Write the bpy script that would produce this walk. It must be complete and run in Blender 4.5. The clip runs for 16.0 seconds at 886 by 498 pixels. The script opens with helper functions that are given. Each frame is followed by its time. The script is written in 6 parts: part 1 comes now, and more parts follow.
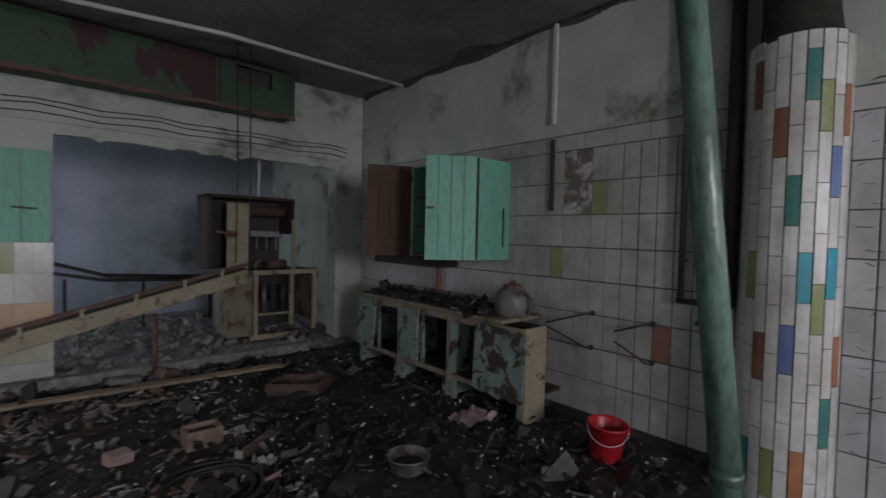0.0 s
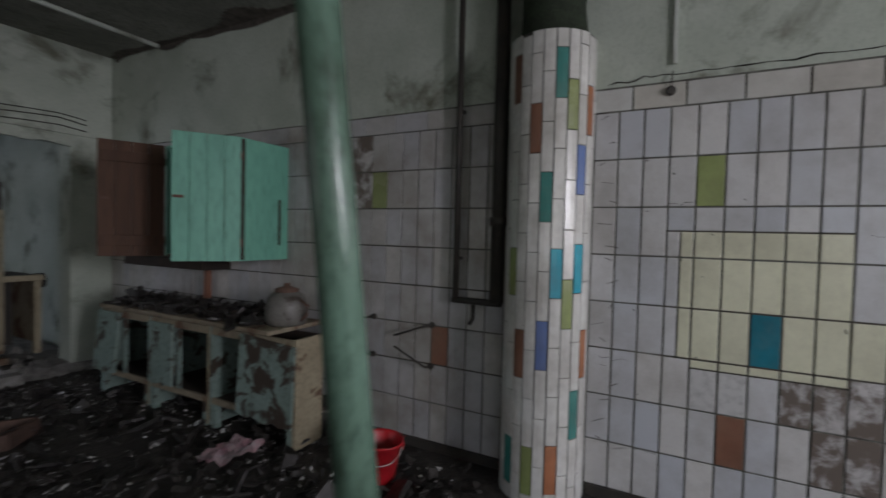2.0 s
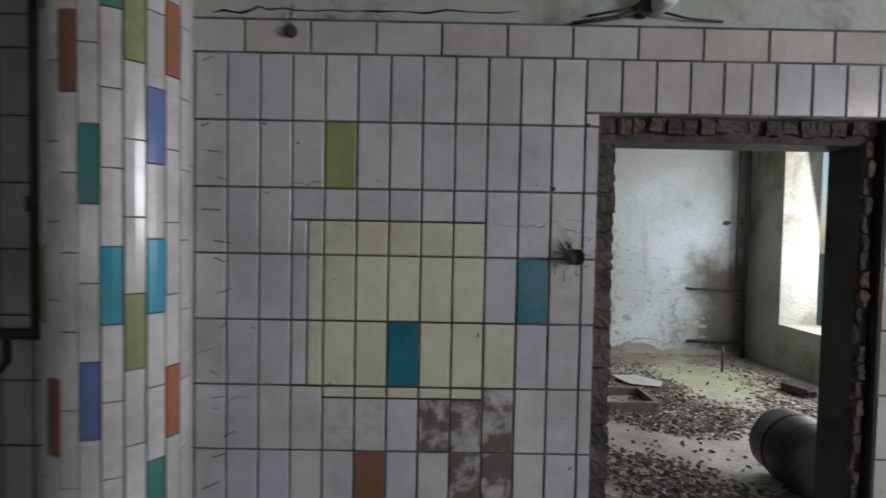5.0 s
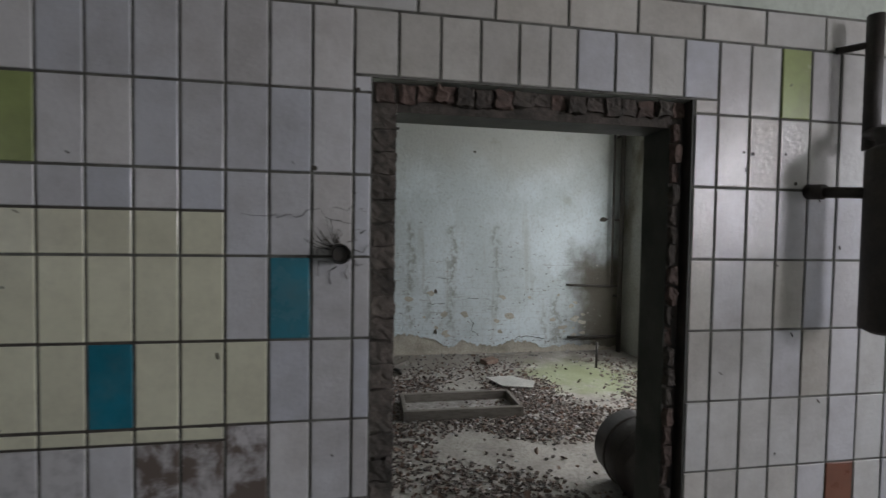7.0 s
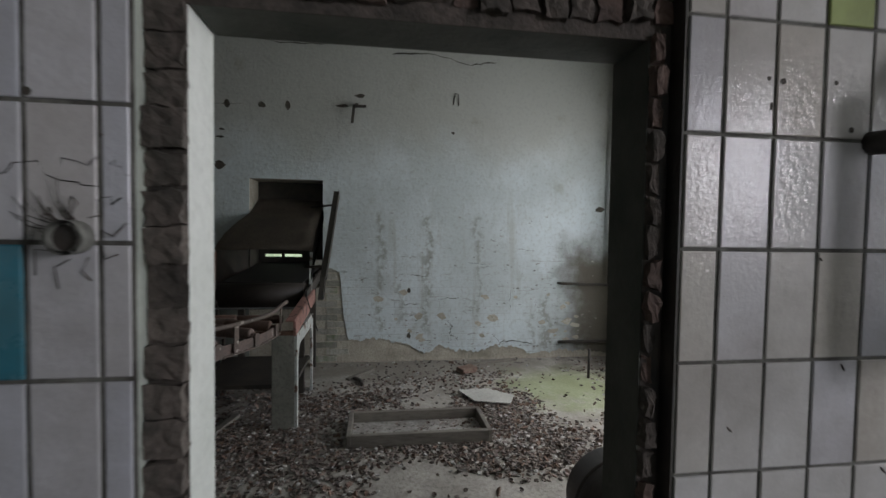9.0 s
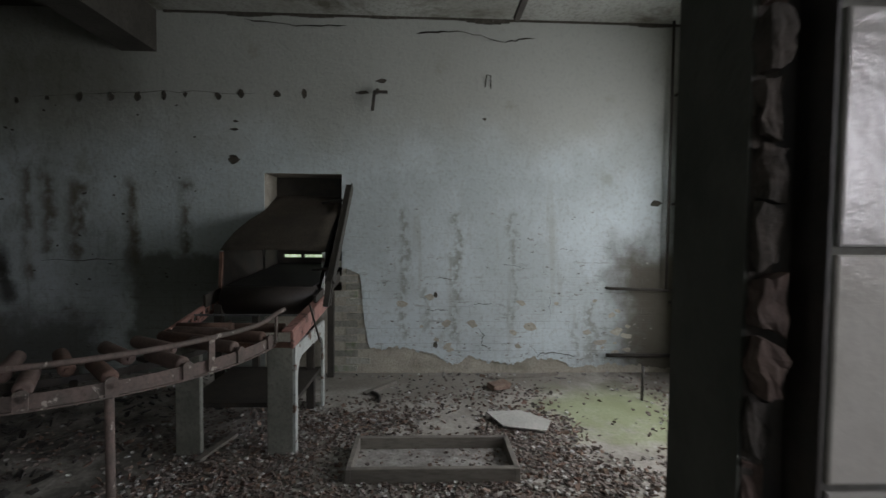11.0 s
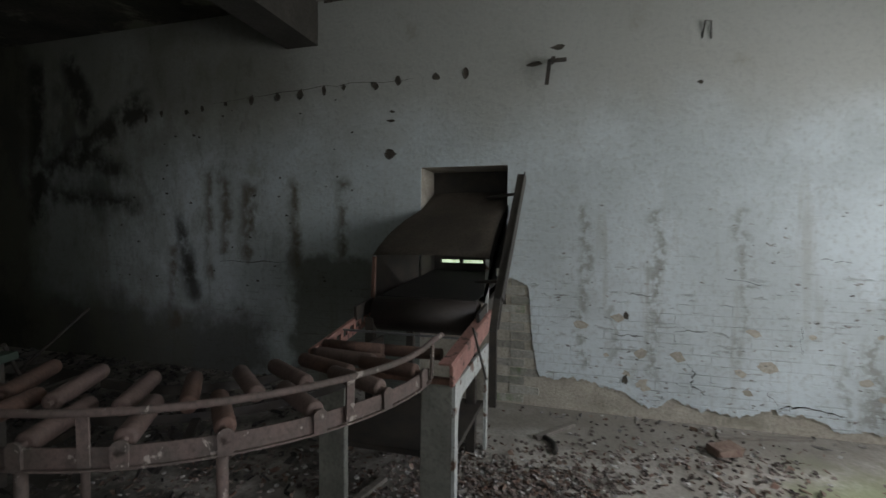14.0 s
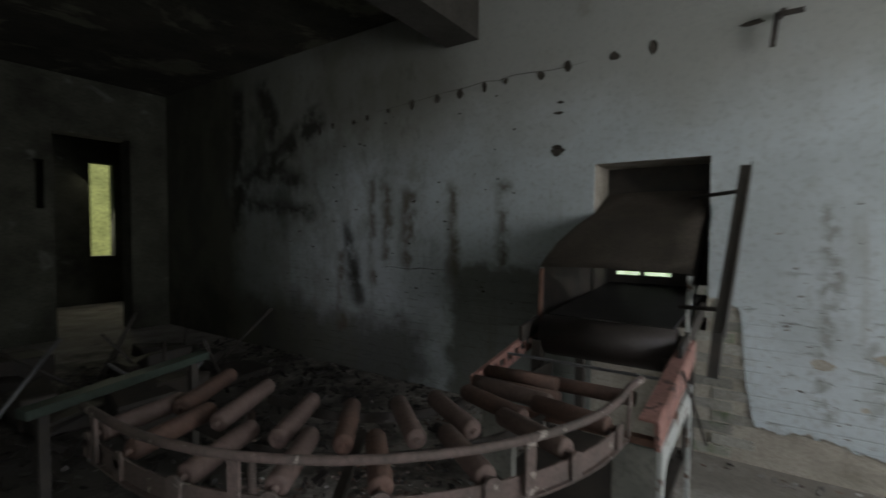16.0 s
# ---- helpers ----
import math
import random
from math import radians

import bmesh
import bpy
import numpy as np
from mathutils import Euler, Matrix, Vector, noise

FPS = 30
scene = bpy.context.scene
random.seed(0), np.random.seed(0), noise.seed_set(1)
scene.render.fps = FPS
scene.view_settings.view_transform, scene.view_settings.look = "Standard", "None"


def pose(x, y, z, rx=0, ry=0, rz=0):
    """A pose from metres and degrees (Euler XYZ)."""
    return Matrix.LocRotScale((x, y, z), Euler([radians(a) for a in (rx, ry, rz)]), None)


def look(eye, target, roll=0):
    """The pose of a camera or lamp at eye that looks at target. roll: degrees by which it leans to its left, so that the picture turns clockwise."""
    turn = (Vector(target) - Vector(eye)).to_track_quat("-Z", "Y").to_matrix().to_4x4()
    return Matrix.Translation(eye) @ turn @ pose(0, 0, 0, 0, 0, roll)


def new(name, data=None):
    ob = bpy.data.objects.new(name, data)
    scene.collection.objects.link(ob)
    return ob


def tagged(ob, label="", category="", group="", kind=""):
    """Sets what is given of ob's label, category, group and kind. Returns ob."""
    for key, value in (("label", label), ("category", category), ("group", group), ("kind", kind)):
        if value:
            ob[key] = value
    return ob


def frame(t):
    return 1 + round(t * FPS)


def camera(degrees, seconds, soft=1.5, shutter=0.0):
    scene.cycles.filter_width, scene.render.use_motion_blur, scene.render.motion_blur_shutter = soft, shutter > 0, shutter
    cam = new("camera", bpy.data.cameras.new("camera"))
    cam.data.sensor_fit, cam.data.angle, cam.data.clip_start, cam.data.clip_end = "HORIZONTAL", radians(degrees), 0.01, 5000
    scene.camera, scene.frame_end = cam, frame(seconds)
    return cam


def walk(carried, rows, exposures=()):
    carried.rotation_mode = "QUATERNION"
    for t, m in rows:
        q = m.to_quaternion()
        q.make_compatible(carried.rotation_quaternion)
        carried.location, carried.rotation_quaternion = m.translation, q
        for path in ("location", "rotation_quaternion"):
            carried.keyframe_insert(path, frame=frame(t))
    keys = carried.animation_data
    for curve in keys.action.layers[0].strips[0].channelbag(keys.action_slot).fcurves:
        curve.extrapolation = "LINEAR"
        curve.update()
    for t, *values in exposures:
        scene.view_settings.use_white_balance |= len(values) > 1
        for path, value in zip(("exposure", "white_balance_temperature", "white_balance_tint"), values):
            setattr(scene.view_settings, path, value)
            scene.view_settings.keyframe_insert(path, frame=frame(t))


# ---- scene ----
cam = camera(87.6, 16.0, shutter=0.7)
METRES, EYE, TILT, LEAN, TURN = 5.2, 1.55, 0.0, 0.0, -41.5
ROWS = [
    (0.0, 0.0, 0.0, 0.0, 0.04, -1.83, -1.33),
    (0.5, 0.0257, 0.0242, -0.0002, -3.37, -1.84, -1.3),
    (1.0, 0.0518, 0.0435, 0.0034, -8.44, -1.78, -1.36),
    (1.5, 0.0722, 0.0541, 0.0026, -14.16, -1.7, -1.44),
    (2.0, 0.0965, 0.0696, 0.0004, -20.58, -1.67, -1.45),
    (2.5, 0.1251, 0.0917, 0.0044, -26.62, -1.84, -1.4),
    (3.0, 0.1514, 0.1017, 0.0053, -32.41, -1.71, -1.4),
    (3.5, 0.1801, 0.1055, 0.0025, -37.1, -1.71, -1.28),
    (4.0, 0.2215, 0.107, 0.0028, -41.0, -1.75, -1.21),
    (6.5, 0.399, 0.0879, -0.0012, -56.9, -1.75, -0.91),
    (7.0, 0.431, 0.0649, -0.0013, -57.92, -1.75, -0.9),
    (7.5, 0.4579, 0.0581, -0.0038, -58.52, -1.83, -0.93),
    (8.0, 0.4966, 0.061, -0.0061, -58.47, -2.01, -0.91),
    (10.5, 0.6700, 0.0823, -0.0131, -52.4, -2.2, -0.7),
    (11.0, 0.6865, 0.0938, -0.0131, -50.75, -2.31, -0.61),
    (11.5, 0.7087, 0.1045, -0.0131, -46.6, -2.31, -0.54),
    (12.0, 0.7307, 0.1207, -0.0127, -41.45, -2.33, -0.52),
    (12.5, 0.7434, 0.1504, -0.0147, -37.81, -2.38, -0.58),
    (13.0, 0.7509, 0.1834, -0.016, -35.38, -2.4, -0.58),
    (13.5, 0.7592, 0.2074, -0.0166, -33.72, -2.33, -0.5),
    (14.0, 0.7704, 0.2361, -0.0132, -32.22, -2.3, -0.54),
    (14.5, 0.7802, 0.2599, -0.0102, -29.42, -2.31, -0.53),
    (15.0, 0.7833, 0.2738, -0.0056, -25.66, -2.17, -0.5),
    (15.5, 0.7845, 0.2972, -0.0086, -20.67, -2.23, -0.45),
    (16.0, 0.7831, 0.3196, -0.006, -13.81, -2.19, -0.35),
]
walk(cam, [(t, pose(0, 0, EYE, TILT, LEAN, TURN) @ pose(METRES * x, METRES * y, METRES * z, 90 + pitch, roll, yaw)) for t, x, y, z, yaw, pitch, roll in ROWS],
     exposures=[(0.0, 0.08), (3.0, 0.2), (4.2, 0.1), (6.3, -0.35), (8.2, -0.5), (10.3, -0.65), (12.0, -0.5), (13.5, -0.4), (16.0, -0.3)])

# ---------------------------------------------------------------- light
world = bpy.data.worlds.new("overcast")
scene.world = world
world.use_nodes = True
wn = world.node_tree
sky = wn.nodes.new("ShaderNodeTexSky")
sky.sky_type, sky.sun_disc = "NISHITA", False
sky.sun_elevation, sky.sun_rotation = radians(48), radians(200)
wn.links.new(sky.outputs[0], wn.nodes["Background"].inputs[0])
wn.nodes["Background"].inputs[1].default_value = 0.12

sun = new("sun", bpy.data.lights.new("sun", "SUN"))
sun.data.energy, sun.data.angle, sun.data.color = 0.8, radians(15), (1.0, 0.97, 0.92)
sun.matrix_world = look((0, -30, 33), (0, 0, 0))


def window_light(name, eye, target, w, h, watts, colour):
    ob = new(name, bpy.data.lights.new(name, "AREA"))
    ob.data.shape, ob.data.size, ob.data.size_y = "RECTANGLE", w, h
    ob.data.energy, ob.data.color = watts, colour
    ob.matrix_world = look(eye, target)
    return ob


window_light("daylight_kitchen", (2.2, -5.72, 1.8), (1.9, 0, 0.9), 1.2, 1.7, 34, (0.93, 0.91, 1.0))
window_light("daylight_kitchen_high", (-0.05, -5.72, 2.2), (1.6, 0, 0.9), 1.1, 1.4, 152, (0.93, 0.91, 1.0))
# two unseen fill lamps, added to brighten the tiles and the left floor
window_light("daylight_kitchen_back", (-2.25, -2.9, 1.75), (3, -2.0, 0.4), 1.8, 1.6, 13, (0.93, 0.93, 1.0))
window_light("daylight_kitchen_corner", (-2.25, 3.9, 1.6), (0.8, 4.6, -0.5), 1.4, 1.3, 14, (0.93, 0.93, 1.0))
window_light("daylight_conveyor_room", (5.68, -5.14, 1.7), (5.75, 1, 0.5), 2.8, 2.2, 126, (0.97, 0.97, 1.0))
window_light("daylight_side_room", (-2.25, 7.6, 1.7), (3, 7.3, 0.6), 1.3, 1.4, 26, (0.76, 0.82, 1.0))
window_light("daylight_far_room", (7.97, 9.85, 1.9), (6.7, 7.2, 0.6), 0.5, 1.7, 9, (1.0, 0.95, 0.72))

# ---------------------------------------------------------------- materials
def surface(name, base, other=None, scale=6.0, rough=0.7, bump=0.15, fine=60.0, metal=0.0, stain=None, stain_scale=2.0,
            stain_from=0.55, stain_to=0.62, per_piece=0.0, island=False, shift=False, grain=1.0, cool=None, grime=0.0, stretch=(1, 1, 1), spec=0.5, bump_dist=0.01):
    """Two tones by noise, fine grain, shaped stains, and relief."""
    m = bpy.data.materials.new(name)
    m.use_nodes = True
    nt = m.node_tree
    N, L = nt.nodes, nt.links
    b = N["Principled BSDF"]
    b.inputs["Roughness"].default_value = rough
    b.inputs["Metallic"].default_value = metal
    b.inputs["Specular IOR Level"].default_value = spec
    co = N.new("ShaderNodeTexCoord")
    mp = N.new("ShaderNodeMapping")
    mp.inputs["Scale"].default_value = stretch
    L.new(co.outputs["Object"], mp.inputs[0])
    if shift:
        oi = N.new("ShaderNodeObjectInfo")
        sc = N.new("ShaderNodeVectorMath")
        sc.operation = "SCALE"
        sc.inputs[0].default_value = (7.0, 31.0, 17.0)
        L.new(oi.outputs["Random"], sc.inputs["Scale"])
        L.new(sc.outputs[0], mp.inputs["Location"])
    def noise_tex(sc, detail=6.0, rough_=0.6, dist=0.0):
        n = N.new("ShaderNodeTexNoise")
        n.inputs["Scale"].default_value, n.inputs["Detail"].default_value = sc, detail
        n.inputs["Roughness"].default_value, n.inputs["Distortion"].default_value = rough_, dist
        L.new(mp.outputs[0], n.inputs["Vector"])
        return n
    def ramp(src, a, c):
        r = N.new("ShaderNodeMapRange")
        r.inputs["From Min"].default_value, r.inputs["From Max"].default_value = a, c
        L.new(src, r.inputs["Value"])
        return r.outputs[0]
    def mix(fac, a, c):
        x = N.new("ShaderNodeMix")
        x.data_type = "RGBA"
        L.new(fac, x.inputs[0]) if not isinstance(fac, float) else setattr(x.inputs[0], "default_value", fac)
        for v, s in ((a, x.inputs[6]), (c, x.inputs[7])):
            if isinstance(v, tuple):
                s.default_value = (*v, 1)
            else:
                L.new(v, s)
        return x.outputs[2]
    other = other or tuple(v * 0.7 for v in base)
    n1, n2 = noise_tex(scale), noise_tex(fine, 4.0)
    col = mix(ramp(n1.outputs[0], 0.35, 0.68), base, other)
    if grain:
        gm = N.new("ShaderNodeMath")
        gm.operation = "MULTIPLY"
        gm.inputs[1].default_value = grain
        L.new(ramp(n2.outputs[0], 0.45, 0.9), gm.inputs[0])
        col = mix(gm.outputs[0], col, tuple(v * 0.55 for v in other))
    if stain:
        n3 = noise_tex(stain_scale, 8.0, 0.65, 0.4)
        col = mix(ramp(n3.outputs[0], stain_from, stain_to), col, stain)
    if per_piece:
        src = N.new("ShaderNodeNewGeometry").outputs["Random Per Island"] if island else N.new("ShaderNodeObjectInfo").outputs["Random"]
        hv = N.new("ShaderNodeHueSaturation")
        L.new(ramp(src, 0, 1), hv.inputs["Value"])
        r = hv.inputs["Value"].links[0].from_node
        r.inputs["To Min"].default_value, r.inputs["To Max"].default_value = 1 - per_piece, 1 + per_piece
        L.new(col, hv.inputs["Color"])
        col = hv.outputs[0]
    if cool:
        rnd = N.new("ShaderNodeNewGeometry").outputs["Random Per Island"] if island else N.new("ShaderNodeObjectInfo").outputs["Random"]
        wn_ = N.new("ShaderNodeTexWhiteNoise")
        wn_.noise_dimensions = "1D"
        L.new(rnd, wn_.inputs["W"])
        cm = N.new("ShaderNodeMath")
        cm.operation = "MULTIPLY"
        cm.inputs[1].default_value = 0.8
        L.new(wn_.outputs["Value"], cm.inputs[0])
        col = mix(cm.outputs[0], col, cool)
    if grime:
        gp = N.new("ShaderNodeNewGeometry")
        gn = N.new("ShaderNodeTexNoise")
        gn.inputs["Scale"].default_value, gn.inputs["Detail"].default_value, gn.inputs["Roughness"].default_value = 2.2, 8.0, 0.68
        L.new(gp.outputs["Position"], gn.inputs["Vector"])
        gr = N.new("ShaderNodeMath")
        gr.operation = "MULTIPLY"
        gr.inputs[1].default_value = grime
        L.new(ramp(gn.outputs[0], 0.42, 0.74), gr.inputs[0])
        col = mix(gr.outputs[0], col, (0.2, 0.17, 0.13))
        L.new(ramp(gn.outputs[0], 0.3, 0.8), b.inputs["Roughness"])
        rr = b.inputs["Roughness"].links[0].from_node
        rr.inputs["To Min"].default_value, rr.inputs["To Max"].default_value = rough, rough + 0.14
    L.new(col, b.inputs["Base Color"])
    if bump:
        ad = N.new("ShaderNodeMath")
        ad.operation = "ADD"
        L.new(n1.outputs[0], ad.inputs[0])
        L.new(n2.outputs[0], ad.inputs[1])
        bp = N.new("ShaderNodeBump")
        bp.inputs["Strength"].default_value, bp.inputs["Distance"].default_value = bump, bump_dist
        L.new(ad.outputs[0], bp.inputs["Height"])
        L.new(bp.outputs[0], b.inputs["Normal"])
    return m


plaster_white = surface("plaster_white", (0.62, 0.64, 0.6), (0.5, 0.53, 0.48), 1.6, 0.85, 0.25, 40, stain=(0.2, 0.2, 0.15), stain_scale=1.1, stain_from=0.62, stain_to=0.72, grain=0.35)
plaster_green = surface("plaster_green", (0.53, 0.57, 0.5), (0.4, 0.44, 0.37), 1.4, 0.85, 0.3, 40, stain=(0.15, 0.15, 0.11), stain_scale=1.6, stain_from=0.53, stain_to=0.68, grain=0.4)
# mould tone, made blacker to paint in the shade past the beam
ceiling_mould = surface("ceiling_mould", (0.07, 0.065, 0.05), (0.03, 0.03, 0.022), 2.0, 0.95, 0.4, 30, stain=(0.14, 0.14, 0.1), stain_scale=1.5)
ceiling_dirty = surface("ceiling_dirty", (0.27, 0.27, 0.24), (0.15, 0.15, 0.13), 1.2, 0.9, 0.3, 30, stain=(0.08, 0.07, 0.05), stain_scale=0.8, stain_from=0.55, stain_to=0.66)
plaster_blue = surface("plaster_blue", (0.46, 0.49, 0.58), (0.26, 0.31, 0.33), 0.9, 0.85, 0.2, 40, stain=(0.12, 0.14, 0.12), stain_scale=0.8, stain_from=0.55, stain_to=0.72)
ceiling_light = surface("ceiling_light", (0.42, 0.43, 0.4), (0.28, 0.28, 0.25), 1.2, 0.9, 0.3, 30, stain=(0.12, 0.11, 0.085), stain_scale=0.9, stain_from=0.56, stain_to=0.66)
plaster_damp = surface("plaster_damp", (0.46, 0.46, 0.42), (0.3, 0.29, 0.24), 1.3, 0.9, 0.3, 40, stain=(0.17, 0.15, 0.11), stain_scale=1.3, stain_from=0.5, stain_to=0.66)
# mouldy plaster with the shade of the unlit end put into its colour
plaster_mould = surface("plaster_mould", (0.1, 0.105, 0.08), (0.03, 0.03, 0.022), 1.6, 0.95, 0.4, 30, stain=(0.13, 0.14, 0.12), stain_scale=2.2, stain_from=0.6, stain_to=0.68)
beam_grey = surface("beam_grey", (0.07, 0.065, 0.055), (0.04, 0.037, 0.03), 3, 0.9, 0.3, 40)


def painted_brick(name):
    """Whitewash over brick: courses showing through, bare foot, damp, mould, rust runs, light falloff painted in."""
    m = bpy.data.materials.new(name)
    m.use_nodes = True
    nt = m.node_tree
    N, L = nt.nodes, nt.links
    b = N["Principled BSDF"]
    b.inputs["Roughness"].default_value = 0.85
    co = N.new("ShaderNodeTexCoord")
    sp = N.new("ShaderNodeSeparateXYZ")
    L.new(co.outputs["Object"], sp.inputs[0])

    def math_(op, a, c=None, clamp=False):
        n = N.new("ShaderNodeMath")
        n.operation, n.use_clamp = op, clamp
        for k, v in enumerate((a, c)):
            if v is None:
                continue
            if isinstance(v, (int, float)):
                n.inputs[k].default_value = v
            else:
                L.new(v, n.inputs[k])
        return n.outputs[0]

    def noise_(scale, detail=7.0, stretch=(1, 1, 1), rough=0.62):
        mp = N.new("ShaderNodeMapping")
        mp.inputs["Scale"].default_value = stretch
        L.new(co.outputs["Object"], mp.inputs[0])
        n = N.new("ShaderNodeTexNoise")
        n.inputs["Scale"].default_value, n.inputs["Detail"].default_value, n.inputs["Roughness"].default_value = scale, detail, rough
        L.new(mp.outputs[0], n.inputs["Vector"])
        return n.outputs[0]

    def step(v, a, c):
        n = N.new("ShaderNodeMapRange")
        n.interpolation_type = "SMOOTHSTEP"
        n.inputs["From Min"].default_value, n.inputs["From Max"].default_value = a, c
        L.new(v, n.inputs["Value"])
        return n.outputs[0]

    def mix(fac, a, c):
        x = N.new("ShaderNodeMix")
        x.data_type = "RGBA"
        L.new(fac, x.inputs[0])
        for v, s in ((a, x.inputs[6]), (c, x.inputs[7])):
            if isinstance(v, tuple):
                s.default_value = (*v, 1)
            else:
                L.new(v, s)
        return x.outputs[2]

    broad, mid, fine = noise_(0.8), noise_(4.0), noise_(28.0)
    wob = math_("MULTIPLY", math_("SUBTRACT", noise_(1.7), 0.5), 0.9)
    wob2 = math_("MULTIPLY", math_("SUBTRACT", mid, 0.5), 0.35)
    y = math_("ADD", sp.outputs[1], wob2)
    z = math_("ADD", sp.outputs[2], wob2)
    yb, zb = math_("ADD", y, wob), math_("ADD", z, wob)

    def area(yv, zv, y0, y1, z0, z1, soft):
        a = math_("MULTIPLY", step(yv, y0 - soft, y0 + soft), step(yv, y1 + soft, y1 - soft))
        c = math_("MULTIPLY", step(zv, z0 - soft, z0 + soft), step(zv, z1 + soft, z1 - soft))
        return math_("MULTIPLY", a, c)

    # brick courses
    cv = N.new("ShaderNodeCombineXYZ")
    L.new(sp.outputs[1], cv.inputs[0])
    L.new(sp.outputs[2], cv.inputs[1])
    br = N.new("ShaderNodeTexBrick")
    L.new(cv.outputs[0], br.inputs["Vector"])
    for k, v in (("Scale", 1.0), ("Mortar Size", 0.006), ("Mortar Smooth", 0.6), ("Brick Width", 0.26), ("Row Height", 0.077)):
        br.inputs[k].default_value = v
    br.inputs["Color1"].default_value, br.inputs["Color2"].default_value, br.inputs["Mortar"].default_value = (1, 1, 1, 1), (0.86, 0.86, 0.86, 1), (0, 0, 0, 1)
    mortar = br.outputs["Fac"]
    shows = math_("MULTIPLY", step(math_("ADD", zb, math_("MULTIPLY", broad, 1.2)), 2.1, 1.2), step(mid, 0.38, 0.6))

    col = mix(step(broad, 0.38, 0.62), (0.56, 0.625, 0.65), (0.44, 0.49, 0.5))
    # beige upper wall, darkened as well where less light reaches
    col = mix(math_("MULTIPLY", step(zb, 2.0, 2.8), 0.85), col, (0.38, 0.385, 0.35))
    col = mix(math_("MULTIPLY", step(fine, 0.48, 0.72), 0.5), col, (0.32, 0.33, 0.315))
    col = mix(math_("MULTIPLY", step(noise_(2.6, 9.0), 0.6, 0.74), 0.5), col, (0.27, 0.26, 0.21))
    col = mix(math_("MULTIPLY", math_("MULTIPLY", mortar, shows), 0.3), col, (0.27, 0.27, 0.25))
    # drips running down from the holes
    drip = step(noise_(5.0, 4.0, (1, 1, 0.09)), 0.56, 0.68)
    col = mix(math_("MULTIPLY", math_("MULTIPLY", drip, step(z, 2.3, 1.5)), 0.4), col, (0.3, 0.29, 0.25))
    # flakes lifted along the courses
    flake = step(noise_(8.0, 4.0, (1, 0.6, 3.6)), 0.61, 0.65)
    col = mix(math_("MULTIPLY", math_("MULTIPLY", flake, step(z, 1.7, 0.8)), 0.5), col, (0.25, 0.245, 0.22))
    # olive damp beside the chute, then damp and fading light painted towards the far end
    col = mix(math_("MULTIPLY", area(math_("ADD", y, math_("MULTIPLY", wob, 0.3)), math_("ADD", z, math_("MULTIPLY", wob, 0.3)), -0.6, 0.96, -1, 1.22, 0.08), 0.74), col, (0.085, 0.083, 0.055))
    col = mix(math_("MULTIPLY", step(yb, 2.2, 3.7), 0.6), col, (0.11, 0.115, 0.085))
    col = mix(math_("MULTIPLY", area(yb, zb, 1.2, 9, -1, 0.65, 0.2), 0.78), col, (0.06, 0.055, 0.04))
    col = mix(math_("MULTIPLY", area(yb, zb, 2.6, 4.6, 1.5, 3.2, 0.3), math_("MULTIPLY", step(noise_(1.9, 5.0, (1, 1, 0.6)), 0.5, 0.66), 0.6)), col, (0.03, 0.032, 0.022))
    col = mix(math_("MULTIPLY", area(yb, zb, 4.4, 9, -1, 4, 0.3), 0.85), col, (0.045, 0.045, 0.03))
    # wall top past the beam painted darker for the beam's shade
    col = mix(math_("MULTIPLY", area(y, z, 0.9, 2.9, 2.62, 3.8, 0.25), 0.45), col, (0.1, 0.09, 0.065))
    # olive and brown mottling, setting in towards the far end
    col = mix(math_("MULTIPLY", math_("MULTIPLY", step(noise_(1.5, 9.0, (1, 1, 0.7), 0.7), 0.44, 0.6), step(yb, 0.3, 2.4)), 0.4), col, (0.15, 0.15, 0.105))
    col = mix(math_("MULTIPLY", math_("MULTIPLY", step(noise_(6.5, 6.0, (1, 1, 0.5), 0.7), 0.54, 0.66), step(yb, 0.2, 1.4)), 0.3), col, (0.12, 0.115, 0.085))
    # rust runs under old fixings
    for yc, z0, z1, w in ((0.41, 1.2, 1.98, 0.05), (0.93, 1.1, 1.96, 0.055), (1.47, 1.2, 1.95, 0.085), (1.75, 1.2, 2.0, 0.05), (1.95, 1.0, 2.1, 0.04), (2.42, 0.4, 1.3, 0.06)):
        col = mix(math_("MULTIPLY", area(y, z, yc - w, yc + w, z0, z1, 0.06), math_("MULTIPLY", step(mid, 0.32, 0.58), 0.92)), col, (0.12, 0.1, 0.068))
    # browner and darker in the corner by the pipes
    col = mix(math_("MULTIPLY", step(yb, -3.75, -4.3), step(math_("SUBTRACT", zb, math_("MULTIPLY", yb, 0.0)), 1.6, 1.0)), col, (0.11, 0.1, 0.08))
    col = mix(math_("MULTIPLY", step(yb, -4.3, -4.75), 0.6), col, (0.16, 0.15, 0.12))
    # grey flaking runs down the middle of the wall
    for yc, z0, z1, w in ((-1.78, 0.4, 1.68, 0.035), (-2.31, 0.35, 1.68, 0.04), (-2.02, 0.4, 0.9, 0.02), (-2.9, 0.5, 1.7, 0.025), (-3.75, 0.1, 0.75, 0.04), (-3.6, 0.1, 0.6, 0.02)):
        col = mix(math_("MULTIPLY", math_("MULTIPLY", area(y, z, yc - w, yc + w, z0, z1, 0.04), step(noise_(16.0), 0.4, 0.56)), 0.8), col, (0.24, 0.24, 0.215))
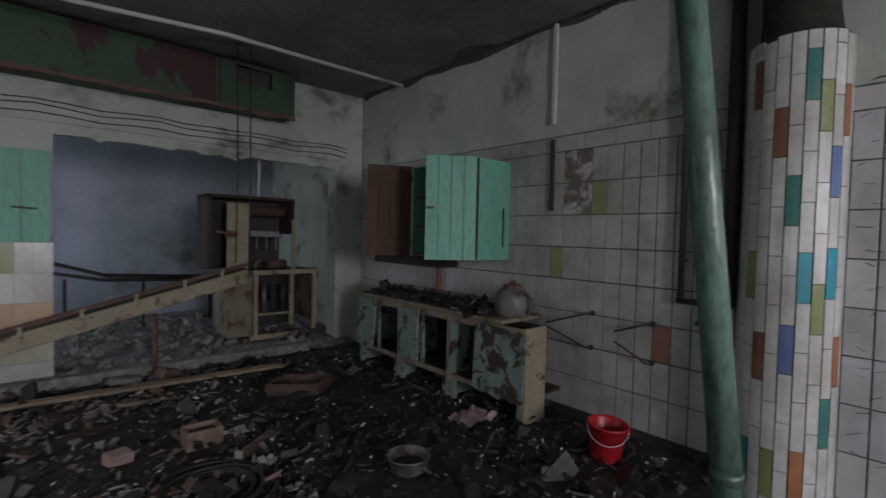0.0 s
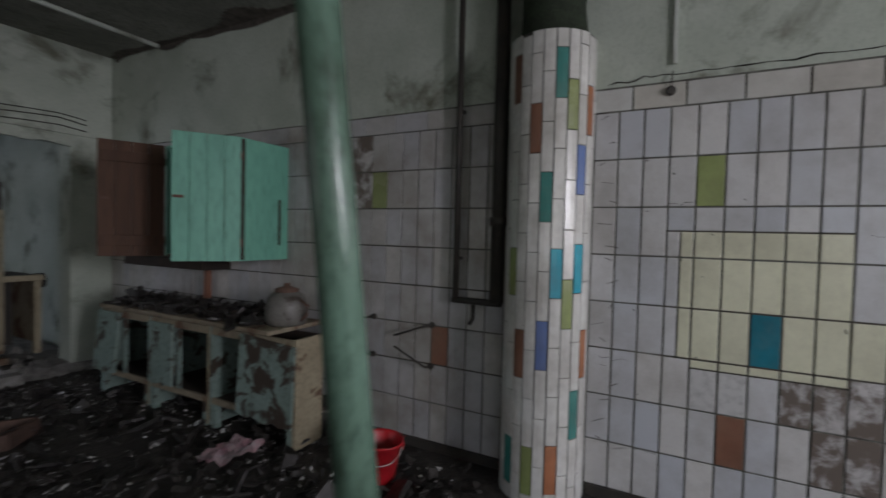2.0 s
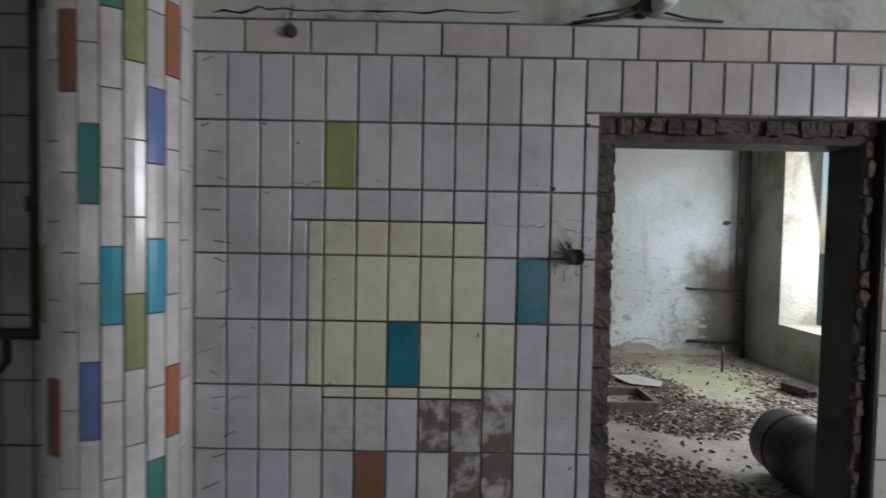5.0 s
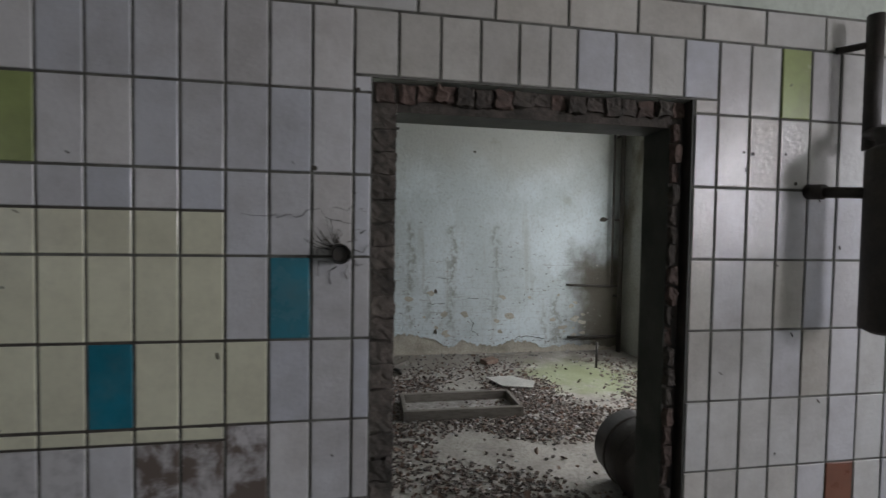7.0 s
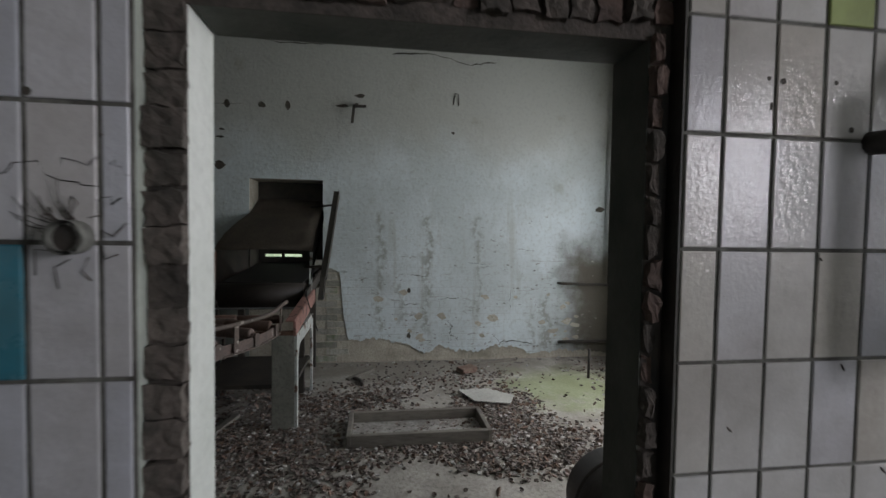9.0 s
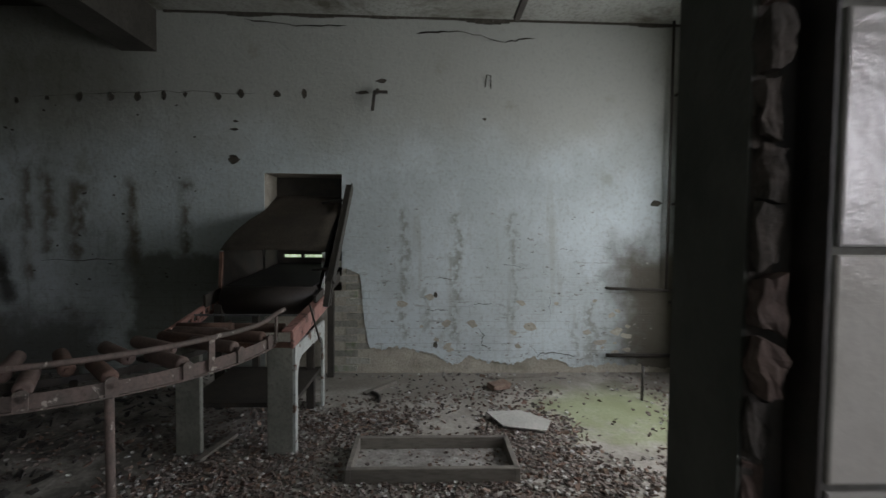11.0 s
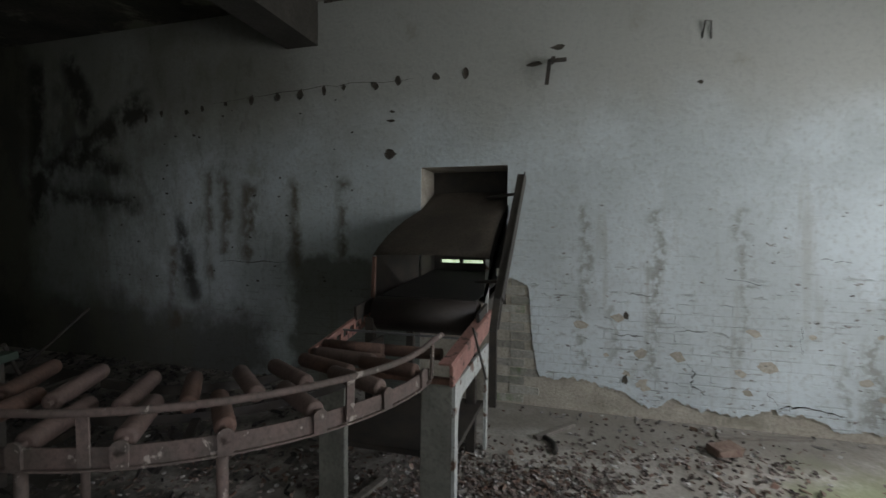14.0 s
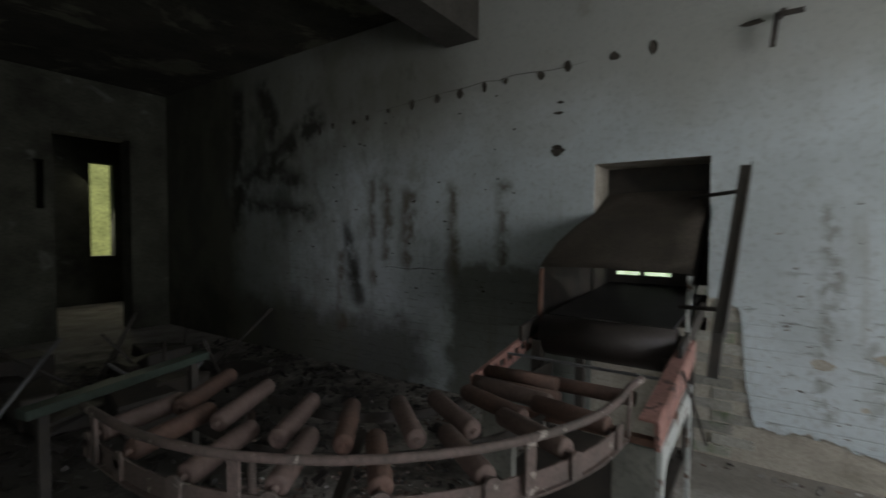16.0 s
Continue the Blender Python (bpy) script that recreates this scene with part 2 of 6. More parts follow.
    # black mould creeping in branches over the dark end
    for (ya, za), (yc, zc), w in (((4.45, 1.5), (4.4, 3.4), 0.1), ((4.35, 2.05), (2.75, 2.85), 0.13), ((3.7, 2.3), (3.1, 2.1), 0.08), ((3.6, 2.7), (3.9, 3.4), 0.12), ((4.4, 1.9), (2.9, 1.75), 0.05), ((2.2, 1.0), (2.35, 1.6), 0.06), ((2.15, 0.75), (2.25, 1.15), 0.08)):
        ln = math.hypot(yc - ya, zc - za)
        ey, ez = (yc - ya) / ln, (zc - za) / ln
        py, pz = math_("SUBTRACT", y, ya), math_("SUBTRACT", z, za)
        along = math_("ADD", math_("MULTIPLY", py, ey), math_("MULTIPLY", pz, ez))
        off = math_("ABSOLUTE", math_("SUBTRACT", math_("MULTIPLY", pz, ey), math_("MULTIPLY", py, ez)))
        m_ = math_("MULTIPLY", step(off, w + 0.1, w - 0.06), math_("MULTIPLY", step(along, -0.12, 0.1), step(along, ln + 0.12, ln - 0.1)))
        col = mix(math_("MULTIPLY", math_("MULTIPLY", m_, step(mid, 0.3, 0.55)), 0.88), col, (0.026, 0.024, 0.016))
    L.new(col, b.inputs["Base Color"])
    h = math_("ADD", math_("MULTIPLY", mid, 0.6), math_("MULTIPLY", fine, 0.35))
    h = math_("SUBTRACT", h, math_("MULTIPLY", math_("MULTIPLY", mortar, math_("MULTIPLY", shows, 0.6)), 0.4))
    h = math_("SUBTRACT", h, math_("MULTIPLY", math_("MULTIPLY", flake, step(z, 1.9, 0.9)), 0.4))
    bp = N.new("ShaderNodeBump")
    bp.inputs["Strength"].default_value, bp.inputs["Distance"].default_value = 0.85, 0.022
    L.new(h, bp.inputs["Height"])
    L.new(bp.outputs[0], b.inputs["Normal"])
    return m


brick_painted = painted_brick("brick_painted")
render_bare = surface("render_bare", (0.46, 0.43, 0.365), (0.35, 0.32, 0.265), 5, 0.95, 0.7, 45, stain=(0.24, 0.225, 0.18), stain_scale=3, stain_from=0.52, stain_to=0.66)
brick_bare = surface("brick_bare", (0.36, 0.355, 0.32), (0.24, 0.235, 0.2), 7, 0.92, 0.6, 50, per_piece=0.25, shift=True, stain=(0.13, 0.17, 0.09), stain_scale=4, stain_from=0.52, stain_to=0.66)
floor_black = surface("floor_black", (0.06, 0.052, 0.046), (0.022, 0.02, 0.018), 3.0, 0.55, 0.8, 30, stain=(0.12, 0.105, 0.095), stain_scale=4, stain_from=0.56, stain_to=0.7, bump_dist=0.03)
floor_concrete = surface("floor_concrete", (0.46, 0.435, 0.395), (0.26, 0.24, 0.21), 2.6, 0.85, 0.5, 35)


def add_floor_patch(m, centre, size, colour):
    """A ragged oval of colour over a floor, for moss, dirt and painted shade."""
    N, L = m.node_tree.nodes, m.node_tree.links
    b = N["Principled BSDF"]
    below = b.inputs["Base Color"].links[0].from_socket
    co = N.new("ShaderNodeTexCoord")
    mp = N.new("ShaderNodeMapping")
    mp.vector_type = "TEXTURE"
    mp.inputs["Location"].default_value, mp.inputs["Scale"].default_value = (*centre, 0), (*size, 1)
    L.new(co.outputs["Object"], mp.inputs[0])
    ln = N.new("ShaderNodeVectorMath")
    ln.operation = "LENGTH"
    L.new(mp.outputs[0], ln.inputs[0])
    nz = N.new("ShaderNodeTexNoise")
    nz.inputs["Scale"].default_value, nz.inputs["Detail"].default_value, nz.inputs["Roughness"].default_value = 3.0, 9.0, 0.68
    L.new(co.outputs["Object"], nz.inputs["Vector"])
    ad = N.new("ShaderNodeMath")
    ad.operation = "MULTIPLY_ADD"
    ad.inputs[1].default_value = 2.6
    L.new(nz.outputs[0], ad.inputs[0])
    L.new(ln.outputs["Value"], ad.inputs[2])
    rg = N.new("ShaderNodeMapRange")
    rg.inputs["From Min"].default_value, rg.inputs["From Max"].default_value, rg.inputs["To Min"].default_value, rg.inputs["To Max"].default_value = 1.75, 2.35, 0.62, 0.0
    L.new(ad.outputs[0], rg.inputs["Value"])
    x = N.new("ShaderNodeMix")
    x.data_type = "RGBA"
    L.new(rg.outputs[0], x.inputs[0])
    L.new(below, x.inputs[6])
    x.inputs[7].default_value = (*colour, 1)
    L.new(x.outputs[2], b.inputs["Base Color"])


add_floor_patch(floor_concrete, (6.75, -3.65), (0.75, 0.8), (0.22, 0.28, 0.11))
add_floor_patch(floor_concrete, (7.45, -2.2), (0.55, 2.6), (0.17, 0.155, 0.13))
# darker oval in the corner below the pipes
add_floor_patch(floor_concrete, (7.5, -4.5), (0.7, 0.7), (0.09, 0.08, 0.065))
# under the conveyor and in the far end: dirt, deepened to paint shade
add_floor_patch(floor_concrete, (5.9, -0.6), (0.9, 1.1), (0.13, 0.12, 0.105))
add_floor_patch(floor_concrete, (5.6, 2.5), (3.0, 3.3), (0.05, 0.045, 0.038))
add_floor_patch(floor_concrete, (5.4, 2.6), (2.6, 2.6), (0.03, 0.028, 0.024))
grout = surface("grout", (0.19, 0.19, 0.165), (0.06, 0.056, 0.048), 8, 0.9, 0.3)
tile_white = surface("tile_white", (0.66, 0.645, 0.625), (0.6, 0.585, 0.565), 2.0, 0.1, 0.16, 60, shift=True, grain=0.2, per_piece=0.1, cool=(0.5, 0.525, 0.575), grime=0.5, spec=0.32)
tile_warm = surface("tile_warm", (0.58, 0.56, 0.5), (0.51, 0.485, 0.43), 2.0, 0.05, 0.2, 45, shift=True, grain=0.25, per_piece=0.1, cool=(0.6, 0.61, 0.6), grime=0.5, spec=0.32)
tile_smeared = surface("tile_smeared", (0.6, 0.59, 0.58), (0.54, 0.53, 0.52), 3, 0.3, 0.06, 25, shift=True, stain=(0.2, 0.19, 0.18), stain_scale=6, stain_from=0.6, stain_to=0.68)
tile_cream = surface("tile_cream", (0.72, 0.71, 0.54), (0.66, 0.65, 0.49), 2, 0.17, 0.05, 40, shift=True, grain=0.2, per_piece=0.05, grime=0.45)
tile_lime = surface("tile_lime", (0.32, 0.38, 0.15), None, 4, 0.2, 0.04, 25, shift=True, grain=0.2, per_piece=0.15, grime=0.4)
tile_teal = surface("tile_teal", (0.02, 0.2, 0.27), None, 4, 0.2, 0.04, 25, shift=True, grain=0.2, per_piece=0.1, grime=0.4)
tile_rust = surface("tile_rust", (0.28, 0.125, 0.08), None, 4, 0.25, 0.04, 25, shift=True, grain=0.2, per_piece=0.1, grime=0.4)
brick_red = surface("brick_red", (0.155, 0.105, 0.085), (0.08, 0.06, 0.05), 9, 0.9, 0.5, 50, per_piece=0.2)
frame_dark = surface("frame_dark", (0.045, 0.052, 0.042), (0.1, 0.1, 0.085), 5, 0.75, 0.2, 40)
metal_green = surface("metal_green", (0.15, 0.25, 0.19), (0.06, 0.1, 0.072), 5, 0.26, 0.25, 60, stain=(0.03, 0.045, 0.03), stain_scale=5, stain_from=0.5, stain_to=0.64, stretch=(1, 1, 0.4))
paint_green = surface("paint_green", (0.2, 0.5, 0.38), (0.16, 0.42, 0.32), 4, 0.5, 0.15, 40, stretch=(1, 1, 0.2))
wood_brown = surface("wood_brown", (0.125, 0.062, 0.037), (0.075, 0.037, 0.023), 6, 0.75, 0.25, 40, stretch=(1, 1, 0.15))
metal_rust = surface("metal_rust", (0.2, 0.11, 0.08), (0.11, 0.065, 0.05), 8, 0.8, 0.3, 60)
metal_dark = surface("metal_dark", (0.03, 0.028, 0.026), (0.06, 0.05, 0.04), 8, 0.6, 0.2, 60)
concrete_grey = surface("concrete_grey", (0.26, 0.26, 0.23), (0.17, 0.17, 0.15), 4, 0.85, 0.3, 50)
cream_paint = surface("cream_paint", (0.4, 0.345, 0.235), (0.3, 0.25, 0.17), 3, 0.6, 0.25, 40, stain=(0.11, 0.06, 0.035), stain_scale=4, stain_from=0.55, stain_to=0.62)
plastic_red = surface("plastic_red", (0.55, 0.02, 0.03), (0.42, 0.015, 0.02), 5, 0.35, 0.05)

# tiles past the column: own grime, column's shade also put into the tone
tile_white_rest = surface("tile_white_rest", (0.52, 0.5, 0.475), (0.41, 0.395, 0.37), 1.5, 0.25, 0.05, 9, shift=True, grain=0.2, per_piece=0.1, island=True, cool=(0.43, 0.43, 0.46), grime=0.85, spec=0.3)
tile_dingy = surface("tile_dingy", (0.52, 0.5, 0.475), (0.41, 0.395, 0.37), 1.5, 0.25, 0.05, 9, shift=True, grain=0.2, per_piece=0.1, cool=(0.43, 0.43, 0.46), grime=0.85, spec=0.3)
tile_white_bright = surface("tile_white_bright", (0.74, 0.73, 0.7), (0.66, 0.65, 0.61), 4, 0.15, 0.06, 25, shift=True, grain=0.3, per_piece=0.1, grime=0.6)
tile_stained = surface("tile_stained", shift=True, base=(0.55, 0.53, 0.52), other=(0.5, 0.48, 0.47), scale=3, rough=0.4, bump=0.06, fine=25, stain=(0.15, 0.12, 0.1), stain_scale=7, stain_from=0.41, stain_to=0.53)
tile_aqua = surface("tile_aqua", (0.06, 0.28, 0.25), None, 4, 0.18, 0.04, 25, shift=True, grain=0.2, per_piece=0.1, grime=0.4)
tile_blue = surface("tile_blue", (0.16, 0.24, 0.5), None, 4, 0.18, 0.04, 25, shift=True, grain=0.2, per_piece=0.1, grime=0.4)
tile_cyan = surface("tile_cyan", (0.04, 0.42, 0.55), None, 4, 0.18, 0.04, 25, shift=True, grain=0.2, per_piece=0.1, grime=0.4)
tile_orange = surface("tile_orange", (0.5, 0.2, 0.1), None, 4, 0.18, 0.04, 25, shift=True, grain=0.2, per_piece=0.1, grime=0.4)
tile_peach = surface("tile_peach", (0.62, 0.4, 0.26), (0.5, 0.36, 0.24), 4, 0.3, 0.04, 25, shift=True, grain=0.2, per_piece=0.08)
mortar_grey = surface("mortar_grey", (0.12, 0.1, 0.085), (0.05, 0.046, 0.038), 12, 0.95, 0.6, 50, per_piece=0.25)
moss_dark = surface("moss_dark", (0.035, 0.05, 0.028), (0.02, 0.026, 0.016), 12, 0.95, 0.7, 50)
wood_dark = surface("wood_dark", (0.045, 0.03, 0.022), (0.025, 0.018, 0.014), 6, 0.8, 0.3, 40)
wood_pale = surface("wood_pale", (0.36, 0.27, 0.18), (0.22, 0.16, 0.11), 5, 0.8, 0.25, 50, stretch=(0.15, 1, 1), stain=(0.06, 0.045, 0.035), stain_scale=5)
wood_grey = surface("wood_grey", (0.24, 0.22, 0.19), (0.14, 0.125, 0.11), 6, 0.85, 0.3, 60, stretch=(1, 0.2, 1))
paint_pale = surface("paint_pale", (0.25, 0.33, 0.3), (0.18, 0.24, 0.21), 4, 0.6, 0.3, 40, stain=(0.05, 0.035, 0.025), stain_scale=5, stain_from=0.53, stain_to=0.57)
paint_chipped = surface("paint_chipped", (0.5, 0.52, 0.5), (0.38, 0.4, 0.38), 5, 0.6, 0.3, 50, stain=(0.13, 0.08, 0.055), stain_scale=9, stain_from=0.56, stain_to=0.59)
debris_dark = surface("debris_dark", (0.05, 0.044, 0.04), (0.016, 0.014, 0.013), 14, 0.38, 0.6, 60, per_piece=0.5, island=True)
debris_pale = surface("debris_pale", (0.66, 0.66, 0.65), (0.45, 0.44, 0.42), 12, 0.4, 0.3, 60, per_piece=0.4, island=True)
debris_brown = surface("debris_brown", (0.22, 0.165, 0.13), (0.12, 0.066, 0.05), 10, 0.85, 0.4, 60, per_piece=0.5, island=True)
rubble_grey = surface("rubble_grey", (0.34, 0.325, 0.305), (0.15, 0.14, 0.13), 9, 0.95, 0.6, 60, per_piece=0.35, island=True)
enamel = surface("enamel", (0.2, 0.19, 0.17), (0.12, 0.11, 0.1), 8, 0.45, 0.15, 50, stain=(0.06, 0.045, 0.035), stain_scale=9, stain_from=0.55, stain_to=0.62)
duct_plain = surface("duct_plain", (0.042, 0.1, 0.045), (0.03, 0.07, 0.033), 3, 0.6, 0.2, 50, stain=(0.03, 0.05, 0.025), stain_scale=4)
duct_green = surface("duct_green", (0.042, 0.1, 0.045), (0.03, 0.07, 0.033), 3, 0.6, 0.2, 50, stain=(0.045, 0.012, 0.009), stain_scale=1.3, stain_from=0.5, stain_to=0.53)
rust_cream = surface("rust_cream", (0.32, 0.27, 0.19), (0.22, 0.18, 0.13), 4, 0.7, 0.25, 40, stain=(0.12, 0.06, 0.035), stain_scale=3, stain_from=0.52, stain_to=0.6)
rust_dark = surface("rust_dark", (0.07, 0.042, 0.032), (0.035, 0.024, 0.02), 7, 0.75, 0.35, 60)
rust_brown = surface("rust_brown", (0.13, 0.075, 0.055), (0.08, 0.05, 0.04), 9, 0.8, 0.35, 60)
roller_rust = surface("roller_rust", (0.15, 0.105, 0.09), (0.1, 0.07, 0.06), 9, 0.75, 0.3, 60)
rust_pale = surface("rust_pale", (0.14, 0.1, 0.088), (0.085, 0.072, 0.062), 9, 0.8, 0.3, 60, stain=(0.32, 0.28, 0.25), stain_scale=18, stain_from=0.62, stain_to=0.66)
rust_pink = surface("rust_pink", (0.38, 0.2, 0.17), (0.26, 0.14, 0.115), 8, 0.8, 0.3, 60, stain=(0.1, 0.06, 0.05), stain_scale=11, stain_from=0.56, stain_to=0.6)
hood_rust = surface("hood_rust", (0.16, 0.135, 0.105), (0.1, 0.085, 0.07), 4, 0.7, 0.2, 60)
drum_dark = surface("drum_dark", (0.045, 0.036, 0.032), (0.03, 0.025, 0.022), 6, 0.5, 0.15, 60)
steel_dull = surface("steel_dull", (0.3, 0.31, 0.32), (0.2, 0.2, 0.21), 8, 0.45, 0.15, 60, metal=0.6)
rubber = surface("rubber", (0.02, 0.02, 0.02), (0.035, 0.033, 0.03), 6, 0.6, 0.2, 60)
paper_pink = surface("paper_pink", (0.72, 0.4, 0.46), (0.75, 0.68, 0.68), 9, 0.5, 0.1, 60)
brick_pink = surface("brick_pink", (0.42, 0.24, 0.2), (0.35, 0.3, 0.28), 8, 0.9, 0.4, 60)
hole_dark = surface("hole_dark", (0.05, 0.045, 0.035), (0.1, 0.09, 0.075), 25, 0.95, 0.5, 80)
cap_brown = surface("cap_brown", (0.2, 0.165, 0.145), (0.11, 0.09, 0.08), 30, 0.6, 0.2, 90, per_piece=0.5, island=True)
sheet_grey = surface("sheet_grey", (0.5, 0.5, 0.47), (0.4, 0.4, 0.37), 5, 0.85, 0.2, 60)
cap_pale = surface("cap_pale", (0.5, 0.5, 0.48), (0.4, 0.38, 0.36), 30, 0.35, 0.1, 90, per_piece=0.3, island=True)
sheet_green = surface("sheet_green", (0.05, 0.075, 0.058), (0.035, 0.05, 0.04), 5, 0.5, 0.2, 50)

# ---------------------------------------------------------------- building helpers
def box(bm, a, b):
    """An upright block between two corners."""
    v = [bm.verts.new((x, y, z)) for x in (a[0], b[0]) for y in (a[1], b[1]) for z in (a[2], b[2])]
    for f in ((0, 1, 3, 2), (4, 6, 7, 5), (0, 4, 5, 1), (2, 3, 7, 6), (0, 2, 6, 4), (1, 5, 7, 3)):
        bm.faces.new([v[i] for i in f])
    return v


def beam(bm, p, q, w, h, up=(0, 0, 1), bevel=0.0):
    """A bar of section w by h from p to q."""
    p, q = Vector(p), Vector(q)
    d = (q - p).normalized()
    s = d.cross(Vector(up if abs(d.dot(Vector(up).normalized())) < 0.999 else (0, 1, 0))).normalized()
    u = s.cross(d)
    v = [bm.verts.new(e + s * i * w / 2 + u * j * h / 2) for e in (p, q) for i, j in ((-1, -1), (1, -1), (1, 1), (-1, 1))]
    fs = [(0, 3, 2, 1), (4, 5, 6, 7)] + [(k, (k + 1) % 4, 4 + (k + 1) % 4, 4 + k) for k in range(4)]
    faces = [bm.faces.new([v[i] for i in f]) for f in fs]
    if bevel:
        bmesh.ops.bevel(bm, geom=list({e for f in faces for e in f.edges}), offset=bevel, segments=1, affect="EDGES")


def tube(bm, pts, r, seg=10, caps=True):
    """A round bar along points."""
    pts = [Vector(p) for p in pts]
    rings = []
    ref = Vector((0, 0, 1))
    for i, p in enumerate(pts):
        d = (pts[min(i + 1, len(pts) - 1)] - pts[max(i - 1, 0)]).normalized()
        if abs(d.dot(ref)) > 0.95:
            ref = Vector((1, 0, 0)) if abs(d.x) < 0.9 else Vector((0, 1, 0))
        s = d.cross(ref).normalized()
        u = s.cross(d)
        rr = r[i] if isinstance(r, (list, tuple)) else r
        rings.append([bm.verts.new(p + (s * math.cos(a) + u * math.sin(a)) * rr) for a in (2 * math.pi * k / seg for k in range(seg))])
    for a, b in zip(rings, rings[1:]):
        for k in range(seg):
            f = bm.faces.new((a[k], a[(k + 1) % seg], b[(k + 1) % seg], b[k]))
            f.smooth = True
    if caps:
        bm.faces.new(rings[0][::-1])
        bm.faces.new(rings[-1])


def lathe(bm, base, profile, seg=24, axis=None):
    """Turns (radius, height) rows round an upright axis at base."""
    rings = [[bm.verts.new(Vector(base) + Vector((r * math.cos(a), r * math.sin(a), h))) for a in (2 * math.pi * k / seg for k in range(seg))] for r, h in profile]
    for a, b in zip(rings, rings[1:]):
        for k in range(seg):
            bm.faces.new((a[k], a[(k + 1) % seg], b[(k + 1) % seg], b[k])).smooth = True


origin = {}


def thing(name, at, label, category, group="", kind=""):
    """An empty at the base of a thing, for its parts."""
    ob = tagged(new(name), label, category, group, kind)
    ob.location = at
    origin[ob.name] = Vector(at)
    return ob


def part(name, bm, material, parent=None, label="", fix=True):
    """Links a bmesh given in world places as one mesh, under a thing or a part."""
    if fix:
        bmesh.ops.recalc_face_normals(bm, faces=bm.faces)
    at = origin[parent.name] if parent else Vector((0, 0, 0))
    for v in bm.verts:
        v.co -= at
    me = bpy.data.meshes.new(name)
    bm.to_mesh(me)
    bm.free()
    for mt in (material if isinstance(material, list) else [material]):
        me.materials.append(mt)
    ob = new(name, me)
    ob.parent = parent
    origin[ob.name] = at
    if label:
        ob["label"] = label
    return ob


def structure(name, bm, material, label, category):
    return tagged(part(name, bm, material), label, category, kind="structure")


def wall_with_holes(axis, near, far, span, height, holes):
    """A wall of thickness near..far across axis, with rectangular holes (a0, a1, z0, z1)."""
    bm = bmesh.new()
    cuts = sorted({span[0], span[1], *[h[0] for h in holes], *[h[1] for h in holes]})
    for a0, a1 in zip(cuts, cuts[1:]):
        mid = (a0 + a1) / 2
        zs = [height[0]]
        for h in sorted([h for h in holes if h[0] < mid < h[1]], key=lambda h: h[2]):
            zs += [h[2], h[3]]
        zs.append(height[1])
        for z0, z1 in zip(zs[::2], zs[1::2]):
            if z1 - z0 > 1e-4:
                if axis == "x":
                    box(bm, (near, a0, z0), (far, a1, z1))
                else:
                    box(bm, (a0, near, z0), (a1, far, z1))
    bmesh.ops.remove_doubles(bm, verts=bm.verts, dist=1e-5)
    inner = [f for f in bm.faces if len(f.verts) == 4]
    seen = {}
    for f in inner:
        seen.setdefault(tuple(round(c, 4) for c in f.calc_center_median()), []).append(f)
    bmesh.ops.delete(bm, geom=[f for fs in seen.values() if len(fs) > 1 for f in fs], context="FACES")
    return bm


# ---------------------------------------------------------------- structure
W, FAR, TH = 3.508, 7.74, 0.22
Y1, Y2 = 5.75, 6.4
C1, C2 = 3.45, 3.62

bm = bmesh.new()
box(bm, (-80, -80, -0.6), (80, 80, -0.5))
structure("ground", bm, surface("ground_soil", (0.07, 0.1, 0.04), (0.05, 0.06, 0.03), 0.5, 0.95, 0.3), "overgrown soil outside the building", "ground")
bm = bmesh.new()
box(bm, (-2.3, -5.8, -0.3), (W + TH / 2, 9.6, 0))
structure("floor_kitchen", bm, floor_black, "black sodden dirt covering the kitchen floor", "floor")
bm = bmesh.new()
box(bm, (W + TH / 2, -4.9, -0.3), (FAR + 0.4, 9.9, 0))
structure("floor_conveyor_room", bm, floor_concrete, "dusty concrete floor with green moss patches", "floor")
bm = bmesh.new()
box(bm, (-2.3, -5.8, C1), (W + TH / 2, 9.6, C1 + 0.2))
structure("ceiling_kitchen", bm, ceiling_dirty, "stained grey plaster ceiling with peeling paint", "ceiling")
bm = bmesh.new()
box(bm, (W + TH / 2, -4.9, C2), (FAR + 0.4, 0.8, C2 + 0.2))
structure("ceiling_conveyor_room", bm, ceiling_light, "stained whitewashed concrete ceiling", "ceiling")
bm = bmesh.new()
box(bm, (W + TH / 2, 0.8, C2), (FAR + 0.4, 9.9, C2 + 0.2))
structure("ceiling_dark_bay", bm, ceiling_mould, "concrete ceiling blackened with mould and painted shade", "ceiling")

D0, D1, DT = -2.468, -1.25, 2.077
bm = wall_with_holes("x", W + 0.012, W + 0.06, (-5.8, 9.6), (0, C1), [(D0, D1, 0, DT)])
door_wall = structure("wall_door_kitchen_side", bm, plaster_green, "pale green plaster above white wall tiles", "wall")
bm = wall_with_holes("x", W + 0.06, W + TH, (-5.8, 9.9), (0, C2 + 0.02), [(D0 + 0.06, D1 - 0.083, 0, DT - 0.085)])
structure("wall_door_conveyor_side", bm, plaster_white, "white plastered partition wall with a bare doorway", "wall")
bm = wall_with_holes("x", FAR + 0.014, FAR + 0.4, (-4.9, Y2), (0, C2), [(-1.154, -0.378, 0.85, 2.04)])
far_wall = structure("wall_far", bm, render_bare, "white-painted brick wall with peeling patches", "wall")

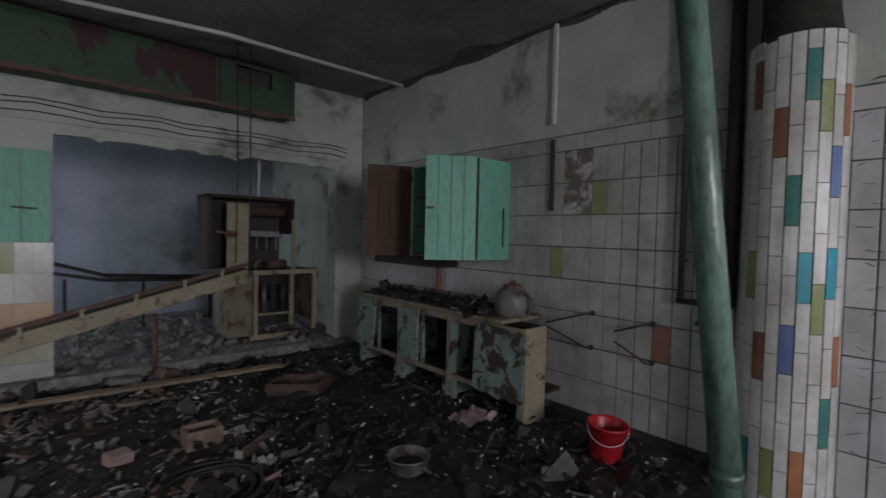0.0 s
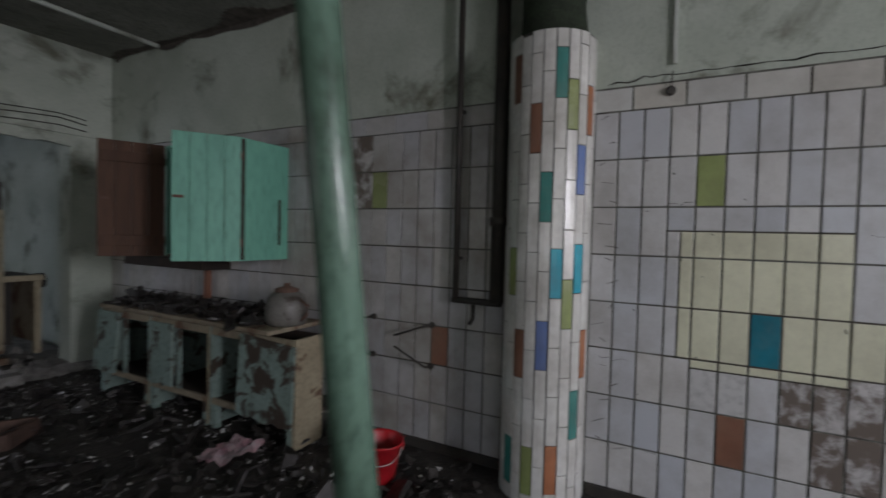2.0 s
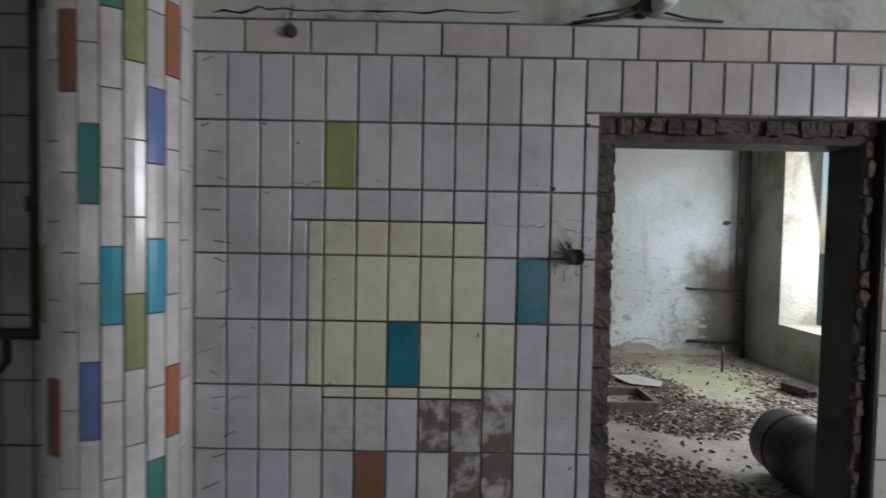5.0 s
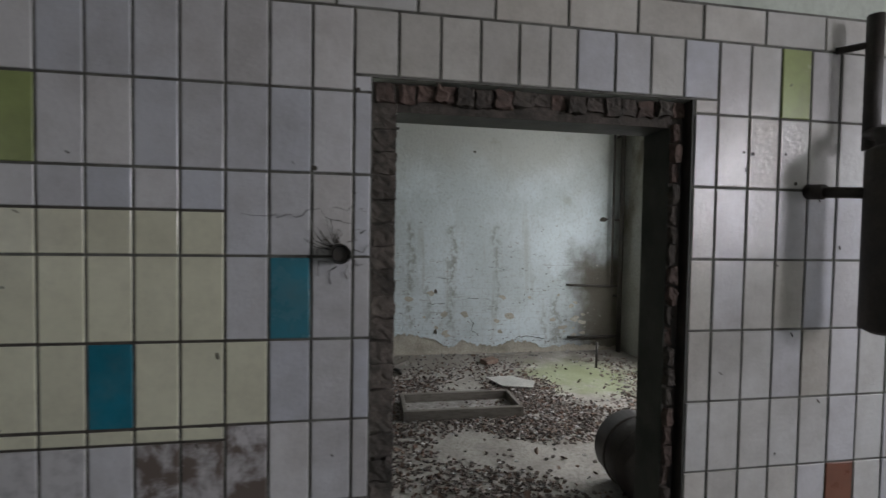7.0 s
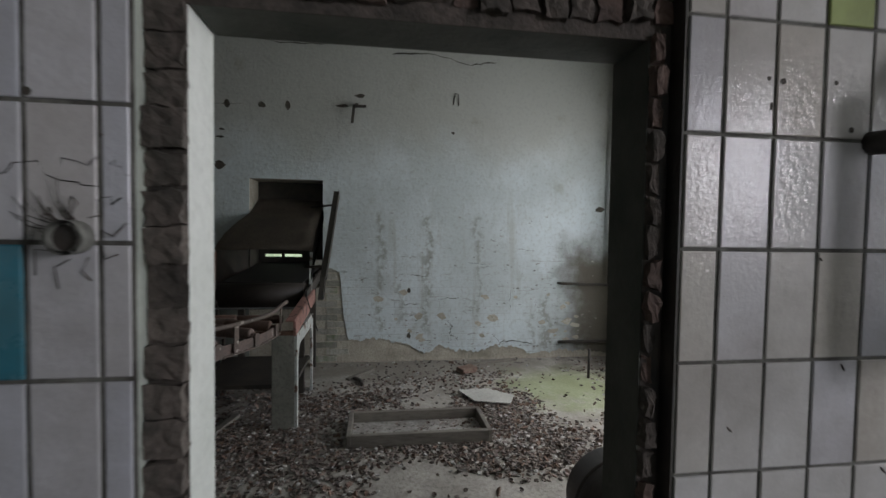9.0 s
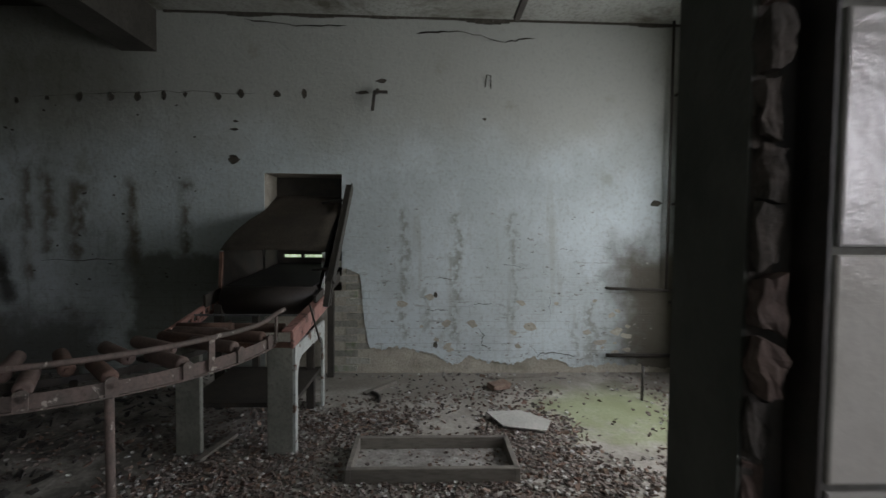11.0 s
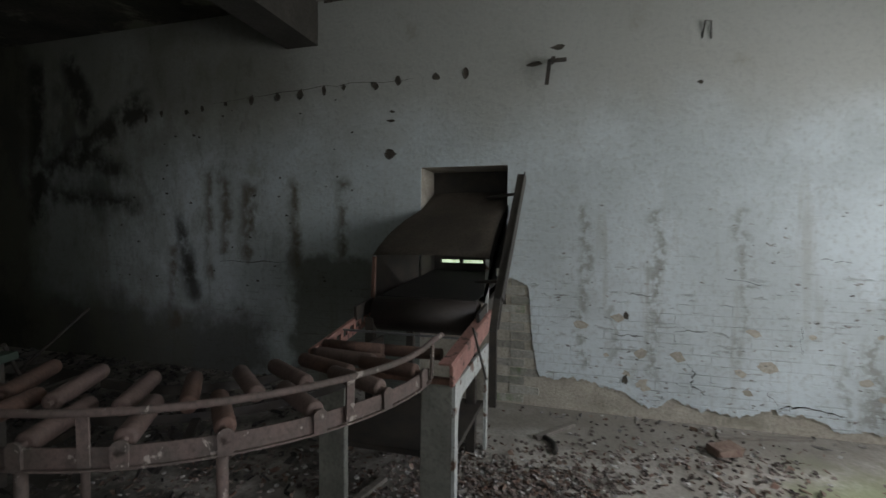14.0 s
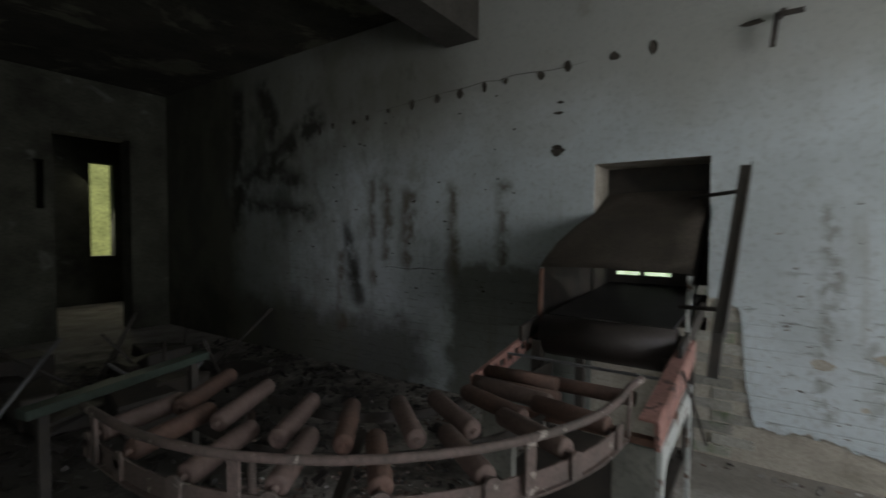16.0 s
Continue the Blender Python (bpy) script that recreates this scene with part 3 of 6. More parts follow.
# whitewashed plaster still on it, torn off along the foot and beside the chute
TORN = [(-4.9, 0.03), (-4.1, 0.08), (-3.6, 0.05), (-3.3, 0.17), (-3.02, 0.13), (-2.75, 0.11), (-2.5, 0.18), (-2.3, 0.1), (-2.1, 0.19), (-1.8, 0.27), (-1.6, 0.24), (-1.43, 0.29), (-1.385, 0.55), (-1.37, 0.75), (-1.345, 1.0), (-1.2, 1.07), (-1.154, 1.08)]


def torn(y):
    """The height at which the whitewash ends, along the wall."""
    if y >= -1.154:
        return 2.045 if y < -0.378 else 0.0
    for (ya, za), (yb, zb) in zip(TORN, TORN[1:]):
        if ya <= y <= yb:
            f = (y - ya) / (yb - ya)
            rag = 0.05 * noise.noise(Vector((y * 7.0, 1.3, 0))) + 0.03 * noise.noise(Vector((y * 23.0, 4.1, 0))) + 0.014 * noise.noise(Vector((y * 70.0, 2.2, 0)))
            return max(0.0, za + (zb - za) * f + rag)
    return 0.0


bm = bmesh.new()
ys = [-4.9 + 0.0125 * k for k in range(300)] + [-1.154]
ys = sorted({round(y, 4) for y in ys if y <= -1.154})
prev = None
for y in ys:
    zl = torn(y)
    lift = 0.006 * max(0.0, noise.noise(Vector((y * 5.0, 8.8, 0))))
    col = [bm.verts.new(p) for p in ((FAR + 0.0135, y, zl), (FAR - 0.001 - lift, y, zl), (FAR, y, zl + 0.05), (FAR, y, 1.09), (FAR, y, C2))]
    if prev:
        for k in range(4):
            bm.faces.new((prev[k], col[k], col[k + 1], prev[k + 1]))
    prev = col
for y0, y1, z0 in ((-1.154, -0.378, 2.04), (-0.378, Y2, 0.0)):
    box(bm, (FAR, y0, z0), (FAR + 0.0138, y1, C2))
part("whitewash", bm, brick_painted, far_wall, "flaking blue-white whitewash with damp, mould and painted shade")


def flakes(n, ys_, zs_, size, flat, material, name, seed, label):
    """Irregular spots where paint has chipped off, each a thin plate with a ragged rim."""
    q = random.Random(seed)
    bm = bmesh.new()
    done = 0
    while done < n:
        y, z = q.uniform(*ys_), zs_[0] + (zs_[1] - zs_[0]) * q.random() ** 1.6
        if z < torn(y) + 0.03 or noise.noise(Vector((y * 1.4, z * 1.8, seed))) < q.uniform(-0.5, 0.25):
            continue
        r, tilt = q.uniform(*size), q.gauss(0, 0.25)
        rim = []
        for k in range(7):
            a = k * 2 * math.pi / 7
            u, w = r * math.cos(a) * q.uniform(0.6, 1.3), r * flat * math.sin(a) * q.uniform(0.5, 1.4)
            rim.append((y + u * math.cos(tilt) - w * math.sin(tilt), z + u * math.sin(tilt) + w * math.cos(tilt)))
        top = [bm.verts.new((FAR - 0.0022, a, b)) for a, b in rim]
        low = [bm.verts.new((FAR + 0.001, a, b)) for a, b in rim]
        bm.faces.new(top)
        for k in range(7):
            bm.faces.new((top[k], low[k], low[(k + 1) % 7], top[(k + 1) % 7]))
        done += 1
    tagged(part(name, bm, material, far_wall, label), kind="stuff")


flakes(210, (-4.4, -1.5), (0.12, 1.7), (0.005, 0.021), 0.35, rubble_grey, "paint_chips", 5, "small dark chips in the whitewash")
flakes(55, (0.1, 3.4), (0.9, 2.7), (0.006, 0.022), 0.5, hole_dark, "paint_chips", 8, "dark chips and mould spots in the whitewash")
flakes(26, (-4.2, -1.5), (0.2, 0.85), (0.02, 0.065), 0.6, render_bare, "bare_spots", 11, "beige spots where whitewash fell off")
g = random.Random(71)
brick_shapes = {}
for r in range(15):
    z = 0.012 + 0.077 * r
    y = -1.07 - (0.13 if r % 2 else 0.0)
    while y > -1.52:
        kind_ = g.randrange(4)
        if kind_ not in brick_shapes:
            bb = bmesh.new()
            box(bb, (-0.006, -0.121, -0.031), (0.006, 0.121, 0.031))
            bmesh.ops.subdivide_edges(bb, edges=[e for e in bb.edges if abs(e.verts[0].co.y - e.verts[1].co.y) > 0.1], cuts=3)
            for v in bb.verts:
                v.co += Vector((g.uniform(-0.003, 0.003), g.uniform(-0.004, 0.004), g.uniform(-0.004, 0.004)))
            me = bpy.data.meshes.new("brick")
            bb.to_mesh(me)
            bb.free()
            me.materials.append(brick_bare)
            brick_shapes[kind_] = me
        if torn(y - 0.02) > z and y - 0.125 > -1.4:
            ob = new("brick", brick_shapes[kind_])
            ob.parent = far_wall
            ob.matrix_basis = Matrix.Translation((FAR + 0.0105 + g.uniform(-0.002, 0.001), y - 0.125 + g.uniform(-0.003, 0.003), z + 0.038))
        y -= 0.26
bm = wall_with_holes("y", -5.15, -4.7, (W + TH, FAR), (0, C2), [(4.27, 7.11, 0.55, 2.78)])
structure("wall_conveyor_room_window", bm, plaster_damp, "white plaster wall with a deep window opening", "wall")
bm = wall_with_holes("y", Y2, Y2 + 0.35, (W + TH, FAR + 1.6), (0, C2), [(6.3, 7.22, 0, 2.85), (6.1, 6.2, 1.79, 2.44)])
structure("wall_conveyor_room_end", bm, plaster_mould, "mouldy plaster end wall darkened for shade, with an opening", "wall")
bm = wall_with_holes("y", Y1, Y1 + 0.25, (-2.3, W), (0, C1), [(0.135, 3.11, 0, 2.44)])
end_wall = structure("wall_kitchen_end", bm, plaster_green, "pale green plaster wall with a wide broken opening", "wall")
bm = wall_with_holes("y", -5.8, -5.6, (-2.3, W), (0, C1), [(-0.6, 0.5, 1.5, 2.9), (1.6, 2.8, 0.95, 2.65)])
structure("wall_kitchen_window", bm, plaster_green, "pale plaster wall with two window openings", "wall")
# openings from y -3.8 and 3.2 are added for the fill lamps
bm = wall_with_holes("x", -2.3, -2.1, (-5.6, 9.6), (0, C1), [(-3.8, -2.0, 0.95, 2.55), (3.2, 4.6, 0.95, 2.25), (6.9, 8.3, 1.0, 2.4)])
structure("wall_kitchen_back", bm, plaster_green, "plain plaster back wall", "wall")
bm = wall_with_holes("y", 9.1, 9.3, (-2.1, W), (0, C1), [])
structure("wall_side_room", bm, plaster_blue, "bluish whitewashed wall of the room beyond", "wall")
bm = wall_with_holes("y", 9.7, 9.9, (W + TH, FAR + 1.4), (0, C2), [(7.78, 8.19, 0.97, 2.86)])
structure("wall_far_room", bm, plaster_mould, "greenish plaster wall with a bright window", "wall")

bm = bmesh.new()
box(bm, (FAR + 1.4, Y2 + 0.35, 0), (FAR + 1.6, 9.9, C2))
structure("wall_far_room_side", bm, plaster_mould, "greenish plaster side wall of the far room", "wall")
bm = bmesh.new()
box(bm, (FAR + 0.4, Y2, -0.3), (FAR + 1.6, 9.9, 0))
structure("floor_far_room", bm, floor_concrete, "dusty concrete floor of the far room", "floor")
bm = bmesh.new()
box(bm, (FAR + 0.4, Y2, C2), (FAR + 1.6, 9.9, C2 + 0.2))
structure("ceiling_far_room", bm, ceiling_mould, "concrete ceiling of the far room, darkened for shade", "ceiling")

# dark box behind the hatch, with two slits to daylight
bm = wall_with_holes("x", FAR + 0.4, FAR + 0.45, (-1.5, 0.1), (0.5, 2.4), [(-0.64, -0.45, 1.168, 1.2), (-0.87, -0.67, 1.168, 1.2)])
structure("wall_hatch_back", bm, metal_dark, "dark boarding closing the hatch, with two slits", "wall")

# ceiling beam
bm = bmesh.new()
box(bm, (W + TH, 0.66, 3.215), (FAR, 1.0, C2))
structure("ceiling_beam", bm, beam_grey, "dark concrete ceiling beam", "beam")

# ---------------------------------------------------------------- kitchen: wall tiles
ROWZ = [2.305 - 0.2805 * r for r in range(9)]
LEFT = [0.455 - 0.1368 * k for k in range(-39, 13)]
J = 0.0095
rng = random.Random(4)
lime, teal, rust_t, cream, stained = tile_lime, tile_teal, tile_rust, tile_cream, tile_stained
special = {(4, 1): lime, (10, 3): teal, (6, 4): teal, (5, 6): rust_t, (-12, 1): lime, (-15, 3): lime, (-8, 5): rust_t, (-13, 0): stained, (-13, 1): stained, (-14, 1): stained, (-14, 0): stained,
           (7, 5): stained, (8, 5): stained, (9, 5): stained, (8, 6): stained, (9, 6): stained, (4, 5): tile_smeared, (5, 5): tile_smeared}
tile_meshes = {}


def tile_mesh(wd, ht, J=0.0095, V=0.008):
    """A wall tile with a cushioned edge, flat back open; faces -x."""
    key = (round(wd, 3), round(ht, 3), V)
    if key not in tile_meshes:
        a, c, e = wd / 2 - V / 2, ht / 2 - J / 2, 0.0025
        vs = [(0.012, sy * a, sz * c) for sy, sz in ((-1, -1), (1, -1), (1, 1), (-1, 1))]
        vs += [(0.002, sy * a, sz * c) for sy, sz in ((-1, -1), (1, -1), (1, 1), (-1, 1))]
        vs += [(0.0, sy * (a - e), sz * (c - e)) for sy, sz in ((-1, -1), (1, -1), (1, 1), (-1, 1))]
        fs = [(8, 11, 10, 9)]
        for b in (0, 4):
            fs += [(b + k, b + 4 + k, b + 4 + (k + 1) % 4, b + (k + 1) % 4) for k in range(4)]
        tile_meshes[key] = (vs, fs)
    return tile_meshes[key]


shared = {}
far_tiles = {}


def lay_tile(y0, y1, z0, z1, material, near):
    vs, fs = tile_mesh(y1 - y0, z1 - z0, V=0.0105 if near else 0.005)
    cy, cz = (y0 + y1) / 2, (z0 + z1) / 2
    off, ty, tz = rng.uniform(-0.0012, 0.0012), rng.gauss(0, 0.006), rng.gauss(0, 0.004)
    if near:
        key = (round(y1 - y0, 3), round(z1 - z0, 3), material.name)
        if key not in shared:
            me = bpy.data.meshes.new("tile")
            me.from_pydata(vs, [], fs)
            me.materials.append(material)
            shared[key] = me
        ob = new("tile", shared[key])
        ob.parent = door_wall
        ob.matrix_basis = Matrix.Translation((W + off, cy, cz)) @ Euler((0, tz, ty)).to_matrix().to_4x4()
    else:
        V, F = far_tiles.setdefault(material.name, ([], []))
        b = len(V)
        V += [(W + off + x - ty * y, cy + y, cz + z) for x, y, z in vs]
        F += [tuple(b + i for i in f) for f in fs]


for i, (a, b) in enumerate(zip(LEFT, LEFT[1:])):
    k = i - 39
    y0, y1 = b, min(a, 5.745)
    if y1 - y0 < 0.03:
        continue
    near = y0 < 1.75
    for r in range(8):
        z0, z1 = ROWZ[r + 1], ROWZ[r]
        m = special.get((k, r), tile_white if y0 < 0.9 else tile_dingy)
        if r == 2 and 4 <= k <= 8 or (r == 2 and k == 3):
            lay_tile(y0, y1, 1.61, z1, m, near)
            if k == 3:
                lay_tile((y0 + y1) / 2, y1, z0, 1.61, m, near)
                lay_tile(y0, (y0 + y1) / 2, z0, 1.61, cream, near)
            else:
                lay_tile(y0, y1, z0, 1.61, cream, near)
            continue
        if (r in (3, 4)) and k == 3:
            lay_tile((y0 + y1) / 2, y1, z0, z1, m, near)
            lay_tile(y0, (y0 + y1) / 2, z0, z1, cream, near)
            continue
        if r == 3 and 4 <= k <= 8 or r == 4 and 4 <= k <= 9:
            m = special.get((k, r), cream)
        if r == 5 and 4 <= k <= 8:
            lay_tile(y0, y1, z1 - 0.05, z1, cream, near)
            z1 -= 0.05
        lay_tile(y0, y1, z0, z1, m, near)
# sliver beside the doorway, tiles over it and beyond it
for r in range(8):
    lay_tile(D1 + 0.002, LEFT[-1], max(ROWZ[r + 1], 0), ROWZ[r] if r else DT + 0.004, tile_white, True)
RIGHT = [D0 - 0.002] + [-2.572 - 0.139 * n for n in range(13)]
over = [LEFT[-1], -1.336, -1.481, -1.624, -1.765, -1.88, -1.986, -2.137, -2.282, -2.423, RIGHT[1]]
for a, b in zip(over, over[1:]):
    lay_tile(b, a, DT + 0.004, ROWZ[0], tile_warm if rng.random() < 0.7 else tile_white, True)
for k, (a, b) in enumerate(zip(RIGHT, RIGHT[1:])):
    for r in range(8):
        m = lime if (k, r) == (3, 0) else rust_t if (k, r) == (5, 6) else tile_warm if rng.random() < 0.75 else tile_white
        lay_tile(b, a, ROWZ[r + 1], DT + 0.004 if (k, r) == (0, 0) else ROWZ[r], m, k < 8)
# lying header course
a = 5.74
while a > -4.25:
    lay_tile(a - 0.2746, a, ROWZ[0], 2.443, tile_warm, -3.4 < a < 1.2)
    a -= 0.2746
for name, (V, F) in far_tiles.items():
    me = bpy.data.meshes.new("tile_rest")
    me.from_pydata(V, [], F)
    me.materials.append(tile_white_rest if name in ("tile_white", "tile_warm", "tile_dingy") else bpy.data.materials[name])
    ob = tagged(new("tile_rest", me), kind="stuff")
    ob.parent = door_wall
bm = bmesh.new()
box(bm, (W + 0.006, 0.42, 0), (W + 0.012, Y1, 2.45))
box(bm, (W + 0.006, D1, 0), (W + 0.012, 0.42, 2.45))
box(bm, (W + 0.006, D0, DT), (W + 0.012, D1, 2.45))
box(bm, (W + 0.006, -4.3, 0), (W + 0.012, D0, 2.45))
part("grout_bed", bm, grout, door_wall)
for z, y0, y1, h in ((ROWZ[4], -0.92, 0.06, 0.005), (ROWZ[5], -0.92, 0.06, 0.0065), (ROWZ[5] - 0.05, -0.78, 0.06, 0.004), (ROWZ[2] - 0.135, -0.78, 0.2, 0.003), (ROWZ[6], 1.0, 3.1, 0.006), (ROWZ[3], 1.5, 5.0, 0.005), (ROWZ[4], 1.0, 3.3, 0.005)):
    bm = bmesh.new()
    box(bm, (W + 0.0025, y0, z - h), (W + 0.0058, y1, z + h))
    part("black_joint", bm, hole_dark, door_wall)
bm = bmesh.new()
for a, b in ((D1 + 0.01, 0.43), (0.97, 2.4)):
    box(bm, (W - 0.018, a, 0), (W + 0.004, b, 0.065))
structure("baseboard", bm, metal_dark, "black tarred skirting at the foot of the tiles", "skirting")

# peeled plaster along the ceiling
bm = bmesh.new()
for n in range(150):
    y = -4.2 + n * 0.066
    d = 0.012 + 0.11 * max(0.0, noise.noise(Vector((y * 2.1, 3.3, 0))) + 0.12)
    e = 0.05 + 0.3 * max(0.0, noise.noise(Vector((y * 1.6, 9.1, 0))))
    box(bm, (W + 0.003, y, C1 - d), (W + 0.0115, y + 0.065, C1 - 0.001))
    box(bm, (W - e, y, C1 - 0.006), (W + 0.011, y + 0.065, C1 - 0.001))
part("peeled_edge", bm, mortar_grey, door_wall, "dark peeled plaster at the ceiling")

# broken brick edge round the doorway
JL = D1 - 0.083
for y0, y1, z0, z1, n, vert in ((JL, D1, 0, DT - 0.075, 24, True), (D0 + 0.03, D0 + 0.06, 0, DT - 0.075, 25, True), (D0, D1, DT - 0.075, DT, 17, False)):
    for i in range(n):
        bm = bmesh.new()
        if vert:
            s = (z1 - z0) / n
            lo, hi = z0 + i * s, z0 + (i + 1) * s - rng.uniform(0.004, 0.016)
            dep = rng.uniform(0.005, 0.036)
            box(bm, (W + 0.012 + dep, y0 + 0.002, lo), (W + 0.0595, y1 - 0.002, hi))
        else:
            s = (y1 - y0) / n
            dep = rng.uniform(0.005, 0.034)
            box(bm, (W + 0.012 + dep, y0 + i * s, z0 + rng.uniform(0, 0.02)), (W + 0.0595, y0 + (i + 1) * s - rng.uniform(0.006, 0.018), z1 - rng.uniform(0.003, 0.012)))
        bmesh.ops.subdivide_edges(bm, edges=bm.edges[:], cuts=3, use_grid_fill=True)
        for v in bm.verts:
            if v.co.x < W + 0.055:
                q = noise.noise_vector(v.co * 34) * 0.012
                v.co += Vector((abs(q.x) + rng.uniform(0, 0.004), max(-0.007, min(0.007, q.y)), q.z))
        part("brick", bm, mortar_grey if rng.random() < (0.96 if y1 == D1 and vert else 0.6) else brick_red, door_wall)
bm = bmesh.new()
box(bm, (W + 0.0545, JL, 0), (W + 0.0592, D1, DT))
box(bm, (W + 0.0545, D0 + 0.03, 0), (W + 0.0592, D0 + 0.06, DT))
box(bm, (W + 0.0545, D0 + 0.0605, DT - 0.1), (W + 0.0592, JL - 0.0005, DT))
part("mortar_bed", bm, mortar_grey, door_wall)
# black strips stand for the shadow in the gap between bricks and tiles
bm = bmesh.new()
box(bm, (W + 0.0555, D0, 0), (W + 0.0592, D0 + 0.0295, DT))
box(bm, (W + 0.002, D0 + 0.0005, 0), (W + 0.0555, D0 + 0.005, DT))
part("gap_filling", bm, metal_dark, door_wall, "black strip painting the shaded gap beside the bricks")
bm = bmesh.new()
box(bm, (W + 0.056, D0 + 0.05, 0), (W + TH + 0.004, D0 + 0.064, DT - 0.083))
box(bm, (W + 0.056, D0 + 0.064, DT - 0.098), (W + TH + 0.004, D1 - 0.09, DT - 0.083))
structure("door_frame", bm, frame_dark, "dark painted reveal of a doorway with no door", "door frame")

# ---------------------------------------------------------------- kitchen: tiled column
CX, CY, CR = 3.425, 0.70, 0.25
column = thing("tiled_column", (CX, CY, 0), "round column clad in narrow white tiles with scattered coloured ones", "column")
bm = bmesh.new()
tube(bm, [(CX, CY, 0), (CX, CY, 2.72)], CR - 0.006, 28)
part("core", bm, grout, column)
bm = bmesh.new()
tube(bm, [(CX, CY, 2.72), (CX, CY, 2.9), (CX, CY, C1)], [CR - 0.05, CR - 0.06, CR - 0.05], 20)
for v in bm.verts:
    v.co += Vector((rng.uniform(-0.012, 0.012), rng.uniform(-0.012, 0.012), 0))
part("capital", bm, moss_dark, column, "mossy dark plaster top")
STEP = radians(15.9)
tones = dict(R=tile_rust, T=tile_aqua, L=tile_lime, B=tile_blue, O=tile_orange, A=tile_cyan)
marks = [(-42, 105, "R"), (-20, 215, "R"), (-32, 652, "R"), (15, 85, "T"), (-7, 332, "T"), (-53, 792, "T"), (28, 182, "L"), (28, 575, "L"), (-10, 862, "L"),
         (18, 457, "A"), (-1, 619, "B"), (48, 330, "B"), (64, 168, "O"), (20, 840, "O"), (-55, 460, "L"), (62, 600, "O"), (50, 500, "A"), (44, 760, "T")]
face_az = radians(191.6)
strip_mesh = {}
cells = []
for s in range(-8, 9):
    off = rng.uniform(0, 0.28)
    z = 2.72
    first = True
    while z > 0.012:
        h = off if first else 0.2805
        first = False
        lo = max(z - h, 0.003)
        if z - lo > 0.02:
            cells.append([s, lo, z, "W"])
        z = lo if lo > 0.003 else 0
for deg, py, tone in marks:
    s = round(deg / 15.9)
    zc = 1.55 + (415 - py) * 0.00314
    best = [c for c in cells if c[0] == s and c[1] <= zc <= c[2]]
    if best:
        best[0][3] = tone
for s, lo, hi, tone in cells:
    key = (round(hi - lo, 3), tone)
    if key not in strip_mesh:
        half, h2 = STEP / 2 - 0.0035 / CR, (hi - lo) / 2 - 0.0022
        vs, fs = [], []
        for j, ang in enumerate((-half, 0, half)):
            for rr, inset in ((CR - 0.006, 0), (CR + 0.0015, 0), (CR + 0.003, 0.002)):
                aa = ang * (1 - inset * 4) if ang else 0
                vs += [(rr * math.cos(aa), rr * math.sin(aa), -h2 + inset), (rr * math.cos(aa), rr * math.sin(aa), h2 - inset)]
        for j in (0, 6):
            fs += [(j + 4, j + 10, j + 11, j + 5), (j + 3, j + 5, j + 11, j + 9), (j + 2, j + 8, j + 10, j + 4), (j + 1, j + 3, j + 9, j + 7), (j, j + 6, j + 8, j + 2)]
        fs += [(0, 2, 3, 1), (2, 4, 5, 3), (12, 13, 15, 14), (14, 15, 17, 16)]
        me = bpy.data.meshes.new("tile")
        me.from_pydata(vs, [], fs)
        me.materials.append(tones.get(tone, tile_white_bright))
        strip_mesh[key] = me
    ob = new("tile", strip_mesh[key])
    ob.parent = column
    ob.matrix_basis = Matrix.Translation((rng.uniform(-0.001, 0.001), rng.uniform(-0.001, 0.001), (lo + hi) / 2)) @ Matrix.Rotation(face_az + s * STEP, 4, "Z")

# ---------------------------------------------------------------- kitchen: pipes and fittings
pole = thing("leaning_pipe", (1.19, 0.33, 0), "green-painted steel pipe leaning from floor to ceiling", "pipe")
bm = bmesh.new()
tube(bm, [(1.046, 0.559, C1 + 0.05), (1.184, 0.233, -0.02)], 0.032, 20)
part("pipe", bm, metal_green, pole)
for z, x, y in ((2.55, 1.0825, 0.471), (1.02, 1.1425, 0.33)):
    bm = bmesh.new()
    tube(bm, [(x, y, z), (x, y, z + 0.03)], 0.0345, 18)
    part("weld_ring", bm, metal_green, pole)

drain = thing("loop_pipe", (3.45, 1.2, 0.95), "dark iron pipe loop fixed to the tiled wall", "pipe")
for name, pts, r in (("riser", [(3.455, 1.335, C1), (3.455, 1.335, 1.12)], 0.022), ("riser", [(3.44, 1.03, C1), (3.44, 1.03, 1.12)], 0.045),
                     ("crossbar", [(3.455, 1.357, 1.115), (3.44, 1.0, 1.115)], 0.022), ("outlet", [(3.455, 1.2, 1.1), (3.455, 1.2, 1.0), (3.43, 1.215, 0.96)], 0.014)):
    bm = bmesh.new()
    tube(bm, pts, r, 12)
    part(name, bm, metal_dark, drain)
bm = bmesh.new()
tube(bm, [(3.44, 1.03, 1.62), (3.44, 1.03, 1.68)], 0.058, 12)
part("flange", bm, metal_dark, drain)
for z in (2.4, 1.4):
    bm = bmesh.new()
    beam(bm, (3.47, 1.34, z), (W + 0.004, 1.34, z), 0.05, 0.02)
    part("clip", bm, metal_dark, drain)

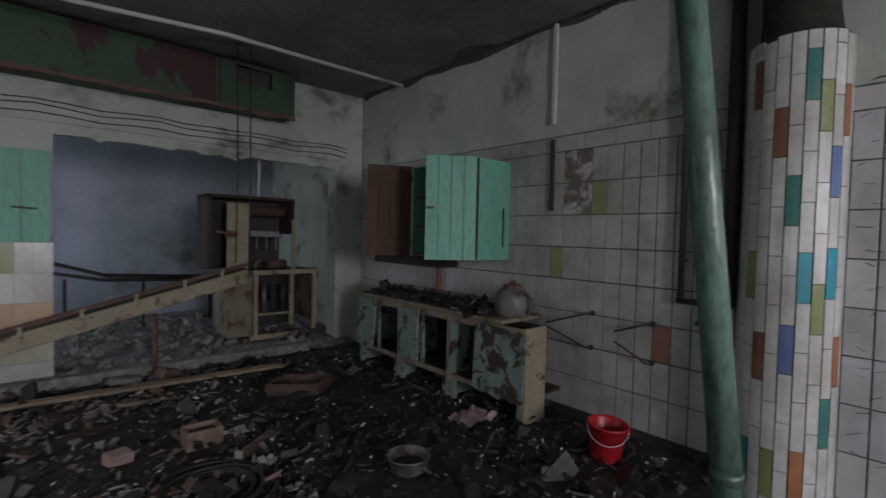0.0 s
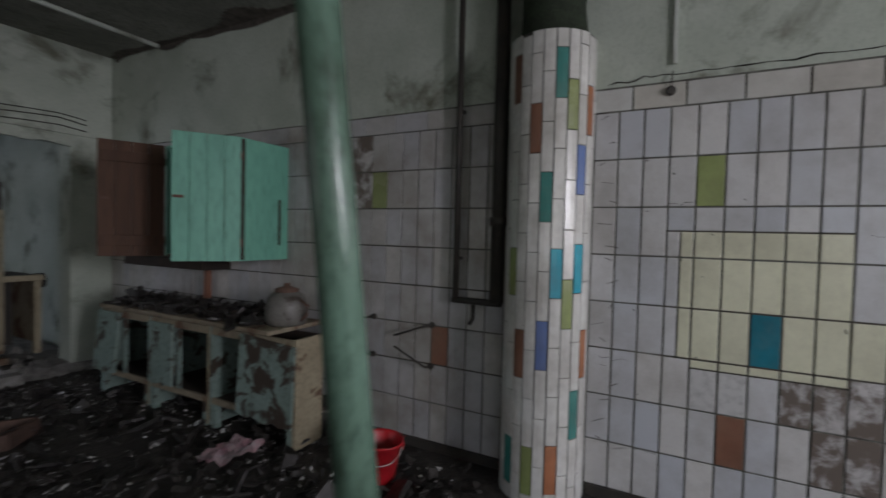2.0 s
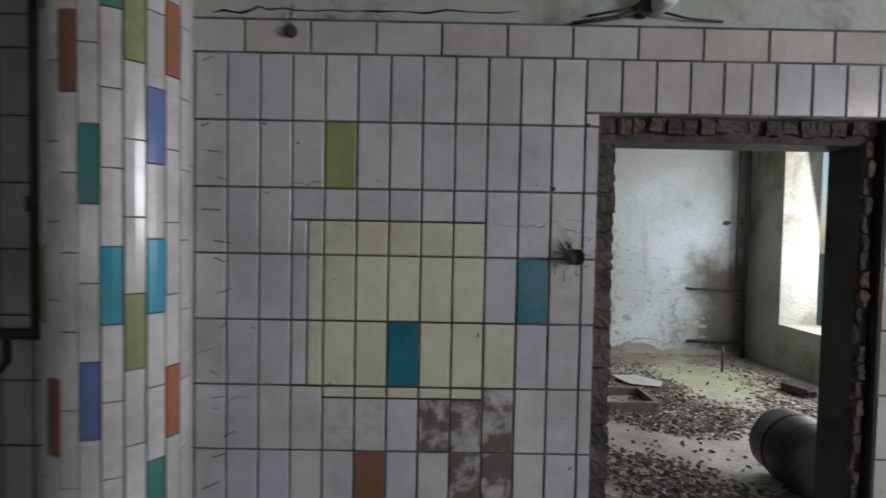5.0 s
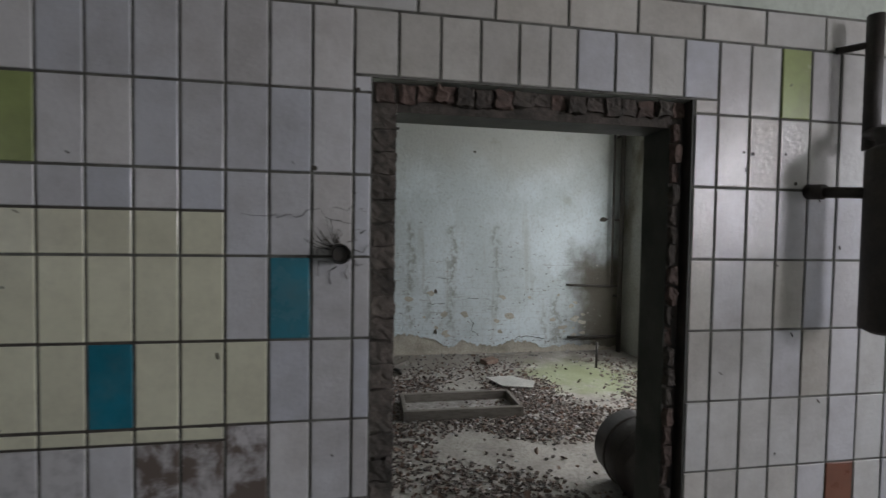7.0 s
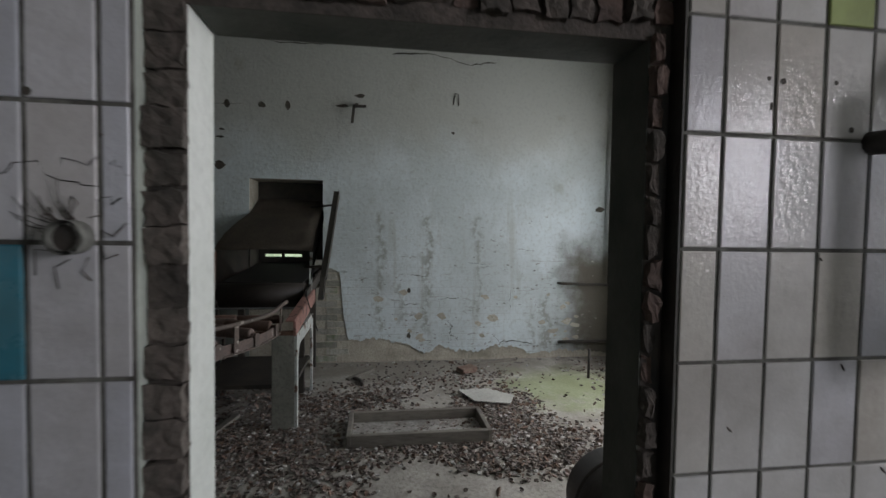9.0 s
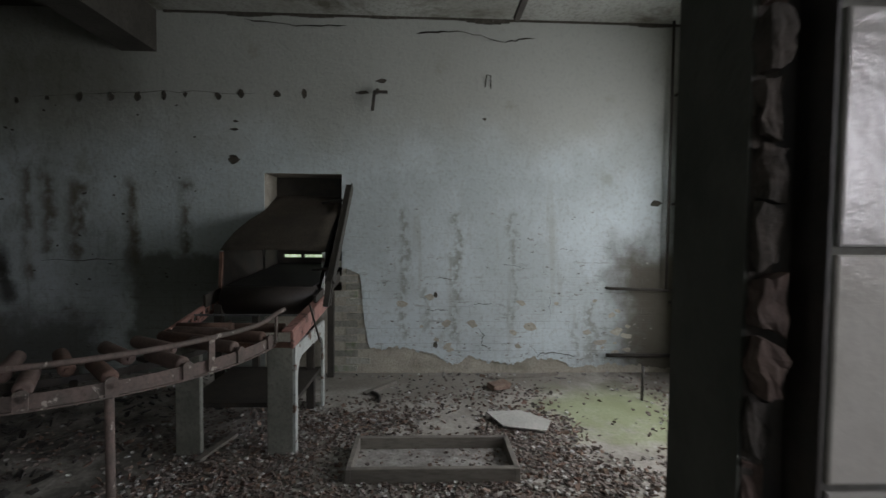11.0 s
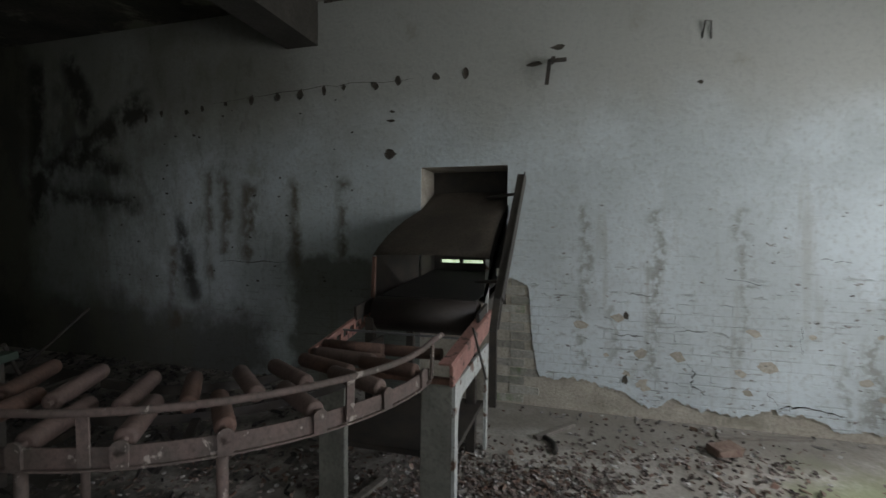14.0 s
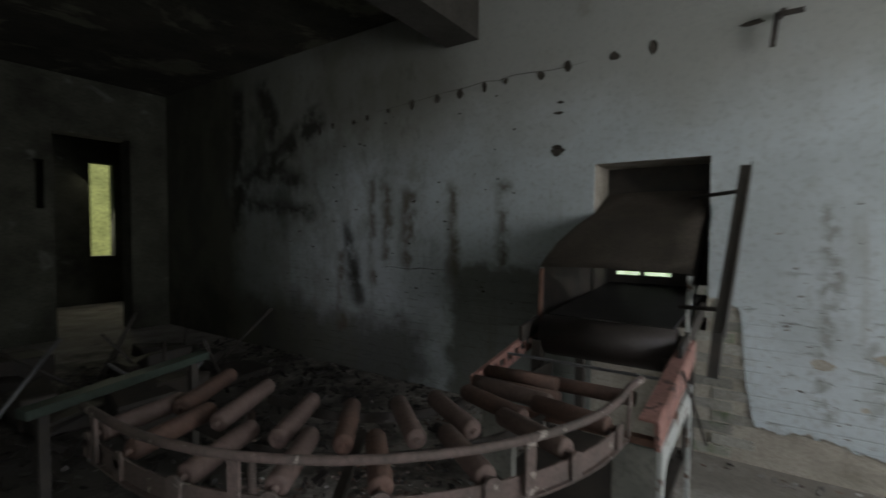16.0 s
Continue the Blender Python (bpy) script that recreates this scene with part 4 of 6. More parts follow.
for ys, zs in (((2.45, 2.05), (0.785, 0.918)), ((2.45, 2.05), (0.76, 0.629)), ((1.8, 1.54), (0.82, 0.907)), ((1.8, 1.54), (0.74, 0.611))):
    br = thing("wall_bracket", (W, ys[1], zs[1]), "rusty iron rod bracket sticking out of the tiles", "bracket", "rod brackets on the tiled wall")
    bm = bmesh.new()
    tube(bm, [(W + 0.004, ys[1], zs[1]), (W - 0.06, ys[1] + 0.02, zs[1]), (W - 0.1, ys[0], zs[0])], 0.008, 8)
    part("rod", bm, metal_dark, br)
    bm = bmesh.new()
    tube(bm, [(W + 0.004, ys[1], zs[1]), (W - 0.02, ys[1], zs[1])], 0.022, 10)
    part("socket", bm, metal_dark, br)

conduit = thing("wall_conduit", (W, 2.49, 1.78), "white and dark cable conduit running down the wall", "conduit")
for z0, z1, m in ((2.56, C1, plaster_white), (1.785, 2.42, metal_dark)):
    bm = bmesh.new()
    beam(bm, (W - 0.012, 2.49, z0), (W - 0.012, 2.49, z1), 0.03, 0.034)
    part("channel", bm, m, conduit)
cd2 = thing("wall_conduit", (W, 0.038, 2.54), "white cable conduit ending above the tiles", "conduit")
bm = bmesh.new()
beam(bm, (W, 0.035, 2.54), (W, 0.042, C1), 0.022, 0.02)
part("channel", bm, plaster_white, cd2)
plug = thing("wall_socket", (W, 0.05, 2.387), "small black broken socket hanging on the tiles", "socket")
bm = bmesh.new()
tube(bm, [(W + 0.004, 0.05, 2.39), (W - 0.02, 0.05, 2.39), (W - 0.03, 0.048, 2.387)], [0.025, 0.026, 0.018], 12)
part("body", bm, metal_dark, plug)
bm = bmesh.new()
tube(bm, [(W - 0.01, 0.05, 2.41), (W - 0.02, 0.05, 2.44), (W - 0.005, 0.045, 2.5)], 0.004, 6)
part("wire", bm, metal_dark, plug)

stub = thing("pipe_stub", (W, -1.144, 1.475), "cut grey pipe stub with cobwebs in the tiles", "pipe")
bm = bmesh.new()
tube(bm, [(W + 0.01, -1.144, 1.475), (W - 0.055, -1.15, 1.475)], 0.034, 16, caps=False)
tube(bm, [(W - 0.055, -1.15, 1.475), (W + 0.008, -1.144, 1.475)], 0.027, 16, caps=False)
part("pipe", bm, concrete_grey, stub)
bm = bmesh.new()
tube(bm, [(W - 0.028, -1.147, 1.475), (W - 0.034, -1.147, 1.475)], 0.027, 16)
part("plug", bm, metal_dark, stub)
for n in range(16):
    bm = bmesh.new()
    a, l = rng.gauss(2.3, 0.5), rng.uniform(0.03, 0.1)
    p = Vector((W - 0.0016, -1.144, 1.475)) + Vector((0, 0.036 * -math.cos(a), 0.036 * math.sin(a)))
    q = p + Vector((rng.uniform(-0.012, 0), -l * math.cos(a), l * math.sin(a)))
    tube(bm, [p, p.lerp(q, 0.5) + Vector((-0.004, rng.gauss(0, 0.006), -0.008)), q], [0.0016, 0.001, 0.0006], 5)
    part("cobweb_thread", bm, mortar_grey, stub)
for n in range(9):
    bm = bmesh.new()
    a = n * 0.7
    p = Vector((W - 0.004, -1.144 + 0.05 * math.cos(a), 1.475 + 0.045 * math.sin(a)))
    tube(bm, [p, p + Vector((-0.006, 0.03 * math.cos(a + 0.8), 0.03 * math.sin(a + 0.8))), p + Vector((0, 0.05 * math.cos(a + 0.3) * rng.uniform(0.4, 1), 0.05 * math.sin(a - 0.2) - 0.01))], 0.0014, 5)
    part("cobweb_thread", bm, mortar_grey, stub)

# chips and scratches in the glaze
for n in range(46):
    if n < 18:
        y, z = 0.36 + rng.uniform(-0.06, 0.05), 2.26 - n * 0.12 + rng.uniform(-0.03, 0.03)
    elif n < 36:
        y, z = rng.uniform(-1.2, 0.3), rng.uniform(0.4, 2.25)
    else:
        y, z = rng.uniform(-3.3, -2.55), rng.uniform(0.6, 2.2)
    bm = bmesh.new()
    l, a = rng.uniform(0.006, 0.04) if n < 18 else rng.uniform(0.003, 0.011), rng.gauss(0, 0.5) if n < 18 else rng.random() * 3
    beam(bm, (W - 0.0012, y - l * math.cos(a), z - l * math.sin(a)), (W - 0.0012, y + l * math.cos(a), z + l * math.sin(a)), 0.003, rng.uniform(0.002, 0.005))
    part("chip", bm, mortar_grey, door_wall)

lamp = thing("wall_lamp", (W, -1.46, 2.5), "broken white porcelain lamp holder with loose cables", "lamp")
bm = bmesh.new()
tube(bm, [(W + 0.01, -1.47, 2.52), (W - 0.04, -1.47, 2.52), (W - 0.09, -1.48, 2.53), (W - 0.1, -1.48, 2.53)], [0.035, 0.04, 0.045, 0.03], 14)
part("holder", bm, tile_white_bright, lamp)
bm = bmesh.new()
tube(bm, [(W + 0.008, -1.41, 2.51), (W - 0.03, -1.41, 2.51)], 0.035, 10)
part("base", bm, metal_dark, lamp)
bm = bmesh.new()
tube(bm, [(W - 0.02, -1.4, 2.5), (W - 0.02, -1.3, 2.47), (W - 0.01, -1.2, 2.46), (W, -1.12, 2.45)], 0.008, 6)
tube(bm, [(W - 0.02, -1.4, 2.52), (W - 0.015, -1.3, 2.5), (W, -1.18, 2.48)], 0.005, 6)
tube(bm, [(W - 0.03, -1.48, 2.49), (W - 0.01, -1.6, 2.475), (W, -1.75, 2.47)], 0.005, 6)
part("cable", bm, metal_dark, lamp)

tank = thing("wall_pipe_assembly", (3.35, -3.22, 1.18), "black insulated pipe bundle with a valve on the tiles", "pipe")
for name, pts, r in (("insulated_pipe", [(3.31, -3.13, 1.2), (3.31, -3.13, 1.22), (3.31, -3.13, 1.88), (3.31, -3.13, 1.9)], [0.04, 0.08, 0.08, 0.05]), ("upper_pipe", [(3.42, -3.17, 1.9), (3.42, -3.17, 2.42)], 0.028),
                     ("valve_pipe", [(3.47, -3.0, 1.735), (3.4, -3.06, 1.73), (3.31, -3.13, 1.72)], 0.022), ("valve", [(W + 0.004, -2.99, 1.74), (3.45, -3.0, 1.735)], 0.03),
                     ("top_pipe", [(W + 0.004, -3.1, 2.31), (3.42, -3.17, 2.31)], 0.014), ("elbow", [(3.31, -3.13, 1.86), (3.36, -3.15, 1.95), (3.42, -3.17, 1.96)], 0.03)):
    bm = bmesh.new()
    tube(bm, pts, r, 12)
    part(name, bm, metal_dark, tank)

# ---------------------------------------------------------------- kitchen: wall cabinet
cab = thing("wall_cabinet", (3.27, 3.46, 1.31), "green wooden wall cabinet with both doors hanging open", "cabinet")
X0, CY0, CY1, CZ0, CZ1 = 3.035, 2.985, 3.95, 1.315, 2.265
for name, a, b, m in (("side_panel", (X0, CY0, CZ0), (W - 0.002, CY0 + 0.022, CZ1), paint_green), ("side_panel", (X0, CY1 - 0.022, CZ0), (W - 0.002, CY1, CZ1), paint_green),
                      ("top_panel", (X0, CY0 + 0.022, CZ1 - 0.022), (W - 0.002, CY1 - 0.022, CZ1), paint_green), ("bottom_panel", (X0, CY0 + 0.022, CZ0), (W - 0.002, CY1 - 0.022, CZ0 + 0.022), wood_brown),
                      ("back_panel", (W - 0.014, CY0 + 0.022, CZ0 + 0.022), (W - 0.004, CY1 - 0.022, CZ1 - 0.022), wood_brown),
                      ("shelf", (X0 + 0.04, CY0 + 0.022, 1.62), (W - 0.014, CY1 - 0.022, 1.64), wood_brown), ("shelf", (X0 + 0.04, CY0 + 0.022, 1.93), (W - 0.014, CY1 - 0.022, 1.95), wood_brown)):
    bm = bmesh.new()
    box(bm, a, b)
    part(name, bm, m, cab)


def cabinet_door(hinge, tip, outer, inner, name):
    hx, hy = hinge
    d = Vector((tip[0] - hx, tip[1] - hy, 0))
    wd = d.length
    d.normalize()
    nrm = Vector((-d.y, d.x, 0))
    if nrm.dot(Vector((-1, -1, 0))) < 0:
        nrm = -nrm
    root = None
    n = 4
    for i in range(n):
        bm = bmesh.new()
        p = Vector((hx, hy, 0)) + d * (wd * (i + 0.5) / n)
        beam(bm, (p.x, p.y, CZ0), (p.x, p.y, CZ1), wd / n - 0.003, 0.02, up=(nrm.x, nrm.y, 0), bevel=0.002)
        if root is None:
            root = part("door", bm, outer, cab, name)
        else:
            part("board", bm, outer, root)
    for z in (CZ0 + 0.13, CZ1 - 0.13):
        bm = bmesh.new()
        p = Vector((hx, hy, z)) + d * (wd / 2) + nrm * (0.021 if inner else -0.021)
        beam(bm, p - d * (wd / 2 - 0.02), p + d * (wd / 2 - 0.02), 0.02, 0.09, up=(0, 0, 1), bevel=0.002)
        part("batten", bm, inner or outer, root)
    for z in (CZ0 + 0.14, CZ1 - 0.14):
        bm = bmesh.new()
        tube(bm, [(hx, hy, z - 0.03), (hx, hy, z + 0.03)], 0.012, 8)
        part("hinge", bm, metal_rust, root)
    bm = bmesh.new()
    p = Vector((hx, hy, (CZ0 + CZ1) / 2)) + d * (wd - 0.05) + nrm * 0.018
    beam(bm, p - d * 0.03, p + d * 0.04, 0.02, 0.02)
    part("latch", bm, metal_rust, root)


cabinet_door((3.03, 2.98), (2.656, 3.258), paint_green, None, "green plank door swung half open")
cabinet_door((3.03, 3.955), (2.6, 4.15), wood_brown, wood_brown, "bare brown plank door swung wide open")
# dark strip paints the shaded gap between the door and the side panel
bm = bmesh.new()
box(bm, (X0 - 0.006, CY0 - 0.004, CZ0 + 0.01), (X0 + 0.03, CY0 + 0.002, CZ1 - 0.01))
part("edge_strip", bm, wood_dark, cab, "dark strip standing for the shaded gap beside the door")
bm = bmesh.new()
box(bm, (3.4, CY0 - 0.003, CZ0 + 0.12), (3.425, CY0 + 0.002, CZ0 + 0.5))
part("slot", bm, wood_dark, cab)
shelf = thing("wall_shelf", (3.3, 4.2, 1.1), "dark narrow plank shelf under the wall cabinet", "shelf")
bm = bmesh.new()
beam(bm, (3.36, 3.7, 1.235), (3.36, 4.95, 1.235), 0.28, 0.09, bevel=0.006)
part("plank", bm, wood_dark, shelf)
bm = bmesh.new()
beam(bm, (3.44, 3.95, 0.9), (3.44, 3.95, 1.19), 0.05, 0.06, bevel=0.004)
part("bracket", bm, tile_rust, shelf, "red-brown post")

# ---------------------------------------------------------------- kitchen: sink counter
K0, K1, KX = 2.56, 4.8, 2.95
for i, (a, b, tilt) in enumerate(((2.3, 3.22, 1), (3.22, 4.02, 0), (4.02, 4.8, 2))):
    unit = thing("base_cabinet", ((KX + W) / 2, (a + b) / 2, 0), ("rotten pale green base cabinet with a sagging peeling door" if tilt == 1 else "rotten base cabinet with its front standing open" if tilt == 0 else "pale green base cabinet with a peeling closed door"), "cabinet", "base cabinets along the wall")
    for name, p, q, m in (("side_panel", (KX, a + 0.002, 0.02), (3.22 if tilt == 1 else W - 0.02, a + 0.03, 0.8), cream_paint), ("side_panel", (KX, b - 0.03, 0.02), (W - 0.02, b - 0.002, 0.8), paint_pale),
                          ("bottom_panel", (KX, a + 0.03, 0.2), (W - 0.02, b - 0.03, 0.225), wood_dark), ("back_panel", ((3.2 if tilt == 1 else W - 0.035), a + 0.03, 0.225), ((3.213 if tilt == 1 else W - 0.022), b - 0.03, 0.8), wood_dark),
                          ("rail", (KX - 0.004, a + 0.03, 0.735), (KX + 0.02, b - 0.03, 0.795), rust_cream), ("rail", (KX - 0.004, a + 0.03, 0.19), (KX + 0.02, b - 0.03, 0.235), rust_cream),
                          ("post", (KX - 0.004, (a + b) / 2 - 0.02, 0.235), (KX + 0.02, (a + b) / 2 + 0.02, 0.735), paint_pale)):
        bm = bmesh.new()
        box(bm, p, q)
        part(name, bm, m, unit)
    for s in (a + 0.03, b - 0.08):
        bm = bmesh.new()
        box(bm, (KX, s, 0), (KX + 0.05, s + 0.05, 0.2))
        part("leg", bm, paint_pale, unit)
    doors = {1: [(a - 0.01, a + 0.54, 0.2, 0.79, -0.03, 0.035)], 0: [(a + 0.45, b - 0.02, 0.23, 0.76, 0.0, 0.0)], 2: [(b - 0.36, b - 0.01, 0.22, 0.78, -0.05, 0.0)]}[tilt]
    for y0, y1, z0, z1, lean, sag in doors:
        bm = bmesh.new()
        n = 10
        top, bot = [], []
        for k in range(n + 1):
            yy = y0 + (y1 - y0) * k / n
            top.append((yy, z1 - sag * (1 - k / n)))
            bot.append((yy, z0 + rng.uniform(0, 0.035) - sag * (1 - k / n)))
        for xx in (KX - 0.03, KX - 0.008):
            for k in range(n + 1):
                bm.verts.new((xx, top[k][0], top[k][1]))
                bm.verts.new((xx + lean, bot[k][0], bot[k][1]))
        bm.verts.ensure_lookup_table()
        o = 2 * (n + 1)
        for k in range(n):
            q = 2 * k
            bm.faces.new([bm.verts[j] for j in (q, q + 1, q + 3, q + 2)])
            bm.faces.new([bm.verts[j] for j in (o + q, o + q + 2, o + q + 3, o + q + 1)])
            bm.faces.new([bm.verts[j] for j in (q, q + 2, o + q + 2, o + q)])
            bm.faces.new([bm.verts[j] for j in (q + 1, o + q + 1, o + q + 3, q + 3)])
        for q in (0, 2 * n):
            bm.faces.new([bm.verts[j] for j in (q, o + q, o + q + 1, q + 1)])
        part("door", bm, paint_pale, unit, "peeling pale green door with a rotten lower edge")
bm = bmesh.new()
beam(bm, ((KX + W) / 2 - 0.02, K0 - 0.01, 0.82), ((KX + W) / 2 - 0.02, K1, 0.82), 0.56, 0.036, bevel=0.006)
tagged(part("worktop", bm, rust_cream), "chipped cream worktop covered with dark rubbish", "worktop")
bm = bmesh.new()
for n in range(420):
    c = Vector((rng.uniform(KX + 0.0, W - 0.06), rng.uniform(K0 + 0.2, K1 - 0.05), 0.84 + rng.random() ** 2 * 0.06))
    s = rng.uniform(0.012, 0.055)
    R = Euler((rng.gauss(0, 0.5), rng.gauss(0, 0.5), rng.random() * 6)).to_matrix()
    v = box(bm, (-s, -s * 0.7, -s * 0.35), (s, s * 0.7, s * 0.35))
    fl = (rng.uniform(0.6, 2.2), rng.uniform(0.3, 1.2), rng.uniform(0.1, 0.8))
    for q in v:
        q.co = R @ Vector((q.co.x * fl[0], q.co.y * fl[1], q.co.z * fl[2])) * rng.uniform(0.8, 1.2) + c
tagged(part("counter_rubbish", bm, debris_dark), "blackened rubbish heaped on the worktop", "rubbish", kind="stuff")
pot = thing("enamel_pot", (3.2, 2.66, 0.84), "dirty pale enamel pot with a rusty lid on the counter", "pot")
bm = bmesh.new()
lathe(bm, (3.2, 2.66, 0.838), [(0.0, 0), (0.13, 0), (0.15, 0.015), (0.158, 0.06), (0.156, 0.15), (0.142, 0.205), (0.11, 0.24), (0.085, 0.255)], 28)
part("body", bm, enamel, pot)
bm = bmesh.new()
lathe(bm, (3.2, 2.66, 1.09), [(0.09, 0), (0.088, 0.022), (0.05, 0.035), (0.024, 0.04), (0.024, 0.062), (0, 0.068)], 20)
part("lid", bm, metal_rust, pot)
bm = bmesh.new()
tube(bm, [(3.2, 2.51, 0.88), (3.19, 2.44, 0.93), (3.19, 2.43, 1.0), (3.2, 2.52, 1.04)], 0.011, 8)
part("handle", bm, metal_rust, pot)

# ---------------------------------------------------------------- kitchen: bucket
def bucket(at, tilt):
    ob = thing("bucket", at, "red plastic bucket with a thin wire handle on the floor", "bucket")
    ob.rotation_euler = tilt
    bm = bmesh.new()
    a = Vector(at)
    lathe(bm, a, [(0, 0.004), (0.095, 0.0), (0.1, 0.01), (0.128, 0.245), (0.138, 0.247), (0.14, 0.262), (0.132, 0.262), (0.124, 0.245), (0.096, 0.014), (0, 0.012)], 32)
    body = part("body", bm, plastic_red, ob)
    for s in (-1, 1):
        bm = bmesh.new()
        beam(bm, a + Vector((0, s * 0.125, 0.225)), a + Vector((0, s * 0.145, 0.225)), 0.03, 0.04, bevel=0.003)
        part("lug", bm, plastic_red, ob)
    bm = bmesh.new()
    tube(bm, [a + Vector((-0.155 * math.sin(t), 0.138 * math.cos(t), 0.235 - 0.075 * math.sin(t))) for t in [k * math.pi / 14 for k in range(15)]], 0.003, 6)
    part("handle", bm, tile_white_bright, ob, "white wire handle")


bucket((3.0, 1.62, 0.0), (radians(3), radians(-2), 0.5))

for y, z, r in ((-2.69, 1.885, 0.006), (-2.73, 1.88, 0.008), (-2.88, 1.885, 0.006), (0.02, 1.93, 0.006), (0.15, 1.72, 0.005), (-0.03, 1.45, 0.006), (-1.06, 1.76, 0.009), (-1.2, 2.03, 0.008), (0.16, 2.01, 0.006), (-2.93, 1.77, 0.008)):
    bm = bmesh.new()
    tube(bm, [(W - 0.0015, y, z), (W + 0.003, y, z)], r, 8)
    part("drill_hole", bm, hole_dark, door_wall)


def wall_crack(x, pts, w, seed, parent):
    """A jagged hairline lying on a wall across x."""
    q = random.Random(seed)
    bm = bmesh.new()
    fine = []
    for (y0, z0), (y1, z1) in zip(pts, pts[1:]):
        for k in range(6):
            f = k / 6
            fine.append((y0 + (y1 - y0) * f + q.uniform(-0.012, 0.012), z0 + (z1 - z0) * f + q.uniform(-0.012, 0.012)))
    fine.append(pts[-1])
    prev = None
    for i, (y, z) in enumerate(fine):
        ww = w * q.uniform(0.3, 1.0) * (0.3 if i in (0, len(fine) - 1) else 1)
        cur = [bm.verts.new((x, y - ww * 0.6, z - ww * 0.8)), bm.verts.new((x, y + ww * 0.6, z + ww * 0.8))]
        if prev:
            bm.faces.new((prev[0], prev[1], cur[1], cur[0]))
        prev = cur
    bmesh.ops.solidify(bm, geom=bm.faces[:], thickness=0.002)
    part("crack", bm, hole_dark, parent)


for n, (pts, w) in enumerate(((((-0.82, 1.6), (-0.95, 1.595), (-1.08, 1.615), (-1.2, 1.56), (-1.26, 1.53)), 0.0016), (((-1.12, 1.62), (-1.2, 1.63), (-1.25, 1.6)), 0.0012), (((0.3, 0.3), (0.2, 0.34), (0.05, 0.33)), 0.002),
                              (((0.38, 2.47), (0.1, 2.5), (-0.3, 2.48), (-0.9, 2.5)), 0.006), (((0.4, 0.85), (0.2, 0.84)), 0.002), (((0.05, 1.75), (-0.08, 1.77)), 0.003))):
    wall_crack(W - 0.002 if pts[0][1] < 2.4 else W + 0.0105, pts, w, 100 + n, door_wall)

# ---------------------------------------------------------------- kitchen: end wall
def jagged_strip(name, y, x0, x1, z, depth, drop, n, material, seed):
    """A broken plaster edge that hangs below a lintel."""
    g = random.Random(seed)
    bm = bmesh.new()
    cols = []
    for i in range(n + 1):
        x = x0 + (x1 - x0) * i / n
        d = drop * (0.25 + 0.75 * abs(noise.noise(Vector((x * 3.1, seed, 0)))) * 1.6) * g.uniform(0.5, 1.1)
        cols.append([bm.verts.new((x, yy, zz)) for yy in (y, y + depth) for zz in (z + 0.03, z - d)])
    for a, b in zip(cols, cols[1:]):
        bm.faces.new((a[0], a[1], b[1], b[0]))
        bm.faces.new((a[2], b[2], b[3], a[3]))
        bm.faces.new((a[1], a[3], b[3], b[1]))
        bm.faces.new((a[0], b[0], b[2], a[2]))
    return part(name, bm, material, end_wall)


jagged_strip("plaster_edge", Y1 - 0.012, 0.135, 3.11, 2.44, 0.06, 0.09, 60, plaster_green, 3)
g2 = random.Random(9)
PIER = [0.133 - 0.1373 * k for k in range(17)]
for k, (a, b) in enumerate(zip(PIER, PIER[1:])):
    for r in range(5):
        z0, z1 = 1.384 - 0.2805 * (r + 1), 1.384 - 0.2805 * r
        bm = bmesh.new()
        box(bm, (b + 0.002, Y1 - 0.014, max(z0, 0) + 0.002), (a - 0.002, Y1 - 0.001, z1 - 0.002))
        m = tile_lime if (k, r) == (2, 0) else tile_peach if r == 2 and k < 3 else tile_white_bright if r < 2 else tile_cream if r == 3 else tile_white_bright
        part("tile", bm, m, end_wall)
for x0, x1 in ((-0.085, 0.11), (-0.31, -0.095), (-0.55, -0.32)):
    bm = bmesh.new()
    box(bm, (x0, Y1 - 0.018, 1.39), (x1, Y1 - 0.001, 2.24))
    part("panel", bm, paint_green, end_wall, "faded green painted panel")
bm = bmesh.new()
beam(bm, (0.02, Y1 - 0.02, 1.7), (-0.16, Y1 - 0.02, 1.71), 0.012, 0.02)
part("bolt", bm, metal_dark, end_wall)
bm = bmesh.new()
box(bm, (-2.1, Y1 - 0.03, 2.52), (3.49, Y1, 2.545))
part("ledge", bm, plaster_green, end_wall)
for dz, sag in ((2.72, 0.02), (2.68, 0.035), (2.6, 0.02)):
    bm = bmesh.new()
    tube(bm, [(x / 4, Y1 - 0.012, dz - sag * abs(math.sin(x * 0.8)) + 0.008 * math.sin(x * 2.3)) for x in range(-8, 14)], 0.0055, 6)
    tagged(part("wall_cable", bm, metal_dark), "dusty black cable along the plaster wall", "cable", "cables on the end wall")

hood = thing("ventilation_duct", (0.2, 5.45, 2.92), "green sheet metal ventilation duct with rusted-through paint", "duct")
bm = bmesh.new()
hx0, hx1, hy0, hy1, hz0, hz1 = 1.47, 2.34, 5.38, Y1 - 0.002, 2.9, 3.4
hole = (1.66, 2.06, 3.17, 3.36)
cx = [hx0, hole[0], hole[1], hx1]
cz = [hz0, hole[2], hole[3], hz1]
grid = {(i, j): bm.verts.new((cx[i], hy0, cz[j])) for i in range(4) for j in range(4)}
for i in range(3):
    for j in range(3):
        if (i, j) != (1, 1):
            bm.faces.new((grid[i, j], grid[i + 1, j], grid[i + 1, j + 1], grid[i, j + 1]))
back = {k: bm.verts.new((cx[k[0]], hy1, cz[k[1]])) for k in ((0, 0), (3, 0), (3, 3), (0, 3))}
